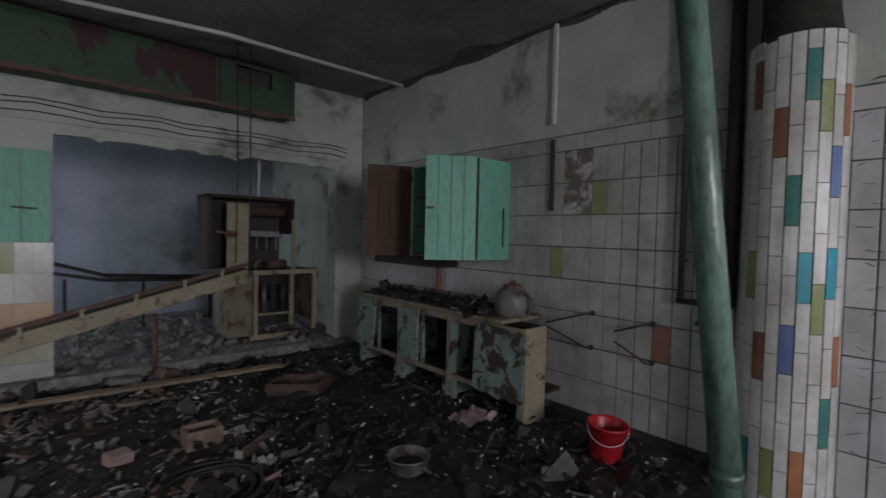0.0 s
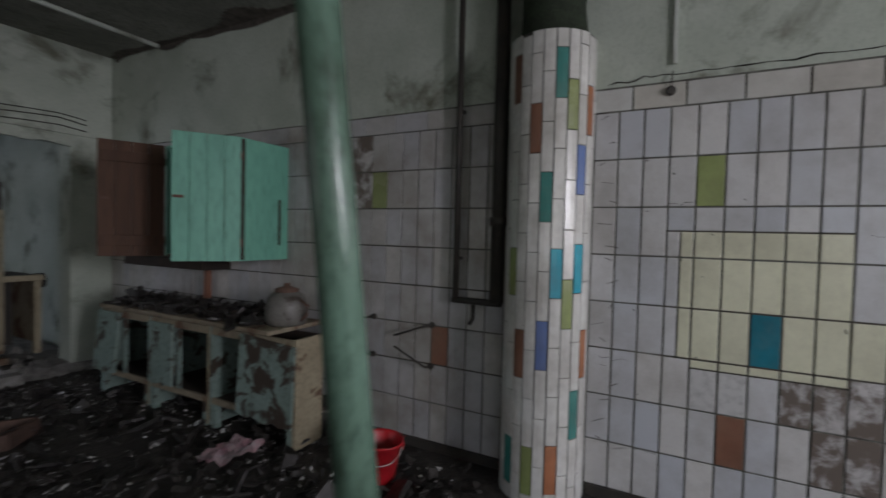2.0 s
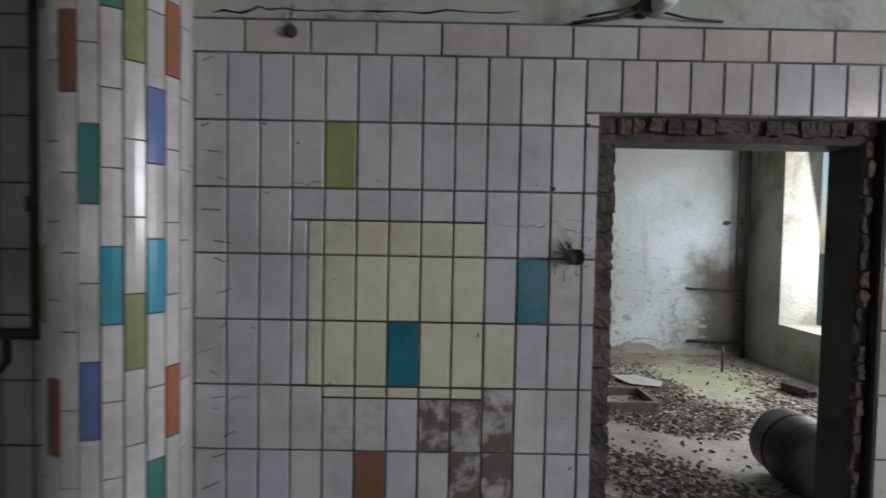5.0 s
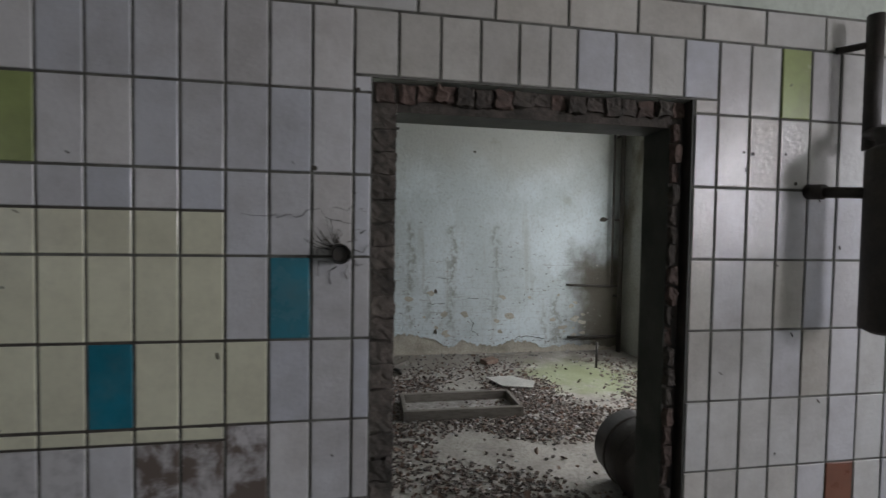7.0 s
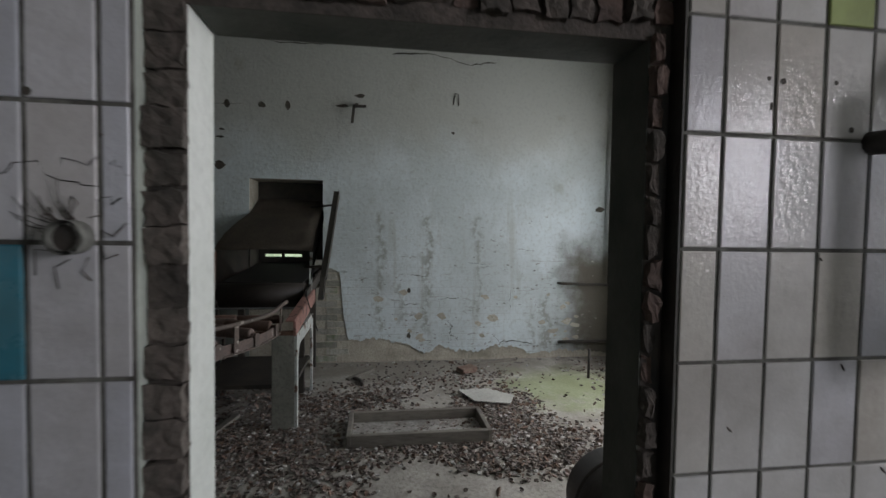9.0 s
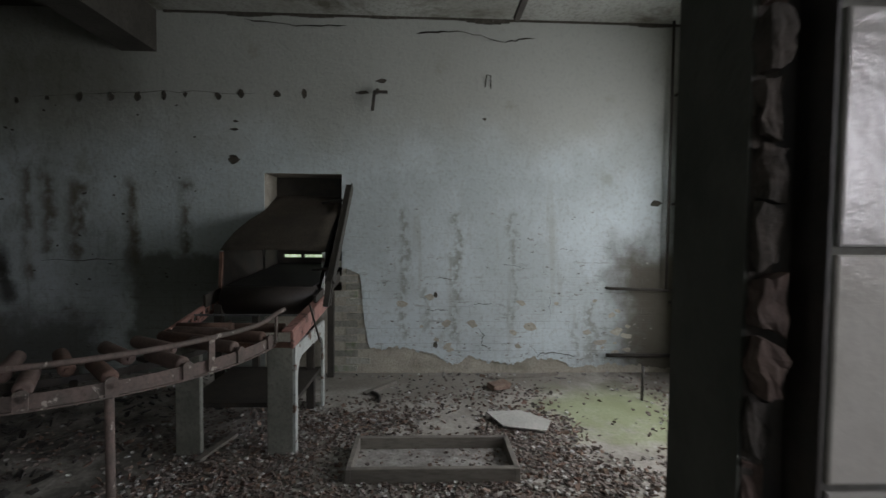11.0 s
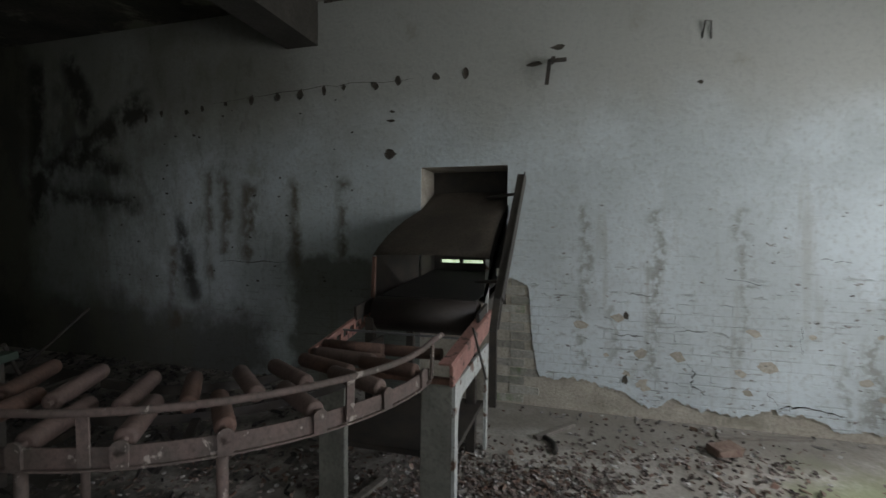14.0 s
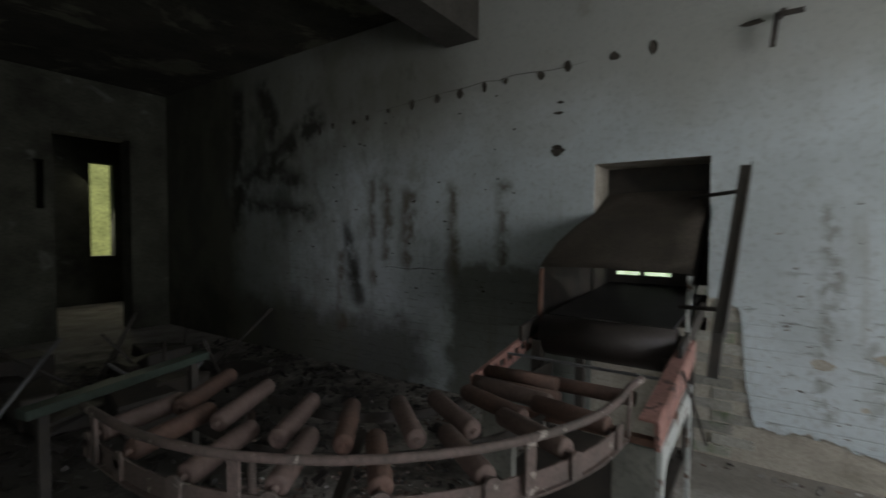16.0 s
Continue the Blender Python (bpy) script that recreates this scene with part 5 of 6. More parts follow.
bm.faces.new((grid[3, 0], back[3, 0], back[3, 3], grid[3, 3], grid[3, 2], grid[3, 1]))
bm.faces.new((grid[0, 0], grid[0, 1], grid[0, 2], grid[0, 3], back[0, 3], back[0, 0]))
bm.faces.new((grid[0, 0], back[0, 0], back[3, 0], grid[3, 0], grid[2, 0], grid[1, 0]))
bm.faces.new((grid[0, 3], grid[1, 3], grid[2, 3], grid[3, 3], back[3, 3], back[0, 3]))
part("casing", bm, duct_plain, hood)
bm = bmesh.new()
box(bm, (-2.09, hy0 + 0.003, hz0), (1.469, hy1, hz1))
part("casing", bm, duct_green, hood, "green casing rusted through in large patches")
hx0 = -2.09
bm = bmesh.new()
box(bm, (hole[0] - 0.02, hy0 + 0.08, hole[2] - 0.02), (hole[1] + 0.02, hy0 + 0.09, hole[3] + 0.02))
part("opening", bm, metal_dark, hood, "black open vent hole")
bm = bmesh.new()
for i in range(70):
    x = hx0 + (hx1 - hx0) * i / 70
    d = 0.02 + 0.05 * abs(noise.noise(Vector((x * 2.3, 5, 1))))
    box(bm, (x, hy0 - 0.004, hz0 - d), (x + 0.066, hy0 + 0.02, hz0 + 0.012))
part("rusted_edge", bm, metal_rust, hood, "ragged rusted lower edge")
for x in (0.55, -0.4, 1.5):
    bm = bmesh.new()
    beam(bm, (x, hy0 - 0.004, hz0 + 0.02), (x, hy0 - 0.004, hz1 - 0.01), 0.03, 0.008)
    part("seam", bm, duct_green, hood)

cpipe = thing("ceiling_pipe", (1.6, 4.6, 3.28), "white painted pipe hung under the kitchen ceiling", "pipe")
bm = bmesh.new()
tube(bm, [(-1.2, 4.74, 3.3), (0.2, 4.68, 3.3), (1.3, 4.47, 3.3), (3.28, 4.5, 3.3)], 0.02, 10)
part("pipe", bm, plaster_white, cpipe)
for x, y in ((0.6, 4.61), (1.25, 4.5), (2.2, 4.49)):
    bm = bmesh.new()
    tube(bm, [(x, y, 3.28), (x, y, C1 + 0.005)], 0.01, 8)
    part("hanger", bm, metal_rust, cpipe)
for x, z in ((1.69, 1.0), (1.56, 1.2)):
    rod = thing("hanging_rod", (x, 5.0, z), "thin rusty rod hanging from the ceiling", "rod", "rods hanging by the opening")
    bm = bmesh.new()
    tube(bm, [(x, 5.0, C1 + 0.003), (x + 0.012, 5.0, 2.2), (x, 5.0, z)], 0.007, 6)
    part("rod", bm, metal_dark, rod)

# ---------------------------------------------------------------- side room: rubble floor, machine, belt conveyors
bm = bmesh.new()
nx, ny = 36, 22
vs = [[bm.verts.new((0.05 + 3.3 * i / nx, 5.62 + 3.4 * j / ny, (0.0 if j == 0 else 0.1) + 0.05 * noise.fractal(Vector((i * 0.25, j * 0.3, 0)), 1.0, 2.0, 4))) for j in range(ny + 1)] for i in range(nx + 1)]
for i in range(nx):
    for j in range(ny):
        bm.faces.new((vs[i][j], vs[i + 1][j], vs[i + 1][j + 1], vs[i][j + 1]))
tagged(part("rubble_bed", bm, rubble_grey), "grey rubble and ash covering the next room's floor", "rubble", kind="stuff")
bm = bmesh.new()
g = random.Random(21)
for n in range(420):
    c = Vector((g.uniform(0.15, 3.0), g.uniform(5.65, 8.6), 0.11))
    s = g.uniform(0.012, 0.06) * (1.6 if g.random() < 0.08 else 1)
    R = Euler((g.random() * 3, g.random() * 3, g.random() * 3)).to_matrix()
    for q in box(bm, (-s, -s * 0.7, -s * 0.4), (s, s * 0.7, s * 0.4)):
        q.co = R @ (q.co * g.uniform(0.75, 1.25)) + c
tagged(part("rubble", bm, rubble_grey), "broken plaster lumps on the rubble", "rubble", kind="stuff")

mach = thing("filling_machine", (2.3, 6.3, 0.1), "cream rusted bottling machine with its covers missing", "machine")


def mpart(name, m, *boxes, label="", under=None):
    bm = bmesh.new()
    for a, b in boxes:
        box(bm, a, b)
    bmesh.ops.bevel(bm, geom=bm.edges[:], offset=0.006, segments=1, affect="EDGES")
    return part(name, bm, m, under or mach, label)


mpart("base_frame", cream_paint, ((2.05, 5.98, 0.13), (2.68, 6.06, 0.2)))
for x in (2.12, 2.92):
    mpart("post", cream_paint, ((x - 0.03, 5.98, 0.2), (x + 0.03, 6.04, 0.97)))
mpart("post", cream_paint, ((2.66, 6.2, 0.2), (2.72, 6.26, 0.97)))
mpart("table_rail", cream_paint, ((2.08, 5.97, 0.97), (2.97, 6.05, 1.03)), label="cream rusted front rail")
mpart("table_plate", metal_dark, ((2.05, 6.051, 0.985), (2.97, 6.75, 1.02)))
mpart("side_sheet", rust_cream, ((1.78, 5.98, 0.2), (2.075, 6.6, 0.96)), label="stained cream side sheet")
mpart("side_sheet", rust_cream, ((2.93, 6.06, 0.3), (2.965, 6.7, 0.96)))
mpart("back_sheet", metal_dark, ((2.08, 6.62, 0.2), (2.93, 6.65, 0.97)))
mpart("gearbox", metal_dark, ((2.25, 6.25, 0.25), (2.5, 6.55, 0.6)))
mpart("lower_shelf", cream_paint, ((2.2, 6.1, 0.42), (2.65, 6.5, 0.45)))
for x in (2.3, 2.42, 2.56):
    bm = bmesh.new()
    tube(bm, [(x, 6.2, 0.46), (x, 6.2, 0.82)], 0.035, 12)
    part("cylinder", bm, steel_dull if x == 2.3 else metal_dark, mach)
mpart("top_cabinet_back", metal_dark, ((1.6, 6.5, 1.03), (2.62, 6.55, 1.97)))
mpart("top_cabinet_side", rust_dark, ((1.56, 6.05, 1.06), (1.6, 6.55, 1.97)))
mpart("top_cabinet_side", rust_dark, ((2.62, 6.05, 1.5), (2.65, 6.55, 1.97)))
mpart("top_cabinet_roof", rust_dark, ((1.56, 6.05, 1.94), (2.65, 6.55, 1.98)))
mpart("front_panel", cream_paint, ((1.76, 5.96, 1.06), (2.02, 5.99, 1.88)), label="cream front panel with a knob")
mpart("front_post", cream_paint, ((2.6, 6.0, 1.03), (2.65, 6.04, 1.7)))
bm = bmesh.new()
tube(bm, [(1.79, 5.96, 1.49), (1.79, 5.9, 1.49)], 0.05, 14)
part("knob", bm, metal_rust, mach)
bm = bmesh.new()
tube(bm, [(1.86, 5.9, 1.49), (1.62, 5.9, 1.52)], 0.018, 8)
part("lever", bm, metal_rust, mach)
bm = bmesh.new()
tube(bm, [(2.04, 6.2, 1.8), (2.55, 6.2, 1.8)], 0.07, 14)
part("upper_roller", bm, rust_brown, mach, "rust-brown roller")
mpart("valve_bar", steel_dull, ((2.08, 6.08, 1.46), (2.46, 6.16, 1.54)), label="dull grey valve bar")
for k in range(6):
    bm = bmesh.new()
    x = 2.1 + k * 0.065
    tube(bm, [(x, 6.12, 1.46), (x, 6.12, 1.3), (x, 6.12, 1.28)], [0.018, 0.018, 0.01], 8)
    part("nozzle", bm, steel_dull if k % 2 else metal_dark, mach)
bm = bmesh.new()
tube(bm, [(2.35, 6.2, 1.09), (2.6, 6.25, 1.09)], 0.06, 12)
part("drum", bm, metal_rust, mach)
bm = bmesh.new()
tube(bm, [(2.14, 6.1, 1.03), (2.16, 6.1, 1.13), (2.22, 6.1, 1.16)], 0.02, 8)
part("pipe", bm, steel_dull, mach)
bm = bmesh.new()
tube(bm, [(2.97, 6.2, 0.95), (3.05, 6.2, 0.95)], 0.08, 16)
part("handwheel", bm, metal_dark, mach)
bm = bmesh.new()
tube(bm, [(2.25, 6.3, 1.98), (2.26, 6.3, 2.35), (2.24, 6.3, 2.7)], 0.018, 8)
part("stand_pipe", bm, tile_white_bright, mach, "white pipe rising from the top")

arm = thing("belt_conveyor", (0.8, 5.45, 0.1), "cream rusty inclined belt conveyor reaching to the machine", "conveyor")
P, Q = Vector((-1.2, 5.5, 0.24)), Vector((1.85, 5.5, 1.03))
for dy, nm in ((-0.08, "side_rail"), (0.22, "side_rail")):
    bm = bmesh.new()
    beam(bm, P + Vector((0, dy, 0)), Q + Vector((0, dy, 0)), 0.03, 0.15, bevel=0.006)
    part(nm, bm, cream_paint, arm)
bm = bmesh.new()
beam(bm, P + Vector((0, 0.07, 0.06)), Q + Vector((0, 0.07, 0.06)), 0.26, 0.02)
part("belt", bm, metal_dark, arm, "black rubber belt")
for f in (0.36, 0.5, 0.64, 0.78, 0.9):
    bm = bmesh.new()
    c = P.lerp(Q, f) + Vector((0, -0.1, 0.05))
    beam(bm, c - Vector((0, 0, 0.05)), c + Vector((0, 0, 0.1)), 0.035, 0.025, up=(0, 1, 0), bevel=0.004)
    part("lug", bm, cream_paint, arm)
for dy in (-0.1, 0.0):
    bm = bmesh.new()
    beam(bm, P + Vector((0, dy, 0.13)), Q + Vector((0, dy, 0.13)), 0.016, 0.025)
    part("guide_rail", bm, metal_rust, arm)
for x, z in ((0.93, 0.66), (-0.6, 0.3)):
    bm = bmesh.new()
    tube(bm, [(x, 5.5, 0.02), (x, 5.5, z)], 0.025, 8)
    part("leg", bm, metal_rust, arm)
far_belt = thing("roller_track", (1.2, 8.0, 0.1), "dark thin-railed track along the bluish wall", "conveyor")
for dy in (-0.15, 0.15):
    bm = bmesh.new()
    tube(bm, [(0.0, 8 + dy, 1.1), (0.25, 8 + dy, 1.02), (0.75, 8 + dy, 0.86), (2.3, 8 + dy, 0.78)], 0.018, 6)
    tube(bm, [(0.0, 8 + dy, 0.95), (0.7, 8 + dy, 0.8), (2.3, 8 + dy, 0.74)], 0.014, 6)
    part("rail", bm, metal_dark, far_belt)
for x in (0.3, 1.2, 2.1):
    bm = bmesh.new()
    beam(bm, (x, 8.0, 0.08), (x, 8.0, 0.82), 0.04, 0.04, up=(0, 1, 0))
    beam(bm, (x, 7.84, 0.8), (x, 8.16, 0.8), 0.03, 0.03)
    part("stand", bm, metal_dark, far_belt)

# ---------------------------------------------------------------- kitchen: floor rubbish
g = random.Random(33)


def litter(n, area, size, heap=0.02, keep=None):
    V, F = [], []
    quad = ((0, 1, 3, 2), (4, 6, 7, 5), (0, 4, 5, 1), (2, 3, 7, 6), (0, 2, 6, 4), (1, 5, 7, 3))
    while len(V) < n * 8:
        x, y = g.uniform(*area[0]), g.uniform(*area[1])
        if keep and g.random() > keep(x, y):
            continue
        s = g.uniform(*size)
        R = Euler((g.gauss(0, 0.5), g.gauss(0, 0.5), g.random() * 6.3)).to_matrix()
        k = [g.uniform(0.5, 1.7), g.uniform(0.25, 0.9), g.uniform(0.03, 0.22)]
        b = len(V)
        c = Vector((x, y, s * k[2] * 0.6 + g.random() ** 3 * heap))
        for i in (-1, 1):
            for j in (-1, 1):
                for q in (-1, 1):
                    V.append(tuple(R @ Vector((i * s * k[0] * g.uniform(0.7, 1), j * s * k[1] * g.uniform(0.7, 1), q * s * k[2])) + c))
        F += [tuple(b + i for i in f) for f in quad]
    return V, F


def stuff(name, VF, material, label, category):
    me = bpy.data.meshes.new(name)
    me.from_pydata(VF[0], [], VF[1])
    me.materials.append(material)
    return tagged(new(name, me), label, category, kind="stuff")


dens = lambda x, y: 0.25 + 0.75 * max(0.0, min(1.0, 0.5 + 1.6 * noise.noise(Vector((x * 0.9, y * 0.9, 3)))))
stuff("floor_rubbish", litter(2600, ((-1.5, 3.4), (1.0, 5.6)), (0.012, 0.05), 0.05, dens), debris_dark, "black wet debris strewn over the kitchen floor", "rubbish")
stuff("floor_clods", litter(240, ((-1.5, 3.3), (1.2, 5.6)), (0.04, 0.11), 0.03, dens), debris_dark, "larger black clods and rotten boards", "rubbish")
stuff("pale_fragments", litter(1700, ((-1.4, 3.3), (1.2, 5.5)), (0.004, 0.017), 0.05, dens), debris_pale, "pale shards of plaster and glass on the dirt", "rubbish")
stuff("brown_fragments", litter(480, ((-1.5, 1.1), (2.0, 5.6)), (0.012, 0.06), 0.05, dens), debris_brown, "brown brick and wood crumbs on the dirt", "rubbish")


stuff("rubble_bits", litter(1300, ((-1.6, 1.3), (1.6, 5.6)), (0.01, 0.045), 0.05, dens), rubble_grey, "grey plaster rubble mixed into the black dirt", "rubble")


def slab(name, label, category, c, size, rot, material, jitter=0.0, group=""):
    bm = bmesh.new()
    box(bm, tuple(-s / 2 for s in size), tuple(s / 2 for s in size))
    if min(size) > 0.01:
        bmesh.ops.bevel(bm, geom=bm.edges[:], offset=min(size) * 0.12, segments=1, affect="EDGES")
    R = Euler([radians(a) for a in rot]).to_matrix()
    low = 9
    for v in bm.verts:
        v.co = R @ (v.co + Vector((g.uniform(-jitter, jitter), g.uniform(-jitter, jitter), g.uniform(-jitter, jitter))))
        low = min(low, v.co.z)
    for v in bm.verts:
        v.co += Vector((c[0], c[1], c[2] - low))
    return tagged(part(name, bm, material), label, category, group)


slab("plank", "long pale plank lying along the broken opening", "plank", (0.55, 5.0, 0.05), (3.0, 0.1, 0.03), (3, 0.5, -2), wood_pale)
slab("plank", "grey rubble-covered sill beam at the opening", "plank", (1.2, 5.62, 0.0), (2.9, 0.14, 0.12), (0, 0, 0), rubble_grey, 0.008)
slab("plank", "short pale broken batten on the dirt", "plank", (0.66, 4.6, 0.03), (0.32, 0.05, 0.025), (0, 6, 8), wood_pale)
slab("plank", "thin dark batten lying on the floor", "plank", (0.3, 4.2, 0.02), (0.8, 0.05, 0.02), (0, 2, 25), wood_dark)
slab("plank", "brown splintered board on the floor", "plank", (1.15, 3.25, 0.02), (0.5, 0.09, 0.02), (4, 0, 38), debris_brown)
slab("brick", "pinkish broken brick on the black floor", "brick", (0.4, 3.6, 0.0), (0.15, 0.1, 0.065), (8, 5, 20), brick_pink, 0.006)
slab("brick", "whitish broken brick lying in the dirt", "brick", (0.65, 5.35, 0.0), (0.26, 0.12, 0.07), (0, 6, 5), rubble_grey, 0.008)
slab("brick", "tan brick lump near the plank", "brick", (1.0, 5.3, 0.0), (0.2, 0.12, 0.1), (0, 12, 30), debris_brown, 0.012)
wbox = thing("wooden_box", (0.9, 3.6, 0), "small brown wooden box lying open in the rubbish", "box")
for a, b in (((0.78, 3.5, 0.0), (1.02, 3.52, 0.13)), ((0.78, 3.66, 0.0), (1.02, 3.68, 0.13)), ((0.78, 3.52, 0.0), (0.8, 3.66, 0.13)), ((1.0, 3.52, 0.0), (1.02, 3.66, 0.13)), ((0.8, 3.52, 0.0), (1.0, 3.66, 0.015))):
    bm = bmesh.new()
    box(bm, a, b)
    part("board", bm, debris_brown, wbox)
crate = thing("sunken_crate", (1.9, 4.15, 0), "rusty square frame half buried in black dirt", "crate")
for p, q in (((1.62, 4.28, 0.05), (2.0, 4.02, 0.05)), ((2.0, 4.02, 0.05), (2.25, 4.22, 0.05)), ((2.25, 4.22, 0.05), (1.87, 4.48, 0.05)), ((1.87, 4.48, 0.05), (1.62, 4.28, 0.05))):
    bm = bmesh.new()
    beam(bm, p, q, 0.03, 0.12, bevel=0.004)
    part("side", bm, rust_brown, crate)


def paper(name, label, c, r, material, crumple, seed):
    q = random.Random(seed)
    bm = bmesh.new()
    n = 7
    vv = [[bm.verts.new((c[0] + r * (i / n * 2 - 1) + q.uniform(-0.2, 0.2) * r / n, c[1] + r * 0.7 * (j / n * 2 - 1), c[2] + crumple * abs(noise.noise(Vector((i * 0.6 + seed, j * 0.6, 0)))) * 2 + q.uniform(0, crumple * 0.3))) for j in range(n + 1)] for i in range(n + 1)]
    for i in range(n):
        for j in range(n):
            bm.faces.new((vv[i][j], vv[i + 1][j], vv[i + 1][j + 1], vv[i][j + 1]))
    r2 = bmesh.ops.solidify(bm, geom=bm.faces[:], thickness=0.002)
    return tagged(part(name, bm, material), label, "paper")


paper("crumpled_sheet", "pink and white crumpled plastic sheet on the dirt", (2.72, 2.66, 0.02), 0.19, paper_pink, 0.05, 2)
paper("crumpled_paper", "white crumpled paper on the dirt", (1.12, 2.98, 0.01), 0.07, debris_pale, 0.06, 5)
paper("crumpled_paper", "white crumpled paper beside the wooden box", (1.12, 3.56, 0.01), 0.08, debris_pale, 0.05, 8)

coil = thing("hose_coil", (0.78, 2.85, 0), "coiled black rubber hose lying on the floor", "hose")
for k in range(5):
    bm = bmesh.new()
    r = 0.2 + 0.035 * k
    ox, oy = g.uniform(-0.02, 0.02), g.uniform(-0.02, 0.02)
    tube(bm, [(0.78 + ox + r * math.cos(t), 2.83 + oy + r * math.sin(t), 0.03 + 0.012 * (k % 3) + 0.008 * math.sin(2 * t + k)) for t in [j * 2 * math.pi / 36 for j in range(37)]], 0.014, 8, caps=False)
    part("loop", bm, rubber, coil)
bm = bmesh.new()
tube(bm, [(1.12, 2.8, 0.03), (1.2, 2.95, 0.03), (1.25, 3.15, 0.05), (1.22, 3.3, 0.03)], 0.014, 8)
part("hose_end", bm, rubber, coil)
ring = thing("metal_pan", (1.83, 2.36, 0), "grey enamel pan half filled with black dirt", "pan")
bm = bmesh.new()
lathe(bm, (1.83, 2.36, 0.0), [(0, 0.004), (0.1, 0.003), (0.12, 0.02), (0.135, 0.1), (0.145, 0.1), (0.142, 0.108), (0.13, 0.105), (0.115, 0.03), (0, 0.02)], 28)
part("bowl", bm, enamel, ring)
bm = bmesh.new()
lathe(bm, (1.83, 2.36, 0.04), [(0.118, 0.0), (0.08, 0.012), (0, 0.016)], 20)
part("dirt", bm, debris_dark, ring)
bm = bmesh.new()
beam(bm, (1.95, 2.42, 0.09), (2.14, 2.56, 0.12), 0.03, 0.012, bevel=0.003)
part("handle", bm, metal_dark, ring)

# ---------------------------------------------------------------- conveyor room: wall details
g = random.Random(51)
for k, (y, z, sx, sz) in enumerate([(-0.75 + 0.27 * n + g.uniform(-0.06, 0.06), 2.83 + g.uniform(-0.02, 0.03) - 0.012 * n, g.uniform(0.03, 0.05), g.uniform(0.03, 0.09)) for n in range(14)] +
                                [(-0.08, 2.16, 0.09, 0.06), (-0.08, 2.2, 0.07, 0.025), (-0.09, 2.47, 0.06, 0.02), (-0.1, 2.55, 0.04, 0.02), (-2.12, 0.81, 0.03, 0.05), (-2.12, 0.3, 0.035, 0.06), (-1.36, 2.86, 0.09, 0.03), (-1.55, 2.98, 0.08, 0.03), (-2.6, 2.62, 0.03, 0.03), (-4.4, 1.78, 0.1, 0.05)]):
    bm = bmesh.new()
    n = 9
    rim = [(FAR - 0.002, y + sx * 0.5 * math.cos(a) * g.uniform(0.6, 1.25), z + sz * 0.5 * math.sin(a) * g.uniform(0.6, 1.25)) for a in [j * 2 * math.pi / n for j in range(n)]]
    v1 = [bm.verts.new(p) for p in rim]
    v2 = [bm.verts.new((FAR - 0.007, y + (p[1] - y) * 1.25, z + (p[2] - z) * 1.2)) for p in rim]
    v3 = [bm.verts.new((FAR + 0.001, y + (p[1] - y) * 1.5, z + (p[2] - z) * 1.4)) for p in rim]
    for j in range(n):
        bm.faces.new((v1[j], v1[(j + 1) % n], v2[(j + 1) % n], v2[j]))
        bm.faces.new((v2[j], v2[(j + 1) % n], v3[(j + 1) % n], v3[j]))
    bm.faces.new(v1)
    part("wall_hole", bm, hole_dark, far_wall)
hook = thing("wall_hook", (FAR, -1.52, 2.72), "bent rusty iron hook driven into the wall", "hook")
bm = bmesh.new()
beam(bm, (FAR + 0.004, -1.5, 2.86), (FAR - 0.1, -1.52, 2.86), 0.03, 0.03)
beam(bm, (FAR - 0.09, -1.48, 2.845), (FAR - 0.09, -1.62, 2.845), 0.025, 0.025)
beam(bm, (FAR - 0.09, -1.49, 2.85), (FAR - 0.09, -1.47, 2.66), 0.025, 0.03, up=(0, 1, 0))
part("bar", bm, metal_dark, hook)
loop = thing("wire_loop", (FAR, -2.62, 2.95), "thin wire loop sticking from the wall", "wire")
bm = bmesh.new()
tube(bm, [(FAR + 0.004, -2.66, 2.93), (FAR - 0.03, -2.65, 3.05), (FAR - 0.03, -2.61, 3.06), (FAR + 0.004, -2.6, 2.94)], 0.006, 6)
part("wire", bm, metal_dark, loop)
chook = thing("ceiling_bracket", (7.3, -2.85, 3.4), "dark steel bar hanging from the ceiling", "bracket")
bm = bmesh.new()
beam(bm, (6.9, -2.9, C2 + 0.01), (7.28, -2.82, 3.42), 0.05, 0.05)
part("bar", bm, metal_dark, chook)
bm = bmesh.new()
z0 = C2 - 0.03
for n in range(60):
    y = -4.6 + n * 0.088
    if abs(y - 0.8) > 0.25:
        d = 0.02 + 0.07 * max(0, noise.noise(Vector((y * 1.7, 0, 2))))
        box(bm, (FAR - 0.012, y, C2 - d), (FAR - 0.001, y + 0.086, C2))
part("cornice_crack", bm, hole_dark, far_wall)

pipes = thing("corner_pipes", (7.62, -4.6, 0.05), "dark heating pipes running up the brown corner", "pipe")
for name, pts, r in (("riser", [(7.62, -4.6, 0), (7.62, -4.6, C2)], 0.03), ("riser", [(7.66, -4.5, 0.9), (7.66, -4.5, C2)], 0.014),
                     ("branch", [(7.66, -4.6, 0.885), (7.68, -3.92, 0.9), (7.75, -3.9, 0.9)], 0.016), ("low_pipe", [(7.69, -4.62, 0.2), (7.69, -3.9, 0.2)], 0.02)):
    bm = bmesh.new()
    tube(bm, pts, r, 10)
    part(name, bm, metal_dark, pipes)
for z in (0.75, 1.78, 2.9):
    bm = bmesh.new()
    beam(bm, (7.63, -4.58, z), (FAR + 0.004, -4.58, z), 0.02, 0.025)
    part("clip", bm, metal_dark, pipes)

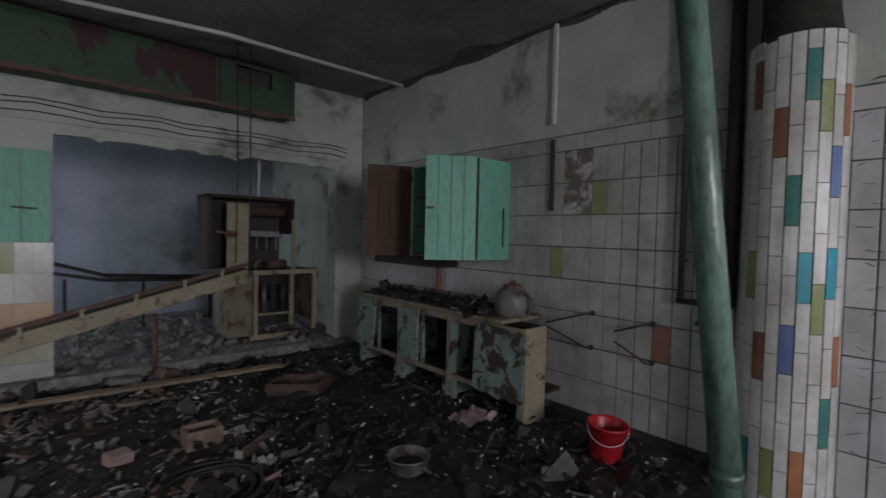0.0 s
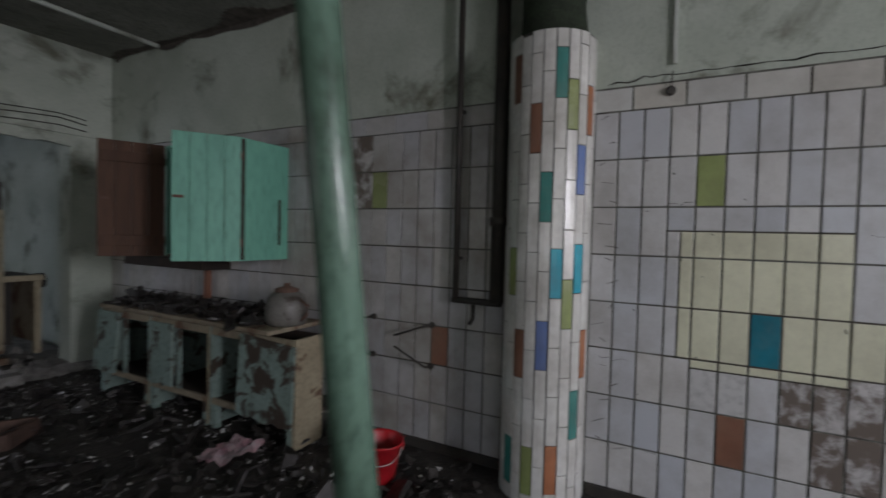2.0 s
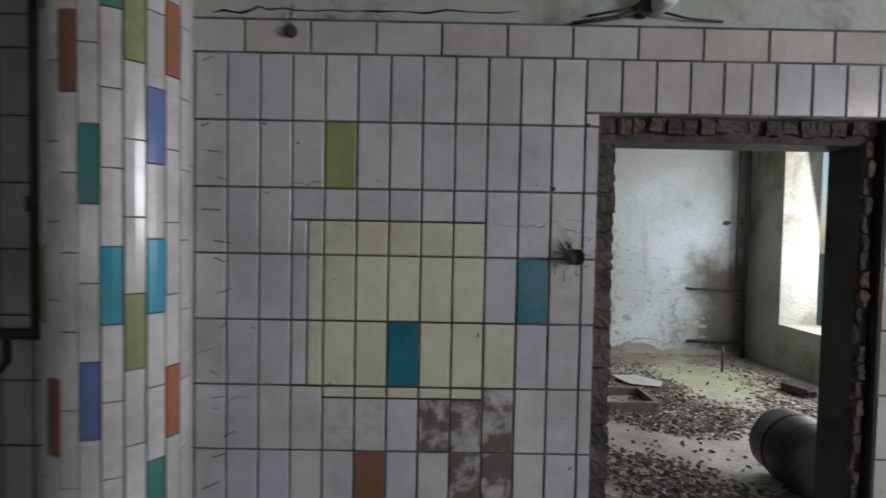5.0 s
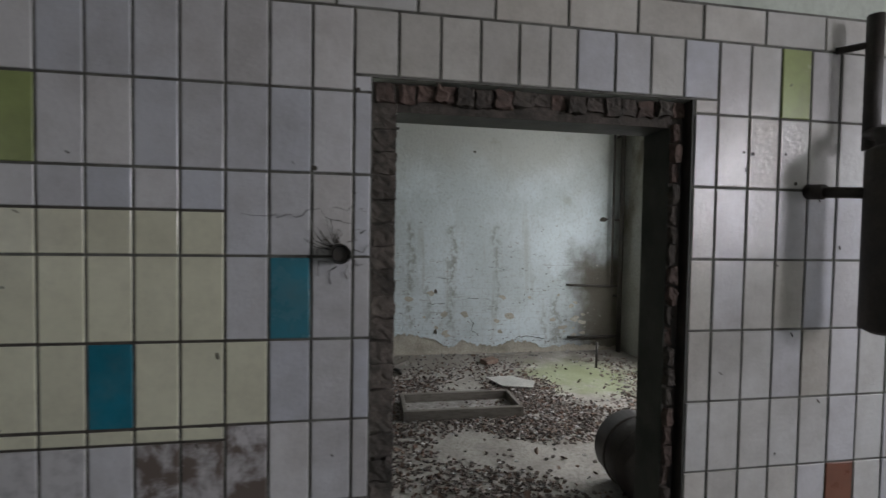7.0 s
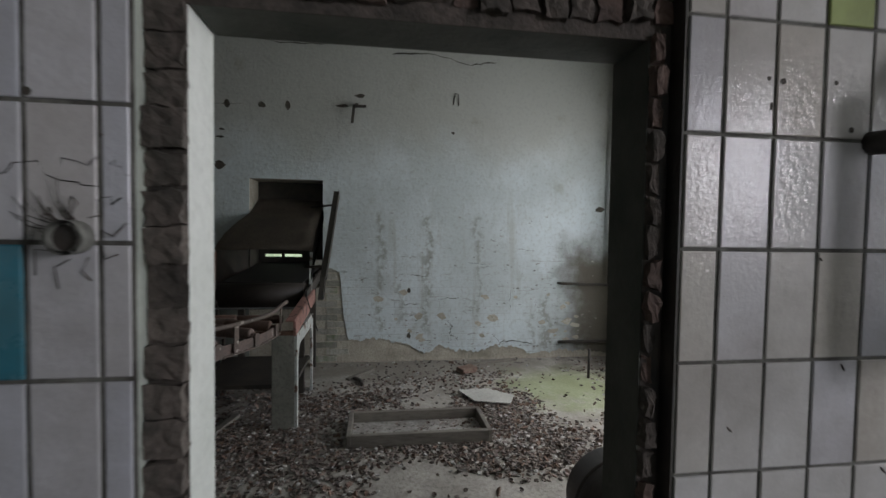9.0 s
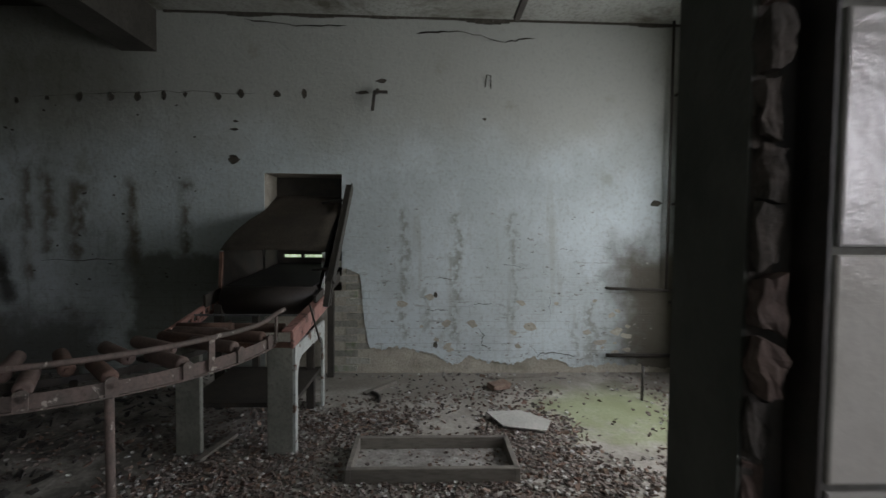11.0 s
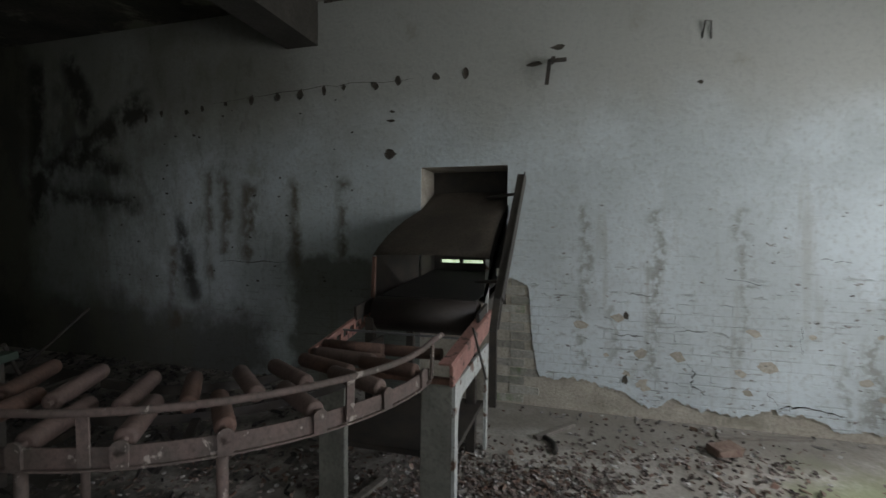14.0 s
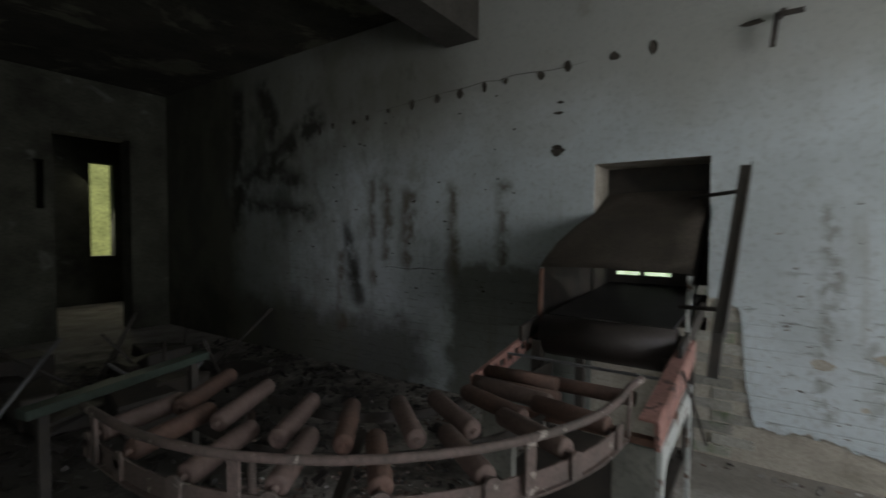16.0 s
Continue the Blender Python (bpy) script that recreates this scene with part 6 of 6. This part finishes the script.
# ---------------------------------------------------------------- conveyor room: loading table
table = thing("loading_table", (6.45, -0.7, 0), "rusty steel and concrete loading table under the chute", "table")
for y0, y1 in ((-1.15, -0.985), (-0.56, -0.40)):
    bm = bmesh.new()
    box(bm, (6.0, y0, 0), (6.045, y1, 0.71))
    bmesh.ops.bevel(bm, geom=bm.edges[:], offset=0.006, segments=1, affect="EDGES")
    part("front_leg", bm, concrete_grey, table, "grey concrete slab leg")


def arch_side(y0, y1, x0, x1, h, leg, material):
    """A side frame with two legs and rounded inner corners."""
    outer = [(x0, 0), (x0, h), (x1, h), (x1, 0)]
    inner = [(x1 - leg, 0)]
    r, top = 0.12, h - 0.1
    for k in range(7):
        a = k * math.pi / 12
        inner.append((x1 - leg - r + r * math.cos(a), top - r + r * math.sin(a)))
    for k in range(7):
        a = math.pi / 2 + k * math.pi / 12
        inner.append((x0 + leg + r + r * math.cos(a), top - r + r * math.sin(a)))
    inner.append((x0 + leg, 0))
    prof = outer + inner
    bm = bmesh.new()
    f = bm.faces.new([bm.verts.new((x, y0, z)) for x, z in prof])
    ext = bmesh.ops.extrude_face_region(bm, geom=[f])
    for v in ext["geom"]:
        if isinstance(v, bmesh.types.BMVert):
            v.co.y = y1
    bmesh.ops.triangulate(bm, faces=[q for q in bm.faces if len(q.verts) > 4])
    return bm


part("side_frame", arch_side(-1.168, -1.15, 6.0, 6.88, 0.72, 0.06, paint_chipped), paint_chipped, table, "chipped pale side frame with rounded corners")
part("side_frame", arch_side(-0.4, -0.385, 6.05, 6.88, 0.72, 0.06, paint_chipped), metal_dark, table)
for name, p, q, w, h, m in (("trough_side", (5.97, -1.155, 0.765), (7.05, -1.155, 0.86), 0.02, 0.11, rust_pink), ("trough_flange", (5.96, -1.125, 0.825), (7.05, -1.125, 0.915), 0.07, 0.012, rust_pink),
                            ("front_bar", (6.02, -1.14, 0.725), (6.02, -0.4, 0.725), 0.04, 0.03, metal_rust), ("cross_bar", (6.5, -1.13, 0.83), (6.5, -0.28, 0.83), 0.014, 0.014, steel_dull), ("slot_plate_bottom", (6.16, -0.25, 0.685), (7.0, -0.25, 0.815), 0.016, 0.035, rust_pink), ("slot_plate_top", (6.16, -0.25, 0.765), (7.0, -0.25, 0.895), 0.03, 0.03, rust_pink)):
    bm = bmesh.new()
    beam(bm, p, q, w, h, bevel=0.003)
    part(name, bm, m, table)
for k in range(10):
    x = 6.17 + k * 0.09
    bm = bmesh.new()
    z = 0.68 + (x - 6.16) * 0.155
    beam(bm, (x, -0.25, z), (x, -0.25, z + 0.09), 0.035, 0.014, up=(0, 1, 0))
    part("slot_bar", bm, rust_pink, table)
for x, y0, y1, z in ((6.14, -0.28, -0.72, 0.765), (6.27, -0.28, -0.66, 0.785), (6.33, -0.42, -1.0, 0.77)):
    bm = bmesh.new()
    tube(bm, [(x, y0, z), (x, y1, z)], 0.034, 14)
    part("roller", bm, rust_brown, table)
bm = bmesh.new()
box(bm, (6.05, -1.14, 0.3), (6.86, -0.42, 0.33))
part("lower_shelf", bm, metal_dark, table)

# ---------------------------------------------------------------- conveyor room: chute out of the hatch
chute = thing("belt_chute", (7.2, -0.7, 0.9), "dark belt conveyor with a rusty hood coming out of the hatch", "conveyor")
bm = bmesh.new()
prof = [(7.0, 1.29, -0.255, -1.14), (7.1, 1.35, -0.255, -1.14), (7.24, 1.455, -0.29, -1.14), (7.45, 1.565, -0.34, -1.14), (7.75, 1.67, -0.388, -1.142), (8.1, 1.83, -0.39, -1.142)]
rows_ = [[bm.verts.new((x, y0 + (y1 - y0) * k / 6, z + 0.012 * math.sin(k * math.pi / 6))) for k in range(7)] for x, z, y0, y1 in prof]
for a, b in zip(rows_, rows_[1:]):
    for k in range(6):
        bm.faces.new((a[k], a[k + 1], b[k + 1], b[k])).smooth = True
bmesh.ops.solidify(bm, geom=bm.faces[:], thickness=0.006)
part("hood", bm, hood_rust, chute, "dull brown sheet metal hood")
bm = bmesh.new()
tube(bm, [(6.9, -0.34, 0.88), (6.9, -1.09, 0.88)], 0.12, 22)
part("drum", bm, drum_dark, chute, "dark rusty drum")
bm = bmesh.new()
beam(bm, (6.9, -0.715, 1.0), (8.12, -0.76, 1.1), 0.72, 0.012)
beam(bm, (6.9, -0.715, 0.76), (7.7, -0.72, 0.8), 0.72, 0.012)
part("belt", bm, rubber, chute, "black rubber belt")
for y, m in ((-0.265, metal_rust), (-1.13, paint_chipped)):
    bm = bmesh.new()
    beam(bm, (6.97, y, 0.8), (7.015, y, 1.28), 0.025, 0.025, up=(0, 1, 0))
    part("hood_strut", bm, m, chute)
    bm = bmesh.new()
    beam(bm, (6.7, y, 0.9), (7.73, y, 1.0), 0.02, 0.1)
    part("side_rail", bm, metal_dark, chute)
bm = bmesh.new()
for x, z in ((6.72, 1.0), (7.75, 1.62)):
    for dz in (0, 0.1):
        bm.verts.new((x, -1.165, z + dz))
bm.verts.ensure_lookup_table()
bm.faces.new([bm.verts[i] for i in (0, 2, 3, 1)])
bmesh.ops.solidify(bm, geom=bm.faces[:], thickness=0.006)
part("side_sheet", bm, paint_chipped, chute, "white flaking side sheet")
bm = bmesh.new()
f = bm.faces.new([bm.verts.new((x, -0.27 - 0.1 * (x > 7.5), z)) for x, z in ((7.03, 0.85), (7.73, 0.85), (7.73, 1.64), (7.25, 1.44), (7.03, 1.3))])
bmesh.ops.solidify(bm, geom=[f], thickness=0.005)
part("side_sheet", bm, metal_dark, chute)
for off in (0.0, 0.075):
    bm = bmesh.new()
    pa = [Vector((6.3 + off, -1.3, 0.93)), Vector((6.37 + off, -1.31, 1.1)), Vector((6.83 + off, -1.375, 1.84))]
    for a, b in zip(pa, pa[1:]):
        beam(bm, a, b, 0.03, 0.04, up=(0, 1, 0))
    part("guard_rail", bm, metal_dark, chute, "dark steel channel")
bm = bmesh.new()
beam(bm, (6.39, -1.335, 1.1), (6.86, -1.4, 1.84), 0.09, 0.006, up=(0, 1, 0))
part("channel_web", bm, metal_dark, chute)
for f in (0.1, 0.85):
    p = Vector((6.4, -1.315, 1.12)).lerp(Vector((6.87, -1.375, 1.83)), f)
    bm = bmesh.new()
    tube(bm, [p, (p.x + 0.12, -1.14, p.z - 0.02)], 0.01, 8)
    part("stay", bm, metal_dark, chute)
bm = bmesh.new()
beam(bm, (6.25, -1.2, 0.95), (6.12, -1.3, 0.72), 0.035, 0.01, up=(0, 1, 0))
part("lever", bm, metal_dark, chute)
for x in (6.78, 7.6):
    for y in (-0.36, -1.1):
        bm = bmesh.new()
        box(bm, (x, y, 0), (x + 0.06, y + 0.06, 0.86))
        part("stand", bm, metal_dark, chute)

# added dark panel, standing for shade on the hatch's inner side
bm = bmesh.new()
box(bm, (7.72, -0.392, 0.86), (8.13, -0.384, 1.66))
part("hatch_lining", bm, metal_dark, chute)

# ---------------------------------------------------------------- conveyor room: curved roller conveyor
VX, VY, VR = 5.96, 0.17, 1.23
conv = thing("curved_roller_conveyor", (5.0, -0.4, 0), "rusty curved roller conveyor with a bent guard rail", "conveyor")


def at_arc(r, deg, z):
    """A place on the bend; past its end the track runs on along y."""
    if deg < 0:
        return Vector((VX - r, VY - deg * 0.0215, z))
    a = radians(deg)
    return Vector((VX - r * math.cos(a), VY - r * math.sin(a), z))


arc = list(range(-12, 91, 6))
bm = bmesh.new()
tube(bm, [at_arc(VR, d, 0.92 + (0.0 if d < 80 else 0.002 * (d - 80))) for d in arc] + [Vector((6.04, -1.085, 0.955))], 0.014, 8)
part("guard_rail", bm, rust_pale, conv, "bent rusty guard rail")


def strip(r0, r1, z0, z1, lo=-10, hi=90, n=4):
    bm = bmesh.new()
    prev = None
    for d in range(lo, hi + 1, n):
        ring = [bm.verts.new(at_arc(r, d, z)) for r, z in ((r0, z0), (r1, z0), (r1, z1), (r0, z1))]
        if prev:
            for k in range(4):
                bm.faces.new((prev[k], prev[(k + 1) % 4], ring[(k + 1) % 4], ring[k]))
        else:
            bm.faces.new(ring[::-1])
        prev = ring
    bm.faces.new(prev)
    return bm


part("side_plate", strip(1.205, 1.213, 0.735, 0.805), rust_pale, conv)
part("side_flange", strip(1.213, 1.228, 0.735, 0.742), rust_pale, conv)
part("middle_rail", strip(0.892, 0.899, 0.74, 0.775), metal_dark, conv)
part("inner_rail", strip(0.545, 0.553, 0.735, 0.775), metal_dark, conv)


def roller(r0, d0, r1, d1, z, material):
    """A tube roller with stepped ends and a spindle, between two places of the bend."""
    a, b = at_arc(r0, d0, z), at_arc(r1, d1, z)
    d = (b - a).normalized()
    bm = bmesh.new()
    tube(bm, [a, a + d * 0.004, a + d * 0.012, b - d * 0.012, b - d * 0.004, b], [0.022, 0.033, 0.036, 0.036, 0.033, 0.022], 18)
    tube(bm, [a - d * 0.025, b + d * 0.025], 0.011, 8)
    part("roller", bm, material, conv)


OUTER = [(-12, -16), (-0.5, -6), (13, 8.6), (27.5, 25), (41.5, 40), (56.3, 56.5), (71.5, 73), (85.5, 88)]
INNER = [(-11, -22), (2, -8), (19.3, 11.5), (33.6, 29), (48.6, 47.5), (61.4, 63), (76.3, 80), (89, 93)]
for k, (d0, d1) in enumerate(OUTER):
    roller(1.185, d0, 0.86, d1, 0.812 + 0.006 * math.sin(k * 2.3), rust_brown if k % 3 == 1 else roller_rust)
    bm = bmesh.new()
    c = at_arc(1.214, d0, 0.80)
    o = (at_arc(1.3, d0, 0.80) - c).normalized()
    tube(bm, [c, c + o * 0.012], 0.027, 14)
    beam(bm, c + Vector((0, 0, -0.06)) + o * 0.006, c + o * 0.006, 0.05, 0.012, up=tuple(o))
    part("bearing", bm, rust_pale, conv)
for k, (d0, d1) in enumerate(INNER):
    roller(0.925, d0, 0.575, d1, 0.82 + 0.006 * math.sin(k * 1.7), roller_rust if k % 3 else rust_brown)
for d in (-8, 23, 62, 90):
    bm = bmesh.new()
    a = at_arc(1.226, d, 0.75)
    beam(bm, a, at_arc(1.23, d, 0.92), 0.035, 0.01, up=tuple((at_arc(1.3, d, 0.75) - a).normalized()))
    part("rail_post", bm, rust_pale, conv)
for d, r in ((41, 1.225), (13, 1.2), (-8, 0.66)):
    bm = bmesh.new()
    tube(bm, [at_arc(r, d, 0.0), at_arc(r, d, 0.738)], 0.019, 10)
    part("leg", bm, rust_pale, conv)
    bm = bmesh.new()
    c = at_arc(r, d, 0.0)
    box(bm, (c.x - 0.04, c.y - 0.04, 0), (c.x + 0.04, c.y + 0.04, 0.006))
    part("foot_plate", bm, metal_dark, conv)
for d in (10, 35, 60):
    bm = bmesh.new()
    beam(bm, at_arc(0.66, d, 0.745), at_arc(1.21, d, 0.745), 0.03, 0.02)
    part("cross_member", bm, metal_dark, conv)

# ---------------------------------------------------------------- conveyor room: loose things
tray = thing("wooden_tray", (5.93, -2.06, 0), "shallow grey wooden tray lying on the floor", "tray")
for p, q, w in (((5.66, -1.56, 0.045), (5.66, -2.57, 0.045), 0.035), ((6.07, -1.56, 0.045), (6.07, -2.57, 0.045), 0.035), ((5.64, -1.565, 0.045), (6.09, -1.565, 0.045), 0.035), ((5.64, -2.56, 0.045), (6.09, -2.56, 0.045), 0.035)):
    bm = bmesh.new()
    beam(bm, p, q, w, 0.088, bevel=0.004)
    part("side", bm, wood_grey, tray)
bm = bmesh.new()
box(bm, (5.678, -2.545, 0.004), (6.052, -1.582, 0.012))
part("bottom", bm, rubble_grey, tray)

barrel = thing("steel_barrel", (4.42, -2.93, 0), "dark steel drum lying on its side by the doorway", "barrel")
bm = bmesh.new()
tube(bm, [(4.2, -2.88, 0.225), (4.205, -2.88, 0.225), (4.23, -2.88, 0.225), (4.4, -2.89, 0.225), (4.6, -2.9, 0.225), (4.61, -2.9, 0.225)], [0.15, 0.19, 0.218, 0.224, 0.218, 0.17], 36)
part("body", bm, drum_dark, barrel)
for x in (4.33, 4.47):
    bm = bmesh.new()
    tube(bm, [(x - 0.01, -2.888, 0.225), (x, -2.888, 0.225), (x + 0.01, -2.888, 0.225)], [0.22, 0.229, 0.22], 36, caps=False)
    part("rib", bm, drum_dark, barrel)
bm = bmesh.new()
sh = [(6.62, -2.5), (6.64, -2.78), (6.45, -2.98), (6.28, -2.9), (6.36, -2.6)]
f = bm.faces.new([bm.verts.new((x, y, 0.03 + 0.03 * (x - 6.28))) for x, y in sh])
f.normal_update()
if f.normal.z < 0:
    f.normal_flip()
bmesh.ops.solidify(bm, geom=[f], thickness=0.008)
tagged(part("broken_sheet", bm, sheet_grey), "broken grey asbestos sheet lying on the floor", "sheet")
slab("plank", "weathered short plank on the concrete floor", "plank", (7.27, -1.6, 0.0), (0.42, 0.05, 0.025), (0, 0, -38), wood_grey)
slab("plank", "thin splintered stick on the concrete", "plank", (6.1, -0.62, 0.0), (0.4, 0.05, 0.025), (0, 0, -12), wood_grey)
slab("plank", "long thin grey batten along the wall", "plank", (7.6, -3.05, 0.0), (0.66, 0.045, 0.02), (0, 0, -78), wood_grey)
slab("rubble_lump", "dark lump of rubble on the floor", "rubble", (7.26, -2.71, 0.0), (0.2, 0.12, 0.05), (0, 0, -60), debris_brown, 0.012)
slab("rubble_lump", "dark lump of rubble below the window", "rubble", (6.2, -4.25, 0.0), (0.25, 0.18, 0.08), (0, 0, 20), debris_dark, 0.02)
bm = bmesh.new()
tube(bm, [(6.95 + 0.25 * math.cos(a), -1.32 - 0.3 * math.sin(a), 0.02) for a in [0.8 + k * 0.12 for k in range(9)]], 0.018, 6)
tagged(part("curved_strap", bm, metal_dark), "bent dark steel strap on the floor", "strap")
rodt = thing("floor_rod", (7.1, -3.97, 0), "short dark rod standing in the floor", "rod")
bm = bmesh.new()
tube(bm, [(6.95, -3.93, 0.0), (6.96, -3.94, 0.3)], 0.014, 8)
part("rod", bm, metal_dark, rodt)

# bottle caps all over the floor
def cap_field(n, pick, seed):
    q = random.Random(seed)
    V, F = [], []
    while len(V) < n * 15:
        x, y = q.uniform(3.8, 7.7), q.uniform(-4.5, 1.2)
        if q.random() > pick(x, y):
            continue
        r = q.uniform(0.012, 0.016)
        R = Euler((q.gauss(0, 0.2) + (math.pi if q.random() < 0.45 else 0), q.gauss(0, 0.2), q.random() * 6)).to_matrix()
        b = len(V)
        zc = 0.005 + q.random() ** 5 * 0.012
        for k in range(7):
            a = k * 2 * math.pi / 7
            V.append(tuple(R @ Vector((r * 1.12 * math.cos(a), r * 1.12 * math.sin(a), -0.0028)) + Vector((x, y, zc))))
        for k in range(7):
            a = k * 2 * math.pi / 7
            V.append(tuple(R @ Vector((r * 0.85 * math.cos(a), r * 0.85 * math.sin(a), 0.003)) + Vector((x, y, zc))))
        V.append(tuple(R @ Vector((0, 0, 0.0032)) + Vector((x, y, zc))))
        for k in range(7):
            F.append((b + k, b + (k + 1) % 7, b + 7 + (k + 1) % 7, b + 7 + k))
            F.append((b + 7 + k, b + 7 + (k + 1) % 7, b + 14))
    return V, F


def cap_density(x, y):
    n = 0.5 + 1.3 * noise.noise(Vector((x * 1.3, y * 1.3, 7)))
    near = math.exp(-((x - 5.6) ** 2 / 1.6 + (y + 1.9) ** 2 / 1.6)) + 0.9 * math.exp(-((x - 5.3) ** 2 / 1.2 + (y + 2.9) ** 2 / 0.9)) + 0.7 * math.exp(-((x - 6.2) ** 2 / 0.5 + (y + 0.9) ** 2 / 0.4))
    edge = 1.0 if x < 6.7 else 0.5 if x < 7.3 else 0.25
    return max(0.02, min(1.0, n * (0.2 + near))) * edge


stuff("bottle_caps", cap_field(9000, cap_density, 5), cap_brown, "countless rusty bottle caps scattered on the floor", "bottle caps")
stuff("bright_bottle_caps", cap_field(1500, cap_density, 6), cap_pale, "paler bottle caps among the rusty ones", "bottle caps")
stuff("floor_crumbs", litter(5200, ((3.8, 7.7), (-4.5, 1.0)), (0.006, 0.024), 0.008, cap_density), debris_brown, "plaster crumbs and dirt on the concrete", "rubbish")
stuff("wall_foot_rubble", litter(130, ((7.5, 7.73), (-4.5, 3.0)), (0.008, 0.028), 0.02), rubble_grey, "fallen plaster along the foot of the wall", "rubble")

# dark end of the room
bench = thing("low_steel_bench", (5.2, 1.3, 0), "narrow dark green steel bench among the scrap", "bench")
bm = bmesh.new()
beam(bm, (4.74, 1.2, 0.7), (5.66, 1.4, 0.74), 0.09, 0.045, bevel=0.004)
part("top", bm, sheet_green, bench)
for x, y, h in ((4.82, 1.218, 0.685), (5.58, 1.383, 0.72)):
    bm = bmesh.new()
    beam(bm, (x, y, 0), (x, y, h), 0.04, 0.04, up=(0, 1, 0))
    part("leg", bm, metal_dark, bench)
stuff("dark_dirt", litter(2600, ((3.8, 7.7), (-0.9, 4.6)), (0.008, 0.04), 0.03, lambda x, y: min(1.0, max(0.0, 0.35 + 0.5 * y + 0.7 * noise.noise(Vector((x * 1.5, y * 1.5, 9)))))), debris_dark, "black dirt and splinters under the conveyor", "rubbish")
heap = thing("scrap_heap", (5.4, 1.8, 0), "dark heap of scrap machinery in the unlit end", "scrap")
g = random.Random(8)
for n in range(20):
    bm = bmesh.new()
    c = Vector((g.uniform(4.4, 7.0), g.uniform(2.3, 4.8), 0))
    h = g.uniform(0.08, 0.32)
    box(bm, (c.x - g.uniform(0.08, 0.3), c.y - g.uniform(0.08, 0.3), 0), (c.x + g.uniform(0.08, 0.3), c.y + g.uniform(0.08, 0.3), h))
    for v in bm.verts:
        if v.co.z > 0.01:
            v.co += Vector((g.uniform(-0.06, 0.06), g.uniform(-0.06, 0.06), g.uniform(-0.08, 0.08)))
    bmesh.ops.bevel(bm, geom=bm.edges[:], offset=0.015, segments=1, affect="EDGES")
    part("scrap_block", bm, metal_dark, heap)
for n in range(14):
    bm = bmesh.new()
    x, y = g.uniform(4.3, 6.8), g.uniform(2.2, 4.2)
    tube(bm, [(x, y, 0.02), (x + g.uniform(-0.6, 0.6), y + g.uniform(-0.5, 0.5), g.uniform(0.4, 0.75))], 0.015, 6)
    part("scrap_rod", bm, steel_dull if n % 3 == 0 else metal_dark, heap)

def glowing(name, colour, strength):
    """Distance outside an opening, its own glow standing in for daylight."""
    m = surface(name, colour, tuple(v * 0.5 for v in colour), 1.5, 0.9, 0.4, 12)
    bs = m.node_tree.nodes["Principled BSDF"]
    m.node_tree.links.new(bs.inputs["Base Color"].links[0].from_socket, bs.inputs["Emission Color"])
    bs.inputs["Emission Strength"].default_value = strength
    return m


for a, b, m, lab in (((2.0, 13.0, -0.5), (14.0, 13.1, 4.5), glowing("thicket_yellow", (0.4, 0.42, 0.14), 0.7), "yellow-green thicket backdrop outside the far window, glowing in place of daylight"),
                     ((13.0, -8.0, -0.5), (13.1, 6.0, 4.5), glowing("thicket_bright", (0.5, 0.62, 0.42), 2.2), "pale greenery backdrop behind the hatch slits, glowing in place of daylight")):
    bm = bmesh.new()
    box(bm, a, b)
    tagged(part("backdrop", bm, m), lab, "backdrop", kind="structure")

# cracks in the whitewash
for n, (pts, w) in enumerate(((((-2.55, 0.5), (-2.62, 0.4), (-2.6, 0.3), (-2.7, 0.24)), 0.01), (((-3.1, 0.3), (-3.2, 0.2), (-3.35, 0.22), (-3.6, 0.18)), 0.009), (((-2.1, 1.0), (-2.3, 0.98)), 0.006),
                              (((-2.0, 0.66), (-2.25, 0.66)), 0.006), (((-2.45, 0.72), (-2.7, 0.73)), 0.006), (((-1.9, 3.45), (-2.3, 3.5), (-2.8, 3.4), (-3.1, 3.44)), 0.014), (((-0.2, 3.55), (-0.7, 3.5), (-1.2, 3.52)), 0.012),
                              (((-2.8, 1.15), (-3.05, 1.1)), 0.005), (((-3.3, 0.8), (-3.32, 0.6)), 0.006), (((-3.4, 1.3), (-3.6, 1.28)), 0.005), (((1.0, 1.16), (1.8, 1.14)), 0.008), (((1.9, 2.75), (0.6, 2.83), (-0.3, 2.83)), 0.005))):
    wall_crack(FAR - 0.0035, pts, w * 0.8, n, far_wall)
